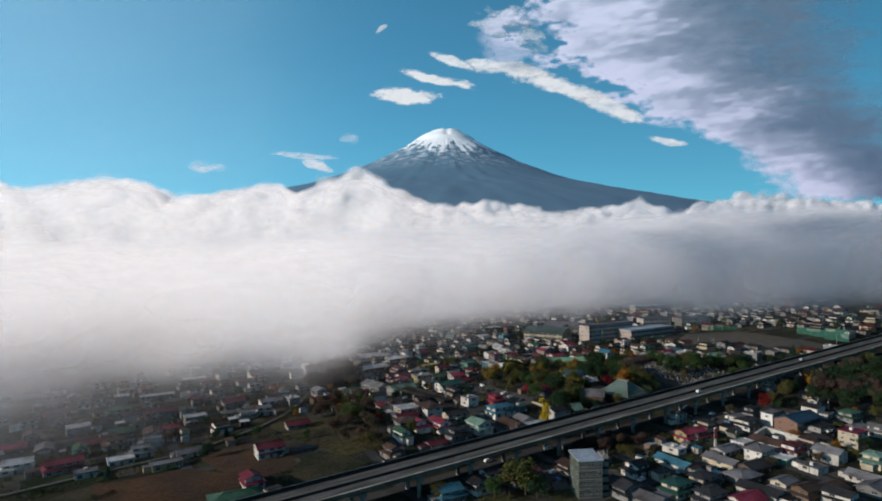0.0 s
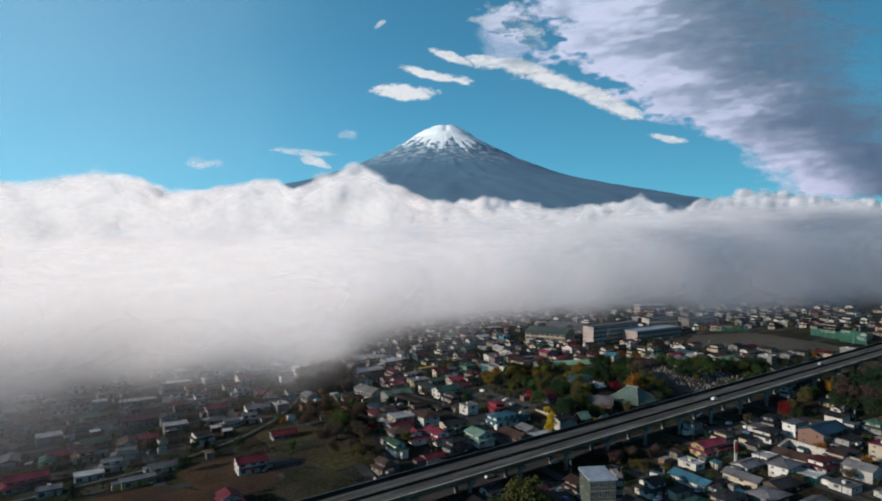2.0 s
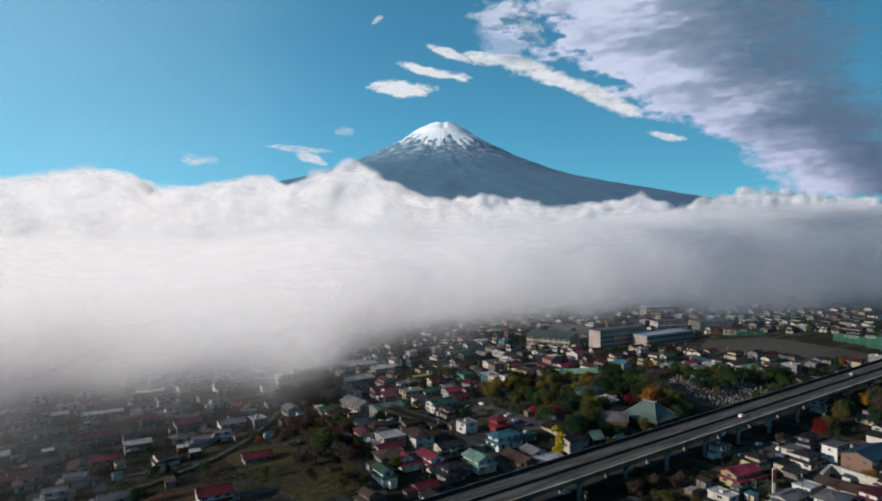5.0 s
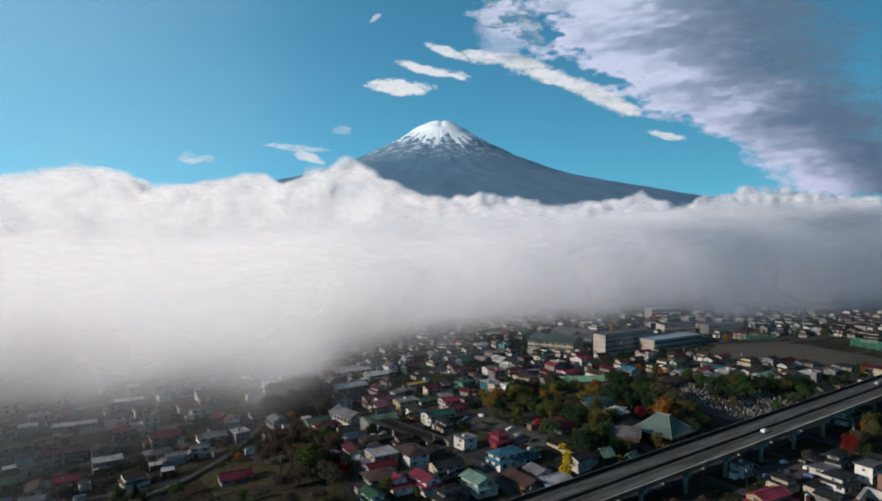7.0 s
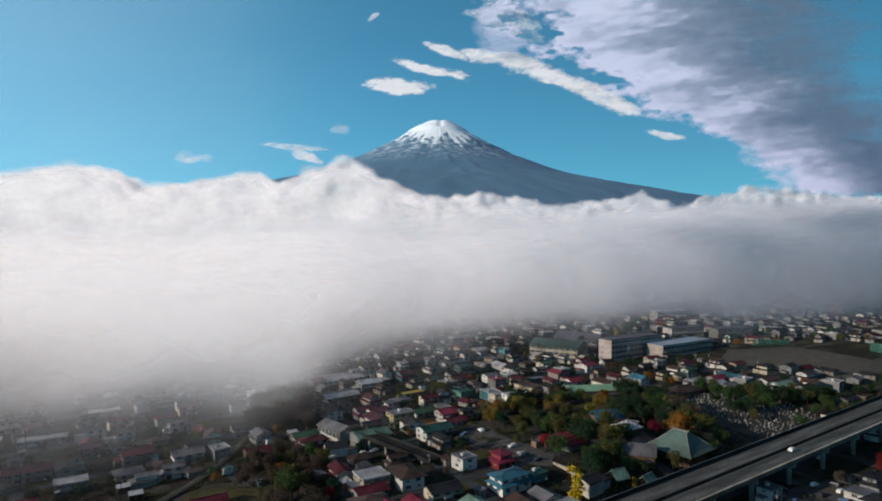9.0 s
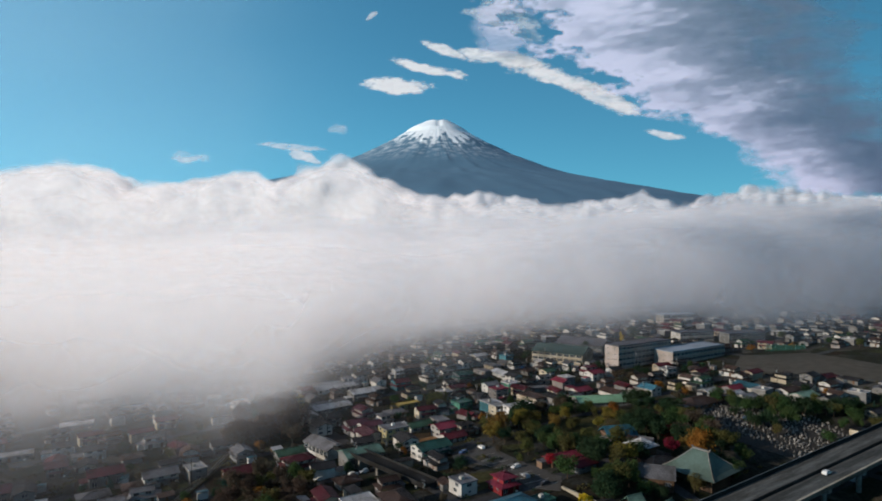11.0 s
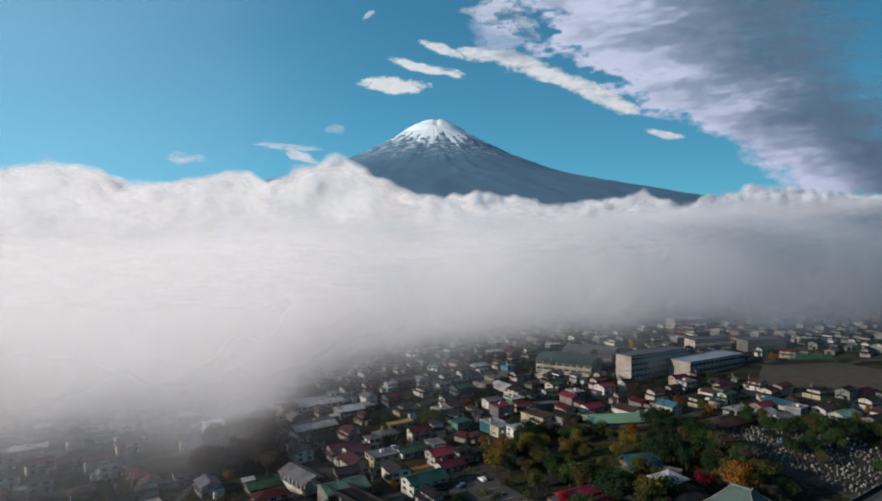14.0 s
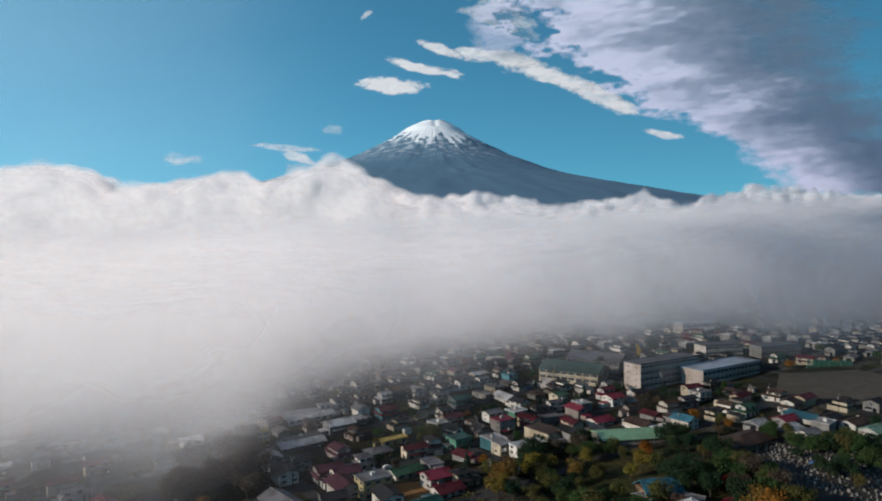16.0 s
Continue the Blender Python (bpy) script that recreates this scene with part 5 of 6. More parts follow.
keep_clear(215, 515, 38), keep_clear(250, 510, 48), keep_clear(280, 490, 26)
GRASS = mat("dry_grass", (0.034, 0.036, 0.014), 0.97, 0.4, 0.12, 0.4, second=(0.06, 0.05, 0.02))
TILLED = mat("tilled_field", (0.045, 0.03, 0.021), 0.97, 0.3, 0.2, 0.5, second=(0.072, 0.039, 0.021))
GREEN_FIELD = mat("vegetable_field", (0.024, 0.027, 0.015), 0.97, 0.35, 0.2, 0.5, second=(0.046, 0.040, 0.024))
STUBBLE = mat("stubble_field", (0.037, 0.031, 0.020), 0.97, 0.4, 0.1, 0.4, second=(0.056, 0.049, 0.02))
FIELDS = [
    ([(-150, 262), (-118, 278), (-82, 262), (-95, 240), (-140, 240)], TILLED, "reddish tilled field"),
    ([(-170, 240), (-150, 266), (-120, 240), (-125, 215), (-165, 210)], GREEN_FIELD, "dark green vegetable field with rows"),
    ([(-60, 330), (-36, 322), (-32, 296), (-50, 286), (-72, 306)], STUBBLE, "olive stubble field"),
    ([(-104, 312), (-78, 300), (-66, 272), (-92, 262), (-116, 290)], TILLED, "bare brown field"),
    ([(-88, 352), (-66, 345), (-62, 328), (-84, 318), (-96, 334)], STUBBLE, "olive stubble field"),
    ([(-62, 290), (-40, 284), (-36, 262), (-60, 252), (-74, 270)], GREEN_FIELD, "dark green vegetable field with rows"),
    ([(6, 372), (24, 378), (30, 366), (12, 358)], GRASS, "small yellow-green grass plot"),
    ([(-2, 342), (12, 346), (14, 334), (0, 330)], GRASS, "small yellow-green grass plot"),
    ([(66, 440), (104, 446), (122, 430), (112, 398), (70, 392), (56, 414)], GRASS, "dry grass of a wooded park"),
    ([(-16, 418), (4, 424), (10, 412), (-10, 406)], mat("orange_soil", (0.22, 0.12, 0.05), 0.97, 0.2, 0.3, 0.3), "small plot of orange soil"),
    ([(84, 270), (98, 276), (102, 266), (88, 260)], GRASS, "small yellow-green grass plot"),
]
for c, m, words in FIELDS:
    patch("field", c, m, 0.10, words, "field")
    c = seats(c)
    cx, cy = sum(p[0] for p in c) / len(c), sum(p[1] for p in c) / len(c)
    keep_clear(cx, cy, max(math.hypot(p[0] - cx, p[1] - cy) for p in c) * 0.8)

# low leafy ridges of a vegetable field
co, polys = [], []
rows_rng = random.Random(77)
for k in range(11):
    start, way = Vector((-178 + 1.3 * k, 258.5 - 1.7 * k, 0)), Vector((0.928, 0.371, 0))
    side = Vector((-way.y, way.x, 0))
    for j in range(44):
        p = start + way * (0.75 * j + rows_rng.uniform(-0.15, 0.15)) + side * rows_rng.uniform(-0.12, 0.12)
        g, r, h = gz(p.x, p.y), rows_rng.uniform(0.32, 0.5), rows_rng.uniform(0.25, 0.5)
        base = len(co)
        co.append((p.x, p.y, g + 0.1 + h))
        for a in range(6):
            q = r * rows_rng.uniform(0.8, 1.2)
            co.append((p.x + q * math.cos(a * 1.047), p.y + q * math.sin(a * 1.047), g + 0.08))
        polys += [(base, base + 1 + a, base + 1 + (a + 1) % 6) for a in range(6)]
me = bpy.data.meshes.new("vegetable_rows")
me.from_pydata(co, [], polys)
me.materials.append(leaf_material("vegetable_leaves", (0.035, 0.058, 0.022)))
tagged(new("vegetable_rows", me), "low green rows of vegetables in a dark field", "vegetables", "", "stuff")
keep_clear(-160, 258, 14)

# raised road on short piers
def build_overpass():
    ob = tagged(new("overpass"), "short grey raised road on pale piers", "overpass")
    a, b = Vector((*seat(-38, 391), 0)), Vector((0, 343, 0))
    d = (b - a).normalized()
    turn = math.degrees(math.atan2(d.y, d.x))
    mid = (a + b) / 2
    n = (b - a).length / 2
    z = gz(mid.x, mid.y) + 4.2
    ob.matrix_basis = pose(mid.x, mid.y, z, 0, 0, turn)
    part("deck", boxes((-n, n, -3.4, 3.4, -0.9, 0)), DARK_CONCRETE, ob)
    for y in (-3.4, 3.2):
        part("parapet", boxes((-n, n, y, y + 0.2, 0, 0.9)), DARK_CONCRETE, ob)
    for k in range(5):
        x = -n + 5 + k * (2 * n - 10) / 4
        part("pier", boxes((x - 0.6, x + 0.6, -2.4, 2.4, -5.6, -0.9)), CONCRETE, ob)
    for k in range(-2, 3):
        p = mid + d * n * k / 2.4
        keep_clear(p.x, p.y, 5)


build_overpass()

# long pale retaining wall
LIME_CONCRETE = mat("lime_concrete", (0.40, 0.38, 0.35), 0.9, 0.2, 0.3, 0.3, stain=0.3)
for (x0, y0), (x1, y1) in (((140, 288), (149, 297)), ((149, 297), (163, 270))):
    dx, dy = x1 - x0, y1 - y0
    n = math.hypot(dx, dy) / 2
    bm = boxes((-n, n, -0.25, 0.25, -1, 3.3), (-n, n, -0.6, 0.6, 3.3, 3.6))
    tagged(part("retaining_wall", bm, LIME_CONCRETE, None, "", ((x0 + x1) / 2, (y0 + y1) / 2, gz((x0 + x1) / 2, (y0 + y1) / 2)), math.degrees(math.atan2(dy, dx))), "long pale concrete retaining wall", "retaining wall")


# ---------------------------------------------------------------- trees
def crown_mesh(color, seed, shape):
    """Many small leaf clumps on an uneven outline with gaps."""
    rng = random.Random(seed)
    bm = bmesh.new()
    lobes = []
    if shape == "round":
        lobes = [(rng.uniform(-0.28, 0.28), rng.uniform(-0.28, 0.28), rng.uniform(0.38, 0.86), rng.uniform(0.13, 0.23)) for _ in range(13)]
    elif shape == "tall":
        lobes = [(rng.uniform(-0.12, 0.12), rng.uniform(-0.12, 0.12), 0.22 + 0.07 * k, rng.uniform(0.10, 0.17) * (1.1 - 0.06 * k)) for k in range(11)]
    else:
        lobes = [(rng.uniform(-0.05, 0.05), rng.uniform(-0.05, 0.05), 0.16 + 0.085 * k, 0.21 * (1 - k / 10.5)) for k in range(10)]
    for cx, cy, cz, r in lobes:
        for _ in range(int(50 + 340 * r)):
            d = Vector((rng.gauss(0, 1), rng.gauss(0, 1), rng.gauss(0, 1))).normalized()
            p = Vector((cx, cy, cz)) + d * r * rng.uniform(0.55, 1.12)
            n = (d + Vector((rng.gauss(0, 0.5), rng.gauss(0, 0.5), rng.gauss(0, 0.5) + 0.3))).normalized()
            t = n.orthogonal().normalized()
            b = n.cross(t)
            s = rng.uniform(0.020, 0.044)
            ang = rng.uniform(0, 6.28)
            t, b = t * math.cos(ang) + b * math.sin(ang), b * math.cos(ang) - t * math.sin(ang)
            v = [bm.verts.new(p + q) for q in (t * s, b * s * 0.7 + n * s * 0.35, -t * s, -b * s * 0.7 + n * s * 0.35)]
            bm.faces.new((v[0], v[1], v[2]))
            bm.faces.new((v[0], v[2], v[3]))
    return mesh_of("crown", bm, LEAF_MAT[color])


def trunk_mesh(seed):
    rng = random.Random(seed)
    bm = bmesh.new()
    tube(bm, (0, 0, -0.05), (0.01, 0, 0.34), 0.030, 0.022)
    tube(bm, (0.01, 0, 0.34), (0, 0.02, 0.72), 0.022, 0.007)
    for k in range(6):
        a = k * 1.1 + rng.uniform(0, 0.6)
        z = 0.28 + 0.06 * k
        tube(bm, (0, 0, z), (0.24 * math.cos(a), 0.24 * math.sin(a), z + rng.uniform(0.14, 0.26)), 0.013, 0.003, 5)
    return mesh_of("trunk", bm, BARK)


CROWNS, TRUNKS = {}, [trunk_mesh(s) for s in (1, 2, 3)]
TREE_WORDS = {"green": "leafy green tree", "dark": "dark evergreen tree", "olive": "olive-green tree turning yellow", "brown": "brown half-bare autumn tree", "orange": "orange autumn maple tree", "golden": "golden-olive autumn tree",
              "yellow": "bright yellow autumn tree", "ginkgo": "tall golden-yellow ginkgo tree", "red": "bright red autumn maple tree", "darkred": "dark red autumn maple tree", "conifer": "dark pointed conifer"}
TREE_RNG = random.Random(3)


def tree(x, y, h, color):
    return plant(*seat(x, y), h, color)


def plant(x, y, h, color, spread=1.0):
    shape = {"conifer": "cone", "ginkgo": "tall"}.get(color, "round")
    k = (color, TREE_RNG.randrange(3))
    if k not in CROWNS:
        CROWNS[k] = crown_mesh(color, 100 + len(CROWNS), shape)
    ob = tagged(new("tree"), TREE_WORDS[color] + " among the houses", "tree")
    part("trunk", TRUNKS[k[1]], None, ob)
    part("crown", CROWNS[k], None, ob)
    h *= TREE_RNG.uniform(0.92, 1.1)
    wide = h * TREE_RNG.uniform(0.95, 1.3) if shape == "round" else h
    wide *= spread
    ob.matrix_basis = pose(x, y, gz(x, y), 0, 0, TREE_RNG.uniform(0, 360)) @ Matrix.Diagonal((wide, wide, h, 1))
    keep_clear(x, y, 2.2)


TREE_JOBS = []


def tree_mass(name, jobs, label):
    """Many trees that nobody could count, joined into one."""
    co, polys, midx, mats = [], [], [], []
    for x, y, h, color in jobs:
        k = (color, TREE_RNG.randrange(3))
        if k not in CROWNS:
            CROWNS[k] = crown_mesh(color, 100 + len(CROWNS), {"conifer": "cone"}.get(color, "round"))
        wide = h * TREE_RNG.uniform(0.9, 1.3)
        m = pose(x, y, gz(x, y), 0, 0, TREE_RNG.uniform(0, 360)) @ Matrix.Diagonal((wide, wide, h, 1))
        for me in (TRUNKS[k[1]], CROWNS[k]):
            if me.materials[0] not in mats:
                mats.append(me.materials[0])
            slot, k0 = mats.index(me.materials[0]), len(co)
            co += [tuple(m @ q.co) for q in me.vertices]
            polys += [[k0 + q for q in p.vertices] for p in me.polygons]
            midx += [slot] * len(me.polygons)
        keep_clear(x, y, 2.2)
    me = bpy.data.meshes.new(name)
    me.from_pydata(co, [], polys)
    for q in mats:
        me.materials.append(q)
    me.polygons.foreach_set("material_index", midx)
    tagged(new(name, me), label, "trees", "", "stuff")


plant(168, 335, 9, 'darkred', 0.8)
tree(216, 375, 8, 'yellow')
tree(202, 366, 7, 'green')
tree(179, 346, 6, 'brown')
tree(184, 385, 5, 'dark')
tree(186, 349, 8, 'olive')
tree(220, 371, 12, 'brown')
tree(229, 370, 13, 'dark')
tree(246, 380, 12, 'dark')
tree(247, 367, 13, 'dark')
tree(203, 338, 9, 'dark')
tree(211, 337, 9, 'dark')
tree(224, 340, 9, 'dark')
tree(228, 335, 9, 'brown')
tree(249, 396, 10, 'brown')
tree(280, 416, 9, 'olive')
tree(262, 404, 10, 'brown')
tree(212, 312, 7, 'olive')
tree(199, 344, 9, 'dark')
tree(162, 264, 5, 'olive')
tree(167, 260, 5, 'olive')
tree(100, 262, 4, 'green')
tree(78, 274, 5, 'olive')
tree(75, 279, 4, 'olive')
tree(87, 273, 4, 'olive')
tree(22, 240, 11, 'olive')
tree(28, 239, 13, 'olive')
tree(16, 238, 8, 'green')
tree(32, 236, 9, 'dark')
tree(-5, 236, 7, 'olive')
tree(48, 300, 6, 'brown')
tree(57, 305, 6, 'brown')
tree(69, 282, 6, 'brown')
tree(77, 288, 6, 'brown')
tree(120, 285, 4, 'green')
tree(130, 274, 4, 'brown')
tree(153, 241, 3, 'olive')
tree(179, 272, 6, 'dark')
tree(30, 415, 10, 'golden')
tree(39, 427, 8, 'green')
tree(44, 419, 7, 'olive')
tree(49, 413, 6, 'olive')
tree(65, 435, 6, 'golden')
tree(66, 421, 5, 'olive')
tree(80, 447, 6, 'olive')
tree(85, 429, 7, 'golden')
tree(91, 429, 6, 'olive')
tree(92, 418, 9, 'dark')
tree(98, 413, 10, 'dark')
tree(107, 417, 9, 'green')
tree(116, 426, 8, 'green')
tree(100, 388, 7, 'darkred')
tree(110, 370, 8, 'green')
tree(112, 359, 8, 'green')
tree(124, 376, 7, 'green')
tree(49, 322, 13, 'ginkgo')
tree(61, 345, 10, 'dark')
tree(60, 348, 9, 'dark')
tree(70, 360, 8, 'olive')
tree(73, 359, 7, 'green')
tree(73, 332, 5, 'ginkgo')
tree(48, 380, 5, 'red')
tree(94, 350, 7, 'olive')
tree(113, 397, 6, 'olive')
tree(87, 396, 6, 'brown')
tree(128, 419, 7, 'green')
tree(112, 406, 7, 'brown')
tree(155, 443, 7, 'dark')
tree(160, 440, 7, 'green')
tree(166, 440, 8, 'dark')
tree(170, 436, 8, 'olive')
tree(176, 435, 8, 'dark')
tree(182, 434, 8, 'dark')
tree(187, 431, 8, 'green')
tree(192, 431, 8, 'dark')
tree(198, 430, 9, 'dark')
tree(203, 428, 9, 'dark')
tree(206, 426, 7, 'green')
tree(253, 456, 9, 'conifer')
tree(228, 440, 5, 'dark')
tree(239, 445, 5, 'dark')
tree(150, 422, 6, 'dark')
tree(190, 359, 6, 'red')
tree(194, 361, 8, 'olive')
tree(176, 343, 7, 'olive')
tree(130, 396, 5, 'dark')
tree(103, 456, 8, 'dark')
tree(-52, 335, 9, 'green')
tree(-56, 341, 8, 'green')
tree(-46, 329, 8, 'brown')
tree(-40, 319, 8, 'brown')
tree(-66, 359, 8, 'brown')
tree(-72, 353, 7, 'brown')
tree(-54, 325, 8, 'brown')
tree(-38, 334, 5, 'darkred')
tree(-75, 417, 12, 'brown')
tree(-71, 426, 13, 'brown')
tree(-79, 413, 11, 'brown')
tree(-63, 412, 9, 'brown')
tree(-77, 443, 13, 'brown')
tree(-82, 438, 12, 'brown')
tree(-85, 414, 8, 'dark')
tree(-72, 448, 10, 'brown')
tree(-12, 470, 4, 'green')
tree(5, 468, 6, 'dark')
tree(-0, 462, 5, 'olive')
tree(-31, 550, 6, 'dark')
tree(105, 591, 11, 'dark')
tree(90, 571, 9, 'dark')
tree(111, 579, 9, 'dark')
tree(161, 626, 10, 'dark')
tree(149, 620, 8, 'ginkgo')
tree(108, 529, 6, 'dark')
tree(111, 504, 7, 'brown')
tree(66, 565, 7, 'dark')
tree(114, 414, 9, 'green')
tree(113, 423, 8, 'green')
tree(121, 416, 10, 'brown')
tree(100, 413, 10, 'dark')
tree(100, 424, 9, 'dark')
tree(90, 407, 10, 'dark')
tree(100, 403, 9, 'dark')
tree(81, 401, 8, 'olive')
tree(119, 401, 9, 'green')
tree(108, 398, 9, 'dark')
tree(123, 394, 8, 'olive')
tree(126, 392, 8, 'olive')
tree(114, 440, 5, 'olive')
tree(81, 439, 5, 'olive')
tree(91, 440, 7, 'orange')
tree(57, 412, 5, 'olive')
tree(59, 398, 7, 'dark')
tree(50, 404, 8, 'dark')
tree(48, 419, 7, 'green')
tree(44, 430, 7, 'dark')
tree(47, 427, 7, 'olive')
tree(107, 455, 9, 'dark')
tree(112, 458, 8, 'green')
tree(79, 423, 6, 'golden')
tree(69, 406, 6, 'olive')
tree(69, 427, 4, 'olive')
tree(2, 467, 7, 'olive')
tree(-1, 469, 6, 'dark')
tree(6, 463, 7, 'olive')
tree(28, 408, 9, 'golden')
tree(154, 446, 7, 'green')
tree(156, 439, 8, 'green')
tree(171, 440, 8, 'dark')
tree(172, 434, 9, 'green')
tree(181, 430, 9, 'dark')
tree(155, 418, 8, 'dark')
tree(156, 413, 7, 'dark')
tree(129, 519, 6, 'dark')
tree(132, 511, 6, 'dark')
tree(117, 510, 5, 'brown')
tree(174, 529, 4, 'dark')
tree(-64, 425, 13, 'brown')
tree(-70, 420, 12, 'brown')
tree(-72, 442, 12, 'brown')
tree(-79, 437, 11, 'brown')
tree(-20, 459, 4, 'olive')
tree(-60, 321, 7, 'brown')
tree(-52, 304, 7, 'brown')
tree(-43, 303, 8, 'brown')
tree(-72, 362, 9, 'brown')
tree(-66, 373, 9, 'brown')
tree(-56, 349, 8, 'olive')
tree(-114, 291, 6, 'dark')
tree(-52, 371, 8, 'green')
tree(-74, 346, 7, 'brown')
tree(-40, 295, 7, 'olive')
tree(-35, 302, 6, 'brown')


# ---------------------------------------------------------------- cemetery
bm = boxes((-0.55, 0.55, -0.55, 0.55, -0.3, 0.35), (-0.38, 0.38, -0.38, 0.38, 0.35, 0.65), (-0.2, 0.2, -0.2, 0.2, 0.65, 1.75))
box(bm, -0.5, 0.5, -0.75, -0.6, 0, 0.25)
GRAVES = [mesh_of("gravestone", bm, STONE)]
GRAVES.append(mesh_of("gravestone", boxes((-0.8, 0.8, -0.5, 0.5, -0.3, 0.3), (-0.6, 0.6, -0.2, 0.2, 0.3, 1.25), (-0.7, -0.6, -0.7, -0.5, 0, 0.6)), STONE))
rng = random.Random(8)
patch("cemetery_ground", [(126, 432), (146, 458), (166, 440), (190, 402), (172, 378), (146, 376), (132, 402)], mat("cemetery_gravel", (0.05, 0.048, 0.045), 0.97, 0.3, 0.4, 0.3), 0.08, "grey gravel of the cemetery", "cemetery")
GRAVE_CLEAR = [(*seat(146, 432), 20), (*seat(165, 405), 24), (*seat(148, 390), 16)]
(GX, GY), (HX, HY) = seat(146, 432), seat(166, 402)
count = 0
spare = []
for i in range(-17, 20):
    for j in range(-19, 21):
        p = Vector((*seat(156, 414), 0)) + E1 * (i * 1.7 + rng.uniform(-0.45, 0.45)) + E2 * (j * 1.9 + rng.uniform(-0.5, 0.5))
        if i % 6 == 2 or rng.random() < 0.2:
            continue
        if ((p.x - GX) / 22) ** 2 + ((p.y - GY) / 24) ** 2 > 1 and ((p.x - HX) / 22) ** 2 + ((p.y - HY) / 26) ** 2 > 1:
            continue
        if p.y < road_y(p.x) + 14:
            continue
        if count >= 290 or rng.random() < 0.5:
            spare.append(p)
            continue
        ob = part("gravestone", GRAVES[rng.random() < 0.4], None, None, "", (p.x, p.y, gz(p.x, p.y) + 0.08), 31 + rng.choice((0, 90, 180)) + rng.uniform(-4, 4))
        ob.scale = (rng.uniform(0.5, 0.85), rng.uniform(0.5, 0.85), rng.uniform(0.4, 0.8))
        tagged(ob, "small grey granite gravestone on gravel", "gravestone", "gravestones in the cemetery")
        count += 1
co, polys = [], []
for p in spare:
    if rng.random() < 0.1:
        continue
    src = GRAVES[rng.random() < 0.5]
    m = pose(p.x, p.y, gz(p.x, p.y) + 0.08, 0, 0, 31 + rng.choice((0, 90, 180)) + rng.uniform(-6, 6)) @ Matrix.Diagonal((rng.uniform(0.45, 0.85), rng.uniform(0.45, 0.85), rng.uniform(0.3, 0.7), 1))
    k0 = len(co)
    co += [tuple(m @ q.co) for q in src.vertices]
    polys += [[k0 + q for q in f.vertices] for f in src.polygons]
me = bpy.data.meshes.new("small_gravestones")
me.from_pydata(co, [], polys)
me.materials.append(STONE)
tagged(new("small_gravestones", me), "crowded low grey gravestones and kerbs of the cemetery", "gravestones", "", "stuff")



def in_poly(x, y, poly):
    inside = False
    for (x0, y0), (x1, y1) in zip(poly, poly[1:] + poly[:1]):
        if (y0 > y) != (y1 > y) and x < x0 + (y - y0) * (x1 - x0) / (y1 - y0):
            inside = not inside
    return inside


# woods: the wooded park by the temple, the dark wood beyond the viaduct, and brown thickets by the railway
PARK = seats([(25, 421), (41, 440), (62, 448), (106, 452), (134, 440), (128, 395), (120, 372), (82, 342), (62, 344), (48, 376), (28, 402)])
WOOD = [(233, 404), (277, 439), (330, 452), (330, 400), (235, 318), (205, 316), (205, 350)]
FIELD_EDGE = [(178, 516), (192, 478), (246, 452), (306, 470), (300, 524), (268, 572), (210, 566)]
CEMETERY_EDGE = seats([(138, 446), (150, 462), (196, 428), (214, 396), (204, 388), (176, 424)])
GRAVE_TREES = seats([(140, 440), (156, 448), (184, 414), (178, 390), (152, 386), (140, 404)])
THICKET = seats([(-78, 374), (-46, 372), (-38, 330), (-34, 318), (-60, 314), (-72, 330)])
COPSE = seats([(-92, 405), (-66, 416), (-78, 470), (-96, 470)])
# halls and gates in the temple grounds
house(54, 385, 15, 6, 1, "gable", "red", "brown", 31)
house(60, 377, 10, 6, 1, "hip", "darkred", "grey", 31)
house(91, 377, 13, 9, 1, "hip", "darkgrey", "brown", 20)
house(79, 404, 8, 6, 1, "gable", "white", "grey", 31)
house(92, 401, 9, 6, 1, "gable", "grey", "grey", -40)
for x, y, turn in ((66, 328, 25), (76, 326, 40)):
    gate = tagged(new("temple_gate"), "small temple gate with pale mint-green gabled roof", "gate")
    part("roof", gable_roof(5.2, 5.0, 3.2, 2.3, 0.7, 0.2), ROOF_MAT["mint"], gate)
    for a in (-1.8, 1.8):
        for b in (-1.3, 1.3):
            part("post", boxes((a - 0.15, a + 0.15, b - 0.15, b + 0.15, -0.5, 3.7)), WALL_MAT["brown"], gate)
    part("beam", boxes((-2.2, 2.2, -0.15, 0.15, 2.7, 3.0)), WALL_MAT["brown"], gate)
    gate.matrix_basis = pose(x, y, gz(x, y), 0, 0, turn)
    keep_clear(x, y, 4)
bm = boxes((-11.5, 11.5, -0.15, 0.15, -0.8, 1.9), (-11.6, 11.6, -0.35, 0.35, 1.9, 2.15))
tagged(part("temple_wall", bm, WALL_MAT["cream"], None, "", (*seat(54.7, 346.8), gz(*seat(54.7, 346.8))), -55.6), "long tan plastered wall with tile coping", "wall")
for x, y in seats([(60.5, 349), (62, 348)]):
    bm = bmesh.new()
    tube(bm, (0, 0, -0.3), (0, 0, 7.5), 0.16, 0.12, 8)
    tagged(part("flagpole", bm, STEEL, None, "", (x, y, gz(x, y))), "tall bare pale flagpole", "flagpole")
plant(101, 358.5, 14.5, "orange", 0.62)
block("workshop", "white rendered wing of the blue-roofed workshop", 159, 310, 9, 6, 2, 31, WALL_MAT["white"], ROOF_MAT["grey"], 3, 2.8, 1)
tree(106, 408, 6, "darkred")
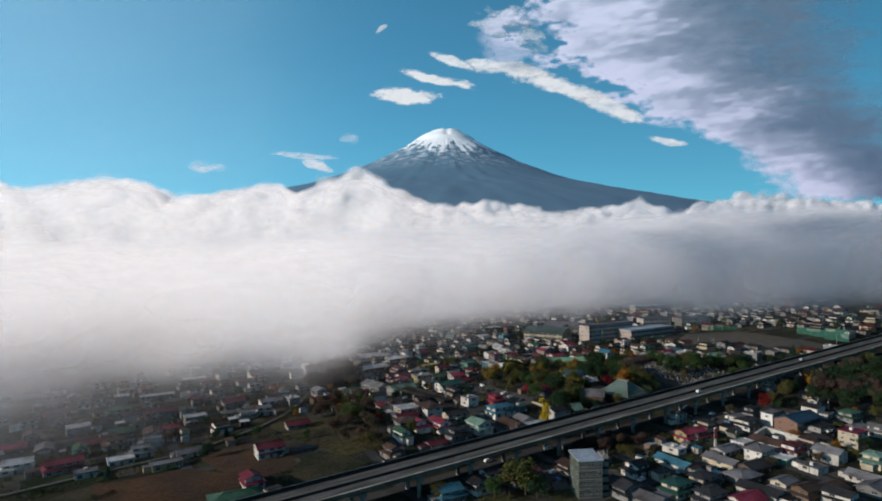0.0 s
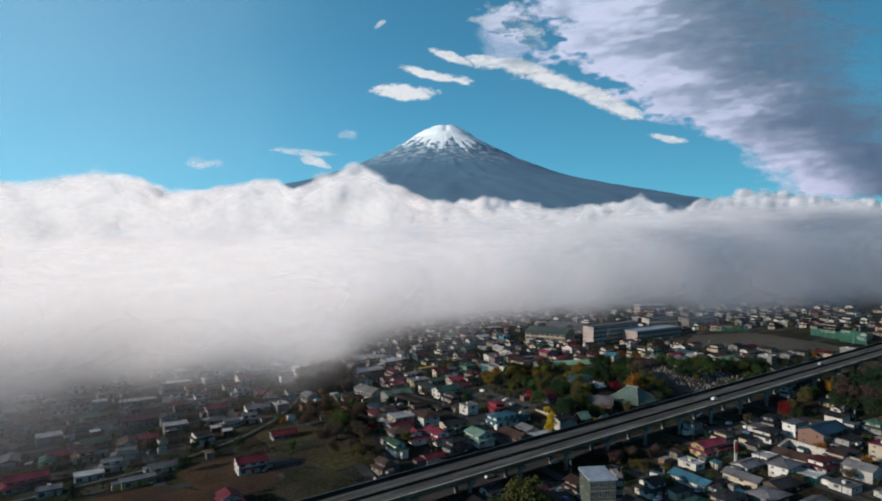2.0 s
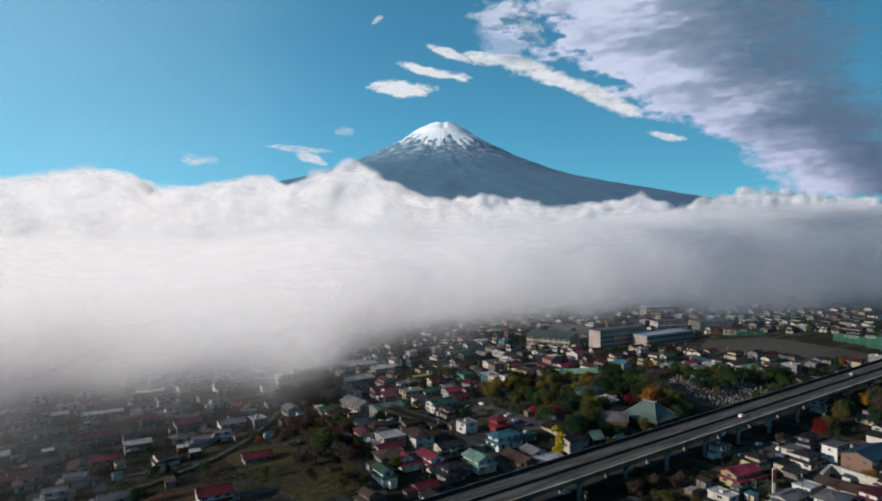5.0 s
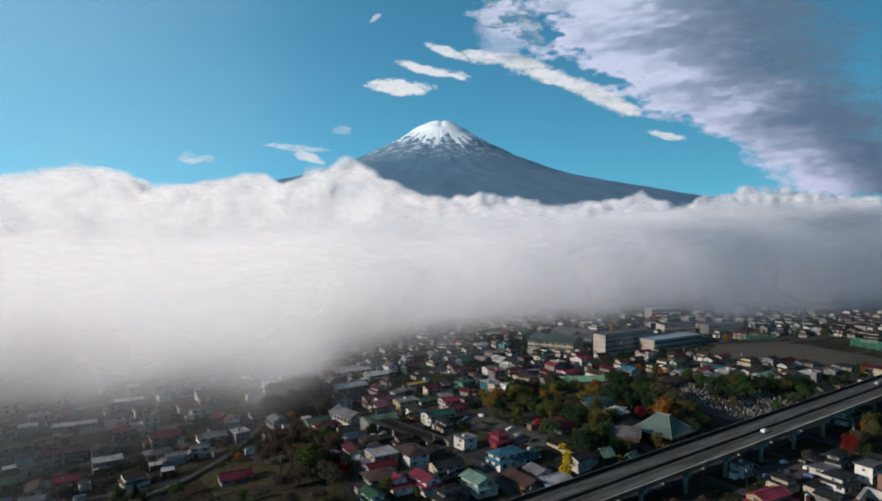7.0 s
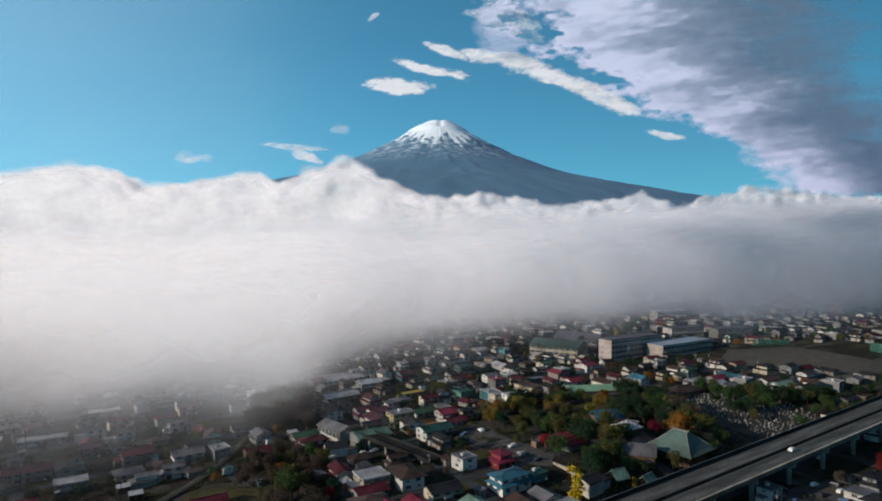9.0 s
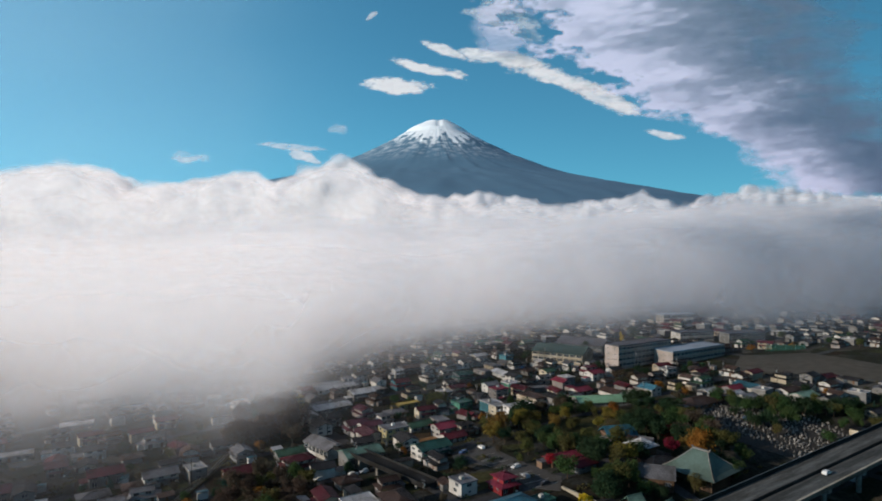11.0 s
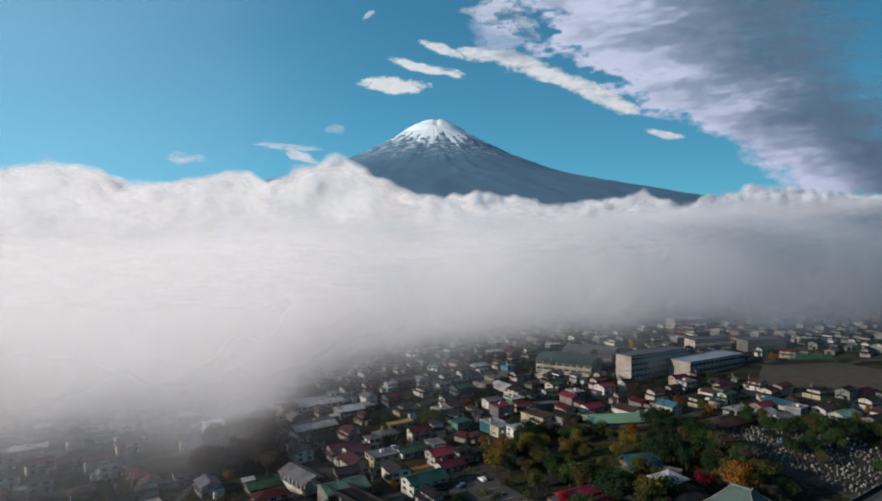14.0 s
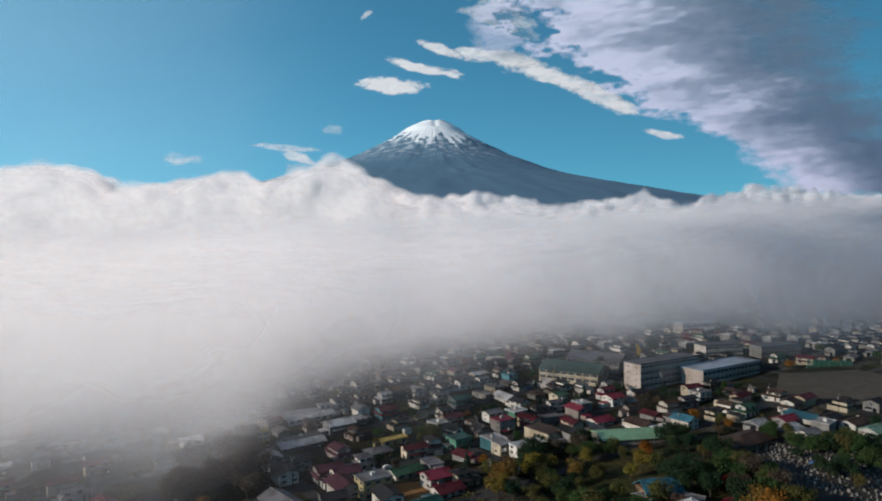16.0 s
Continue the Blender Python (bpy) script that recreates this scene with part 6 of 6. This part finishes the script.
for x, y, L, W, turn, cover, words in ((79.5, 345, 11, 8, -20, "grey", "temple hall with grey metal gabled roof"), (81.5, 368, 8, 8, 31, "white", "small temple hall with pale metal roof"),
                                       (77, 383, 12, 8, 10, "blue", "temple hall with dark blue gabled roof")):
    hall = tagged(new("temple_hall"), words, "temple hall")
    part("wall", boxes((-L / 2, L / 2, -W / 2, W / 2, -1.0, 4.0)), WALL_MAT["brown"], hall)
    part("roof", (gable_roof if cover != "white" else hip_roof)(L, W, 4.0, 2.6, 0.9, 0.25), ROOF_MAT[cover], hall)
    wall_windows(hall, -L / 2, L / 2, -W / 2, W / 2, 1.2, HOUSE_RNG, 1, True)
    hall.matrix_basis = pose(x, y, gz(x, y), 0, 0, turn)
    keep_clear(x, y, 7)
rng = random.Random(21)
for poly, count, kinds, lo, hi in ((PARK, 62, ("dark", "dark", "green", "olive", "green", "brown", "dark", "olive", "golden"), 4.5, 9.5), (CEMETERY_EDGE, 15, ("olive", "dark", "green", "olive"), 5, 8), (GRAVE_TREES, 7, ("dark", "olive", "dark", "green"), 4.5, 7.5), (WOOD, 48, ("dark", "dark", "conifer", "brown", "brown"), 8, 13),
                                   (THICKET, 24, ("brown", "brown", "olive", "brown"), 4, 8), (COPSE, 20, ("brown", "brown", "dark"), 8, 13)):
    xs, ys = [p[0] for p in poly], [p[1] for p in poly]
    made, tries = 0, 0
    while made < count and tries < 3000:
        tries += 1
        x, y = rng.uniform(min(xs), max(xs)), rng.uniform(min(ys), max(ys))
        if in_poly(x, y, poly) and clear_of(x, y, 0.6) and (poly is GRAVE_TREES or all(math.hypot(x - a, y - b) > c for a, b, c in GRAVE_CLEAR)) and abs(y - road_y(x)) * 0.846 > 12:
            job = (round(x, 1), round(y, 1), rng.uniform(lo, hi), rng.choice(kinds))
            if poly is WOOD:
                TREE_JOBS.append(job)
                keep_clear(x, y, 2.2)
            else:
                plant(*job)
            made += 1
TAKEN.extend(GRAVE_CLEAR)
tree_mass("dark_wood", TREE_JOBS, "dark evergreen wood beyond the viaduct")

# ---------------------------------------------------------------- filler houses on the street grid
rng = random.Random(11)
KINDS = []
POOL = [("gable", "darkgrey", "white"), ("gable", "darkgrey", "grey"), ("hip", "darkgrey", "cream"), ("gable", "grey", "white"), ("gable", "darkred", "grey"), ("hip", "darkgrey", "grey"),
        ("gable", "darkgrey", "grey"), ("flat", "grey", "grey"), ("gable", "green", "white"), ("gable", "darkgrey", "pink"), ("hip", "grey", "cream"), ("gable", "purple", "grey"),
        ("flat", "white", "grey"), ("gable", "darkgrey", "cream"), ("hip", "darkgrey", "grey"), ("gable", "brown", "pink"), ("gable", "grey", "grey"), ("gable", "darkred", "cream"),
        ("gable", "darkgrey", "white"), ("hip", "brown", "grey"), ("gable", "brown", "white")]
for k, (roof, rc, wc) in enumerate(POOL):
    st = 1 if k % 3 == 1 else 2
    KINDS.append((make_house(rng.uniform(7.0, 10.0), rng.uniform(5.4, 7.2), st, roof, rc, wc, rng, 1), [k]))
homes = []
for iu in range(-26, 36):
    for iv in range(-15, 26):
        u, v = iu * 12.4 + rng.uniform(-3, 3), iv * 13.2 + 6 + rng.uniform(-2.5, 2.5)
        if any(abs((v - s)) < 5.5 for s in (-150, -98, -46, 6, 58, 110, 162, 214)):
            v += 3.5 if (v % 52) < 26 else -3.5
        x, y = grid_point(u, v)
        if y < 250 or abs(x + 2) > 0.74 * y + 10 or y > np.interp(x, FRONT_X, FRONT_Y) + 110:
            continue
        if abs(y - road_y(x)) * 0.846 < 15 or not clear_of(x, y, 5.0) or rng.random() < 0.14:
            continue
        if x < -40 and y < 345 and rng.random() < 0.75:
            continue
        if any(in_poly(x, y, p) for p in (PARK, WOOD, THICKET, COPSE, FIELD_EDGE)):
            continue
        if x < -30 and rng.random() < 0.3:
            continue
        homes.append((x, y))
        keep_clear(x, y, 4.6)
homes.sort(key=lambda p: math.hypot(p[0], p[1] - 90))
NEAR = 105
TOWN_LOT = [[(8, 401), (24, 407), (36, 388), (29, 379), (10, 389)], [(36, 388), (50.5, 370), (48, 359), (37, 361), (29, 379)]]


def on_lot(x, y):
    """Whether a house at (x, y) would stand on the town's car park."""
    return any(in_poly(x + a, y + b, seats(p)) for p in TOWN_LOT for a, b in ((0, 0), (5, 0), (-5, 0), (0, 5), (0, -5)))


for x, y in homes[:NEAR]:
    src, _ = rng.choice(KINDS)
    m = pose(x, y, gz(x, y), 0, 0, 31 + rng.choice((0, 0, 90, 180, -90)) + rng.uniform(-11, 11)) @ LOW
    if on_lot(x, y):
        continue
    ob = copy_thing(src, m)
    ob["group"] = "houses of the town"
# the roofs beyond, too many and too small to tell apart
mats, slots = [], {}
co, polys, midx = [], [], []
for x, y in homes[NEAR:]:
    src, _ = rng.choice(KINDS)
    base = pose(x, y, gz(x, y), 0, 0, 31 + rng.choice((0, 0, 90, 180, -90)) + rng.uniform(-11, 11)) @ LOW
    for o in src.children:
        if o.name.startswith("air"):
            continue
        m = base @ o.matrix_basis
        k0 = len(co)
        co += [tuple(m @ q.co) for q in o.data.vertices]
        for p in o.data.polygons:
            material = o.data.materials[p.material_index]
            if material not in slots:
                slots[material] = len(mats)
                mats.append(material)
            polys.append([k0 + q for q in p.vertices])
            midx.append(slots[material])
far = bpy.data.meshes.new("distant_houses")
far.from_pydata(co, [], polys)
for m in mats:
    far.materials.append(m)
far.polygons.foreach_set("material_index", midx)
tagged(new("distant_houses", far), "crowd of small far houses with dark and coloured roofs", "houses", "", "stuff")
for src, _ in KINDS:
    for o in (*src.children_recursive, src):
        bpy.data.objects.remove(o)


# ---------------------------------------------------------------- gardens and yards
def shrub_field(name, color, count, seed, label):
    """Hedges and garden shrubs: small leaf clumps scattered between the houses."""
    r = random.Random(seed)
    co, polys = [], []
    made = tries = 0
    while made < count and tries < count * 30:
        tries += 1
        y = r.uniform(235, 640)
        x = r.uniform(-0.72, 0.72) * y
        if y > np.interp(x, FRONT_X, FRONT_Y) + 30 or abs(y - road_y(x)) * 0.846 < 10.5 or not clear_of(x, y, 0.3):
            continue
        p = Vector((x, y, 0)) - ORIGIN
        u, v = p.dot(E1), p.dot(E2)
        if min(abs(v - s) for s in (-150, -98, -46, 6, 58, 110, 162, 214)) < 3.2 or min(abs(u - s) for s in (-200, -128, -62, 10, 84, 150, 226, 300)) < 3:
            continue
        made += 1
        size, g = r.uniform(0.6, 1.7), gz(x, y)
        long = r.choice((1, 1, 2.5))
        for _ in range(int(16 * size * long)):
            d = Vector((r.gauss(0, 1), r.gauss(0, 1), abs(r.gauss(0, 1)) * 0.9))
            d = d.normalized() * size * r.uniform(0.6, 1.0)
            q = Vector((x, y, g)) + E1 * d.x * long + E2 * d.y + Vector((0, 0, d.z))
            t = Vector((r.gauss(0, 1), r.gauss(0, 1), r.gauss(0, 1))).normalized()
            w = t.orthogonal().normalized()
            s = r.uniform(0.22, 0.45)
            k = len(co)
            co.extend([tuple(q + t * s), tuple(q + w * s * 0.7), tuple(q - t * s), tuple(q - w * s * 0.7)])
            polys.append((k, k + 1, k + 2, k + 3))
    me = bpy.data.meshes.new(name)
    me.from_pydata(co, [], polys)
    me.materials.append(LEAF_MAT[color])
    tagged(new(name, me), label, "shrubs", "", "stuff")


shrub_field("evergreen_shrubs", "dark", 950, 31, "dark evergreen hedges and shrubs in the gardens")
shrub_field("autumn_shrubs", "brown", 420, 32, "brown autumn shrubs in the gardens")
shrub_field("olive_shrubs", "olive", 420, 33, "olive-green shrubs and weeds in the gardens")

# garden trees between the houses
rng = random.Random(41)
made = 0
TREE_JOBS = []
while made < 170:
    y = rng.uniform(250, 630)
    x = rng.uniform(-0.7, 0.7) * y
    if y < np.interp(x, FRONT_X, FRONT_Y) + 10 and abs(y - road_y(x)) * 0.846 > 13 and clear_of(x, y, 1.2):
        TREE_JOBS.append((round(x, 1), round(y, 1), rng.uniform(3.0, 6.5), rng.choice(("dark", "dark", "green", "olive", "brown", "brown", "orange", "conifer"))))
        keep_clear(x, y, 2.2)
        made += 1
tree_mass("garden_trees", TREE_JOBS, "small dark and autumn-brown garden trees between the houses")


# ---------------------------------------------------------------- sheds
def make_shed(w, d, h, rc, wc):
    ob = tagged(new("shed"), f"small {wc} garden shed with {COLOR_WORDS.get(rc, rc)} metal roof", "shed")
    part("wall", boxes((-w / 2, w / 2, -d / 2, d / 2, -0.4, h)), WALL_MAT[wc], ob)
    bm = bmesh.new()
    v = [bm.verts.new(p) for p in ((-w / 2 - 0.2, -d / 2 - 0.25, h), (w / 2 + 0.2, -d / 2 - 0.25, h), (w / 2 + 0.2, d / 2 + 0.2, h + 0.45), (-w / 2 - 0.2, d / 2 + 0.2, h + 0.45))]
    v2 = [bm.verts.new(q.co + Vector((0, 0, 0.12))) for q in v]
    bm.faces.new(v[::-1])
    bm.faces.new(v2)
    for k in range(4):
        bm.faces.new((v[k], v[(k + 1) % 4], v2[(k + 1) % 4], v2[k]))
    part("roof", bm, ROOF_MAT[rc], ob)
    part("door", DOOR_MESH, None, ob, "", (0, -d / 2 - 0.02, 0))
    return ob


SHEDS = [make_shed(3.2, 2.4, 2.2, "grey", "grey"), make_shed(4.5, 3.0, 2.5, "white", "brown"), make_shed(5.5, 3.2, 2.4, "brown", "grey"), make_shed(3.6, 2.6, 2.3, "blue", "white"), make_shed(6.5, 4.0, 2.8, "darkgrey", "cream")]
made = 0
spots = []
while made < 70:
    y = rng.uniform(240, 520)
    x = rng.uniform(-0.68, 0.68) * y
    if y < np.interp(x, FRONT_X, FRONT_Y) and abs(y - road_y(x)) * 0.846 > 13 and clear_of(x, y, 2.6) and not any(in_poly(x, y, p) for p in (PARK, WOOD)):
        keep_clear(x, y, 3)
        spots.append((x, y))
        made += 1
for k, (x, y) in enumerate(spots):
    m = pose(x, y, gz(x, y), 0, 0, 31 + rng.choice((0, 90, 180, 270)) + rng.uniform(-8, 8))
    if k < len(SHEDS):
        SHEDS[k].matrix_basis = m
    else:
        copy_thing(rng.choice(SHEDS), m)


# ---------------------------------------------------------------- cars
def make_car(color, name):
    ob = tagged(new("car"), f"{name} small car parked beside the street", "car")
    paint = mat("car_paint_" + name, color, 0.3, 0.05)
    bm = bmesh.new()
    prof = [(-1.85, 0.35), (1.85, 0.35), (1.9, 0.75), (1.05, 0.95), (0.5, 1.42), (-1.3, 1.45), (-1.85, 0.95)]
    e = [[bm.verts.new((x, y * (0.82 if z > 1 else 1), z)) for x, z in prof] for y in (-0.8, 0.8)]
    for k in range(len(prof)):
        j = (k + 1) % len(prof)
        bm.faces.new((e[0][k], e[0][j], e[1][j], e[1][k]))
    bm.faces.new(e[0][::-1])
    bm.faces.new(e[1])
    bmesh.ops.recalc_face_normals(bm, faces=bm.faces)
    part("body", bm, paint, ob)
    part("windscreen", boxes((0.55, 0.98, -0.6, 0.6, 1.0, 1.3)), GLASS, ob)
    for y in (-0.79, 0.75):
        part("side_window", boxes((-1.2, 0.45, y * 0.93, y * 0.93 + 0.04, 1.0, 1.35)), GLASS, ob)
    bm = bmesh.new()
    tube(bm, (0, -0.1, 0), (0, 0.1, 0), 0.31, 0.31, 10)
    tyre = mesh_of("wheel", bm, mat("tyre_" + name, (0.02, 0.02, 0.02), 0.9))
    bm = bmesh.new()
    tube(bm, (0, -0.115, 0), (0, 0.115, 0), 0.19, 0.19, 8)
    rim = mesh_of("rim", bm, STEEL)
    for x in (-1.15, 1.2):
        for y in (-0.75, 0.75):
            part("rim", rim, None, part("wheel", tyre, None, ob, "", (x, y, 0.31)))
    return ob


CARS = [make_car((0.62, 0.62, 0.62), "white"), make_car((0.30, 0.31, 0.33), "silver"), make_car((0.03, 0.03, 0.035), "black"), make_car((0.05, 0.10, 0.22), "blue"), make_car((0.70, 0.70, 0.68), "cream")]
LOT = mat("car_park_asphalt", (0.075, 0.072, 0.07), 0.9, 0.2, 0.3, 0.2)
LOTS = TOWN_LOT + [[(118, 322), (150, 334), (146, 318), (122, 306)], [(34, 266), (44, 268), (46, 244), (36, 242)]]
for k, c in enumerate(LOTS):
    patch("car_park", c, LOT, 0.13 + 0.01 * k, "grey asphalt car park with painted bays", "car park")
LINE = mat("bay_paint", (0.40, 0.39, 0.37), 0.7, 0.35, 0.6, stain=0.4)
for k in range(9):
    x, y = seat(24 + 2.55 * k, 394 - 3.75 * k)
    bm = boxes((-6.5, 3.5, -0.12, 0.12, 0, 0.02))
    for v in bm.verts:          # the line lies along the sloping ground
        q = Matrix.Rotation(radians(24), 3, "Z") @ v.co
        v.co.z += gz(x + q.x, y + q.y) - gz(x, y)
    tagged(part("bay_line", bm, LINE, None, "", (x, y, gz(x, y) + 0.19), 24), "painted line of a car park", "road marking", "lines of the car park", "structure")
places = [seat(34 + 10 * b + rng.uniform(-5, 5), 382 - 20 * b) for b in (0.1, 0.55, 0.9)] + [seat(14, 396), seat(22, 401)] + [(121 + rng.uniform(0, 26), 309 + rng.uniform(0, 20)) for _ in range(11)] + [(36 + rng.uniform(0, 7), 245 + rng.uniform(0, 20)) for _ in range(6)]
for a, b, w in STREETS[:6]:
    for _ in range(7):
        f = rng.uniform(0.25, 0.85)
        s = rng.choice((-1, 1)) * 1.9
        places.append((a[0] + (b[0] - a[0]) * f - E1.y * s, a[1] + (b[1] - a[1]) * f + E1.x * s))
done = []
for x, y in places:
    if not 240 < y < 560 or x < -15 and y < 335 or any(math.hypot(x - p, y - q) < 3.2 for p, q in done):
        continue
    if y > np.interp(x, FRONT_X, FRONT_Y) or abs(x) > 0.72 * y or any(in_poly(x, y, p) for p in (FIELD_EDGE, PARK, WOOD)):
        continue
    done.append((x, y))
for k, (x, y) in enumerate(done):
    m = pose(x, y, gz(x, y) + 0.12, 0, 0, 31 + rng.choice((0, 180, 90 if k < 20 else 0)) + rng.uniform(-5, 5))
    if k < len(CARS):
        CARS[k].matrix_basis = m
    else:
        copy_thing(rng.choice(CARS), m)
# a van and a car on the viaduct
for u, o, k in ((38, -2.6, 0), (150, 3.0, 1)):
    q = via_at(u, o, 0.07)
    tagged(copy_thing(CARS[k], pose(*q, 0, 0, math.degrees(math.atan2(VIA_DIR.y, VIA_DIR.x)))), "light-coloured car driving on the viaduct")


# ---------------------------------------------------------------- poles and cables
def make_pole():
    ob = tagged(new("utility_pole"), "grey concrete utility pole with crossarms and transformer", "utility pole", "utility poles of the town")
    bm = bmesh.new()
    tube(bm, (0, 0, -0.5), (0, 0, 11.5), 0.14, 0.09, 8)
    part("shaft", bm, DARK_CONCRETE, ob)
    for z, w in ((10.9, 1.0), (10.1, 0.9), (8.6, 0.6)):
        part("crossarm", boxes((-0.06, 0.06, -w, w, z, z + 0.12)), STEEL, ob)
    bm = bmesh.new()
    tube(bm, (0.35, 0, 8.9), (0.35, 0, 9.8), 0.26, 0.26, 8)
    part("transformer", bm, STEEL, ob)
    return ob


pole = make_pole()
CABLE = mat("cable_black", (0.02, 0.02, 0.02), 0.6)
first = True
for a, b, w in STREETS:
    A, B = Vector((*a, 0)), Vector((*b, 0))
    d = (B - A).normalized()
    s = Vector((-d.y, d.x, 0)) * (w / 2 + 0.4)
    n = int((B - A).length / 31)
    tops = []
    for k in range(n + 1):
        p = A + d * (k * 31 + 7) + s
        if not 235 < p.y < 560 or p.y > np.interp(p.x, FRONT_X, FRONT_Y) + 10 or abs(p.x) > 0.7 * p.y or abs(p.y - road_y(p.x)) * 0.846 < 12 or not clear_of(p.x, p.y, -1.5) or any(in_poly(p.x, p.y, g) for g in (FIELD_EDGE, PARK, WOOD)):
            tops.append(None)
            continue
        m = pose(p.x, p.y, gz(p.x, p.y), 0, 0, math.degrees(math.atan2(d.y, d.x)) + rng.uniform(-3, 3))
        if first:
            pole.matrix_basis, first = m, False
        else:
            copy_thing(pole, m)
        tops.append(Vector((p.x, p.y, gz(p.x, p.y) + 10.95)))
    bm = bmesh.new()
    some = False
    for p, q in zip(tops, tops[1:]):
        if p is None or q is None:
            continue
        for o, dz in ((-0.8, 0), (0, 0), (0.8, 0), (-0.6, -0.8), (0.4, -2.3)):
            c = Vector((-d.y, d.x, 0)) * o
            pts = [p.lerp(q, f / 6) + c + Vector((0, 0, dz - 0.55 * (1 - (2 * f / 6 - 1) ** 2))) for f in range(7)]
            for u, v in zip(pts, pts[1:]):
                tube(bm, u, v, 0.022, 0.022, 3)
                some = True
    if some:
        tagged(part("overhead_cables", bm, CABLE), "sagging black cables between the utility poles", "cables", "", "stuff")
    else:
        bm.free()

# ---------------------------------------------------------------- green ball nets round the sports ground
NET = bpy.data.materials.new("green_net")
NET.use_nodes = True
nn, nl = NET.node_tree.nodes, NET.node_tree.links
nb = nn["Principled BSDF"]
nb.inputs["Base Color"].default_value, nb.inputs["Roughness"].default_value, nb.inputs["Alpha"].default_value = (0.025, 0.13, 0.09, 1), 0.8, 0.35
for (x0, y0), (x1, y1), h in (((232, 560), (258, 557), 5), ((284, 510), (292, 486), 6), ((292, 486), (300, 470), 9)):
    d = Vector((x1 - x0, y1 - y0, 0))
    ob = tagged(new("ball_net"), "tall green ball net on steel posts round the sports ground", "net", "nets of the sports ground")
    turn = math.degrees(math.atan2(d.y, d.x))
    ob.matrix_basis = pose(x0, y0, gz(x0, y0), 0, 0, turn)
    part("mesh_panel", boxes((0, d.length, -0.02, 0.02, 0.2, h)), NET, ob, "sheer green netting")
    n = max(2, int(d.length / 6))
    for k in range(n + 1):
        bm = bmesh.new()
        tube(bm, (d.length * k / n, 0.08, -1.5), (d.length * k / n, 0.08, h + 0.3), 0.1, 0.08, 6)
        part("post", bm, STEEL, ob)

block("apartment_block", "large russet-brown apartment block far behind the viaduct", 390, 694, 32, 14, 4, 20, mat("russet_tiles", (0.12, 0.07, 0.055), 0.8, 0.1), SCHOOL_ROOF, 9, 3.1, 2)
block("hall", "long pale hall dim in the edge of the fog", 224, 700, 34, 13, 2, 12, WALL_MAT["white"], SCHOOL_ROOF_PALE, 9, 3.6, 2)
# tall sign mast beside the red-roofed shop
mast = tagged(new("sign_mast"), "tall red and white sign pillar beside the red-roofed shop", "sign")
part("pillar", boxes((-0.5, 0.5, -0.25, 0.25, -0.4, 9.5)), WALL_MAT["white"], mast)
part("panel", boxes((-0.7, 0.7, -0.32, -0.26, 4.5, 9.2)), ROOF_MAT["red"], mast)
mast.matrix_basis = pose(118, 280, gz(118, 280), 0, 0, 10)

# leafless brown brush at the foot of the viaduct
brush = random.Random(57)
tree_mass("leafless_brush", [(58 + 2.0 * k + brush.uniform(-1, 1), 286.5 + 0.25 * k + brush.uniform(-1.6, 1.6), brush.uniform(3.4, 5.4), "brown") for k in range(17)], "leafless brown brush along the viaduct")
